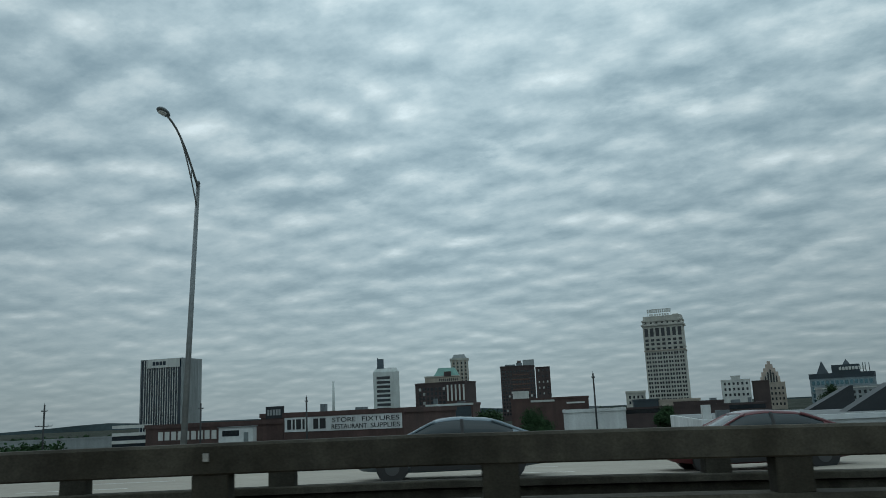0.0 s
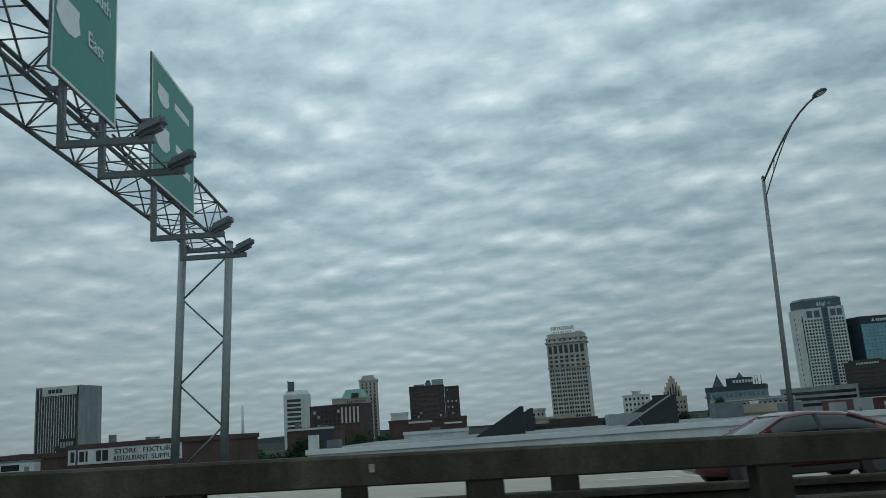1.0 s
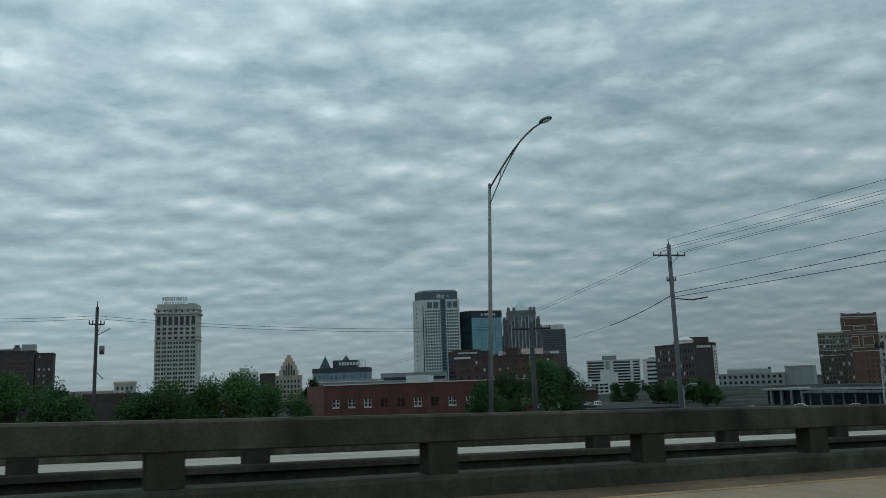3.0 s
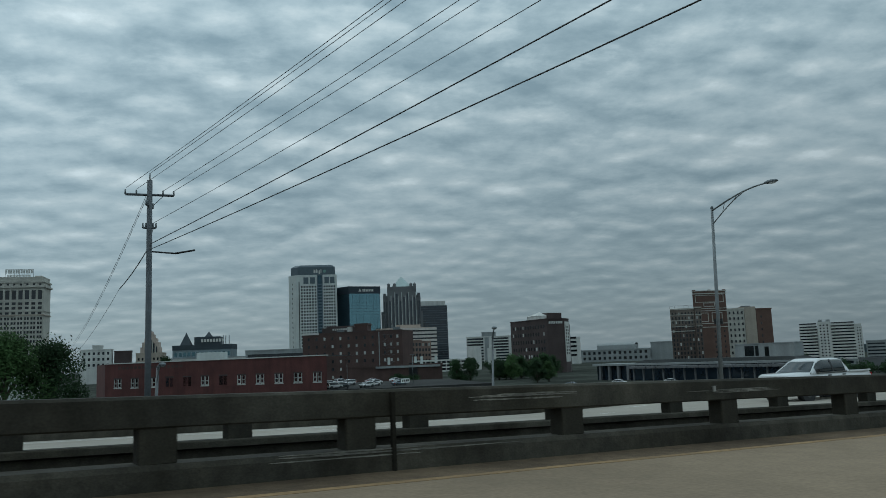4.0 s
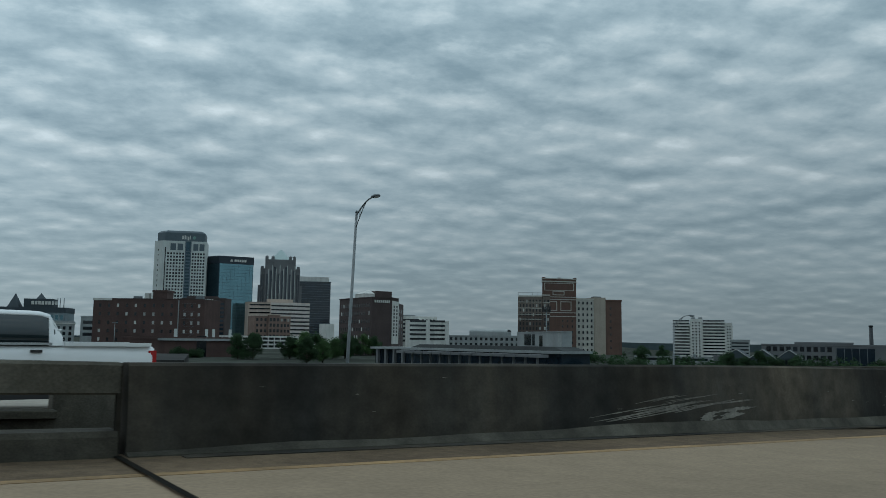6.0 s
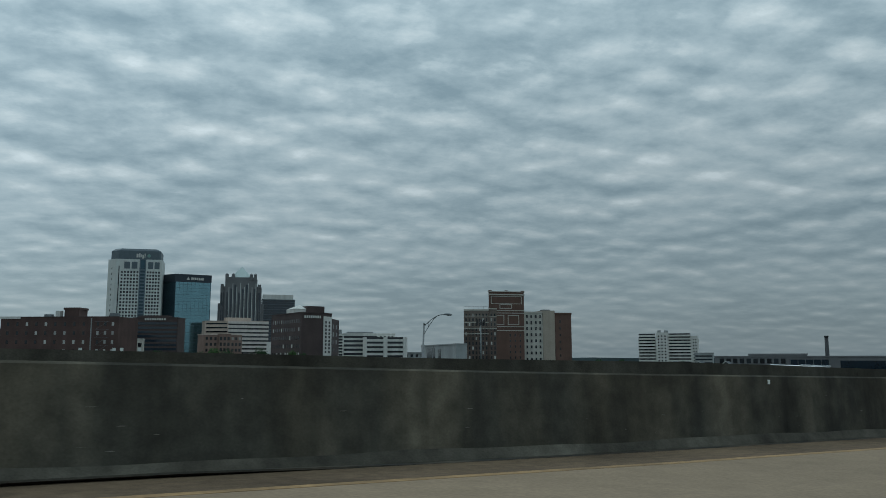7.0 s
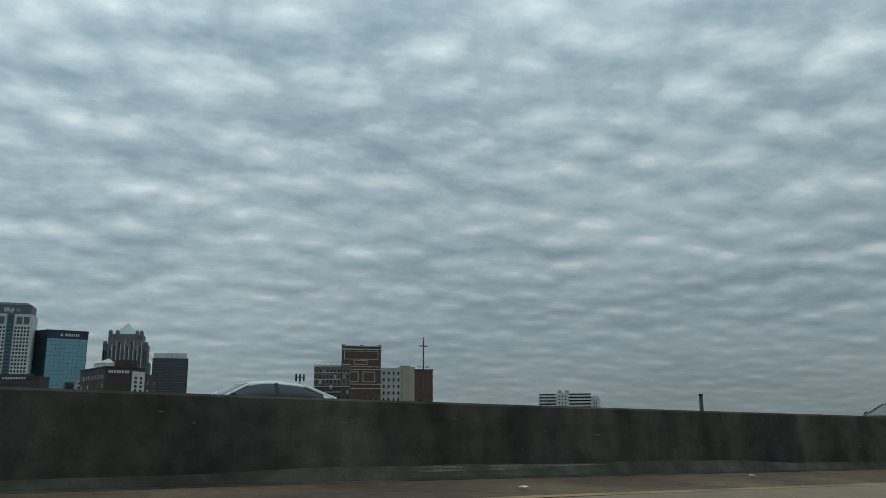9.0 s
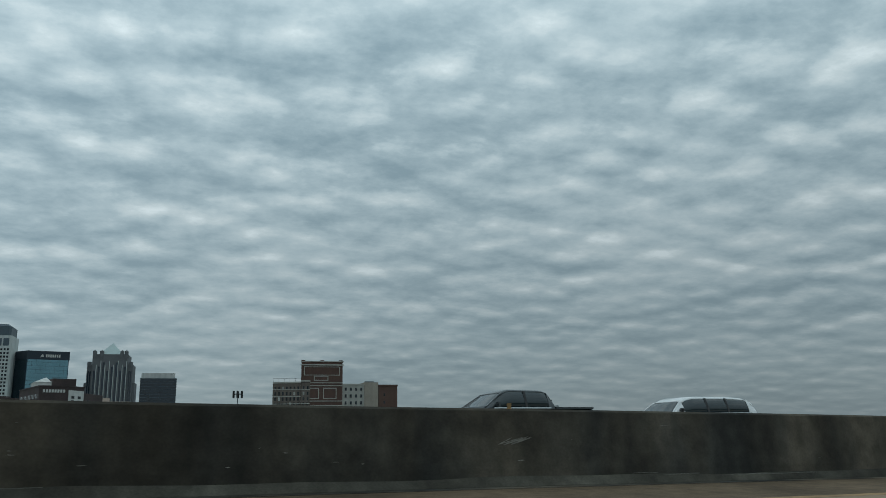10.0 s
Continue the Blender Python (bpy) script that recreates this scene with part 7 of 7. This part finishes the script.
for k, (t, h, L, w, r) in enumerate(((4.12, 0.24, 2.6, 0.02, 0.0), (5.02, 0.25, 2.4, 0.02, 0.0), (5.15, 0.22, 1.8, 0.03, 0.0), (5.5, 0.1, 2.0, 0.02, 0.0), (4.66, 0.235, 1.8, 0.018, 0.01), (4.67, 0.15, 1.4, 0.02, 0.02))):
    scrape(t, 8.945, h, L, w, r, 60 + k)
for k, (t, h, L, w, r) in enumerate(((5.09, 0.82, 1.8, 0.02, 0.02), (5.13, 0.76, 1.6, 0.025, 0.03), (4.2, 0.85, 1.5, 0.02, 0.0), (4.655, 0.93, 1.2, 0.014, 0.01), (4.66, 0.86, 1.0, 0.02, 0.02), (4.665, 0.78, 0.8, 0.02, 0.0), (4.33, 0.8, 1.8, 0.014, 0.02))):
    scrape(t, 8.974, h, L, w, r, 80 + k)


# ---- litter on the shoulder, chips in the wall ----
def litter(t, d, size, material, label, seed):
    rnd = random.Random(seed)
    ob = thing("litter", Matrix.Translation(on_road(t, d, 0.02)) @ Matrix.Rotation(rnd.uniform(0, 6), 4, "Z"), label, "litter", "litter on the shoulder")
    bm = bmesh.new()
    bmesh.ops.create_icosphere(bm, subdivisions=2, radius=1.0)
    for v in bm.verts:
        k = rnd.uniform(0.7, 1.2)
        v.co = Vector((v.co.x * size * k, v.co.y * size * 0.6 * k, max(-0.02, v.co.z * size * 0.14 * k)))
    part("scrap", bm, material, ob)


litter(8.939, 9.9, 0.09, sign_white, "crumpled white paper scrap by the wall", 1)
litter(8.563, 9.34, 0.08, curb_concrete, "flat broken piece of concrete on grit", 2)
litter(8.578, 9.06, 0.1, tan_stone, "flat tan cardboard scrap on grit", 3)
litter(9.205, 8.56, 0.08, sign_white, "small white paper scrap on the shoulder", 4)
litter(9.363, 9.09, 0.09, white_conc, "small pale stone on the shoulder", 5)
litter(9.646, 9.21, 0.17, sign_white, "crumpled white rag on the shoulder", 6)
litter(9.643, 9.65, 0.1, white_conc, "small pale stone on the shoulder", 7)
ring = thing("tyre_strip", Matrix.Translation(on_road(9.829, 9.95, 0.05)) @ Matrix.Rotation(course(9.829)[1], 4, "Z"), "curled black strip of tyre rubber", "tyre scrap")
part("strip", pipe([(0.34 * math.cos(k * 0.45), 0.2 * math.sin(k * 0.45), 0.02 * math.sin(k)) for k in range(13)], 0.035), tyre_m, ring)
rnd = random.Random(5)
bm = bmesh.new()
for k in range(150):
    t, z = rnd.uniform(6.1, 11.0), rnd.uniform(0.3, 0.95)
    w, h = rnd.uniform(0.01, 0.08), rnd.uniform(0.002, 0.007)
    q = []
    for a in range(6):
        f = a / 6 * math.tau
        tt, zz = t + w * math.cos(f) * rnd.uniform(0.6, 1.2) / 31, z + h * math.sin(f) * rnd.uniform(0.6, 1.2)
        q.append(bm.verts.new(on_road(tt, wall_face(tt, zz) - 0.002, zz)))
    bm.faces.new(q)
tagged(structure(part("wall_chips", bm, scrape_m, None), "small pale chips knocked out of the concrete wall"), kind="stuff")


# ---- piers that carry the two decks ----
for t in (-0.9, 0.1, 1.1, 2.1, 3.1, 4.1, 5.1, 6.05, 7.1, 8.1, 9.1, 10.1, 11.1):
    for d0, d1, base in ((-8.4, 8.6, 0.0), (13.6, 31.0, 1.0)):
        bm = bmesh.new()
        a = on_road(t, d0, -0.75)
        b_ = on_road(t, d1, -0.75)
        low = min(a.z, b_.z) - 0.05
        mid = (a + b_) / 2
        half = (b_ - a).length / 2
        box(bm, -0.6, 0.6, -half, half, low - 1.0, low)
        for y in (-half * 0.6, half * 0.6):
            tube(bm, (0, y, 0), (0, y, low - 1.0), 0.55, n=14)
        ob = structure(part("pier", bm, grey_conc, None), "concrete column pier under the motorway deck")
        ob.matrix_world = Matrix.Translation((mid.x, mid.y, 0)) @ Matrix.Rotation(course(t)[1], 4, "Z")
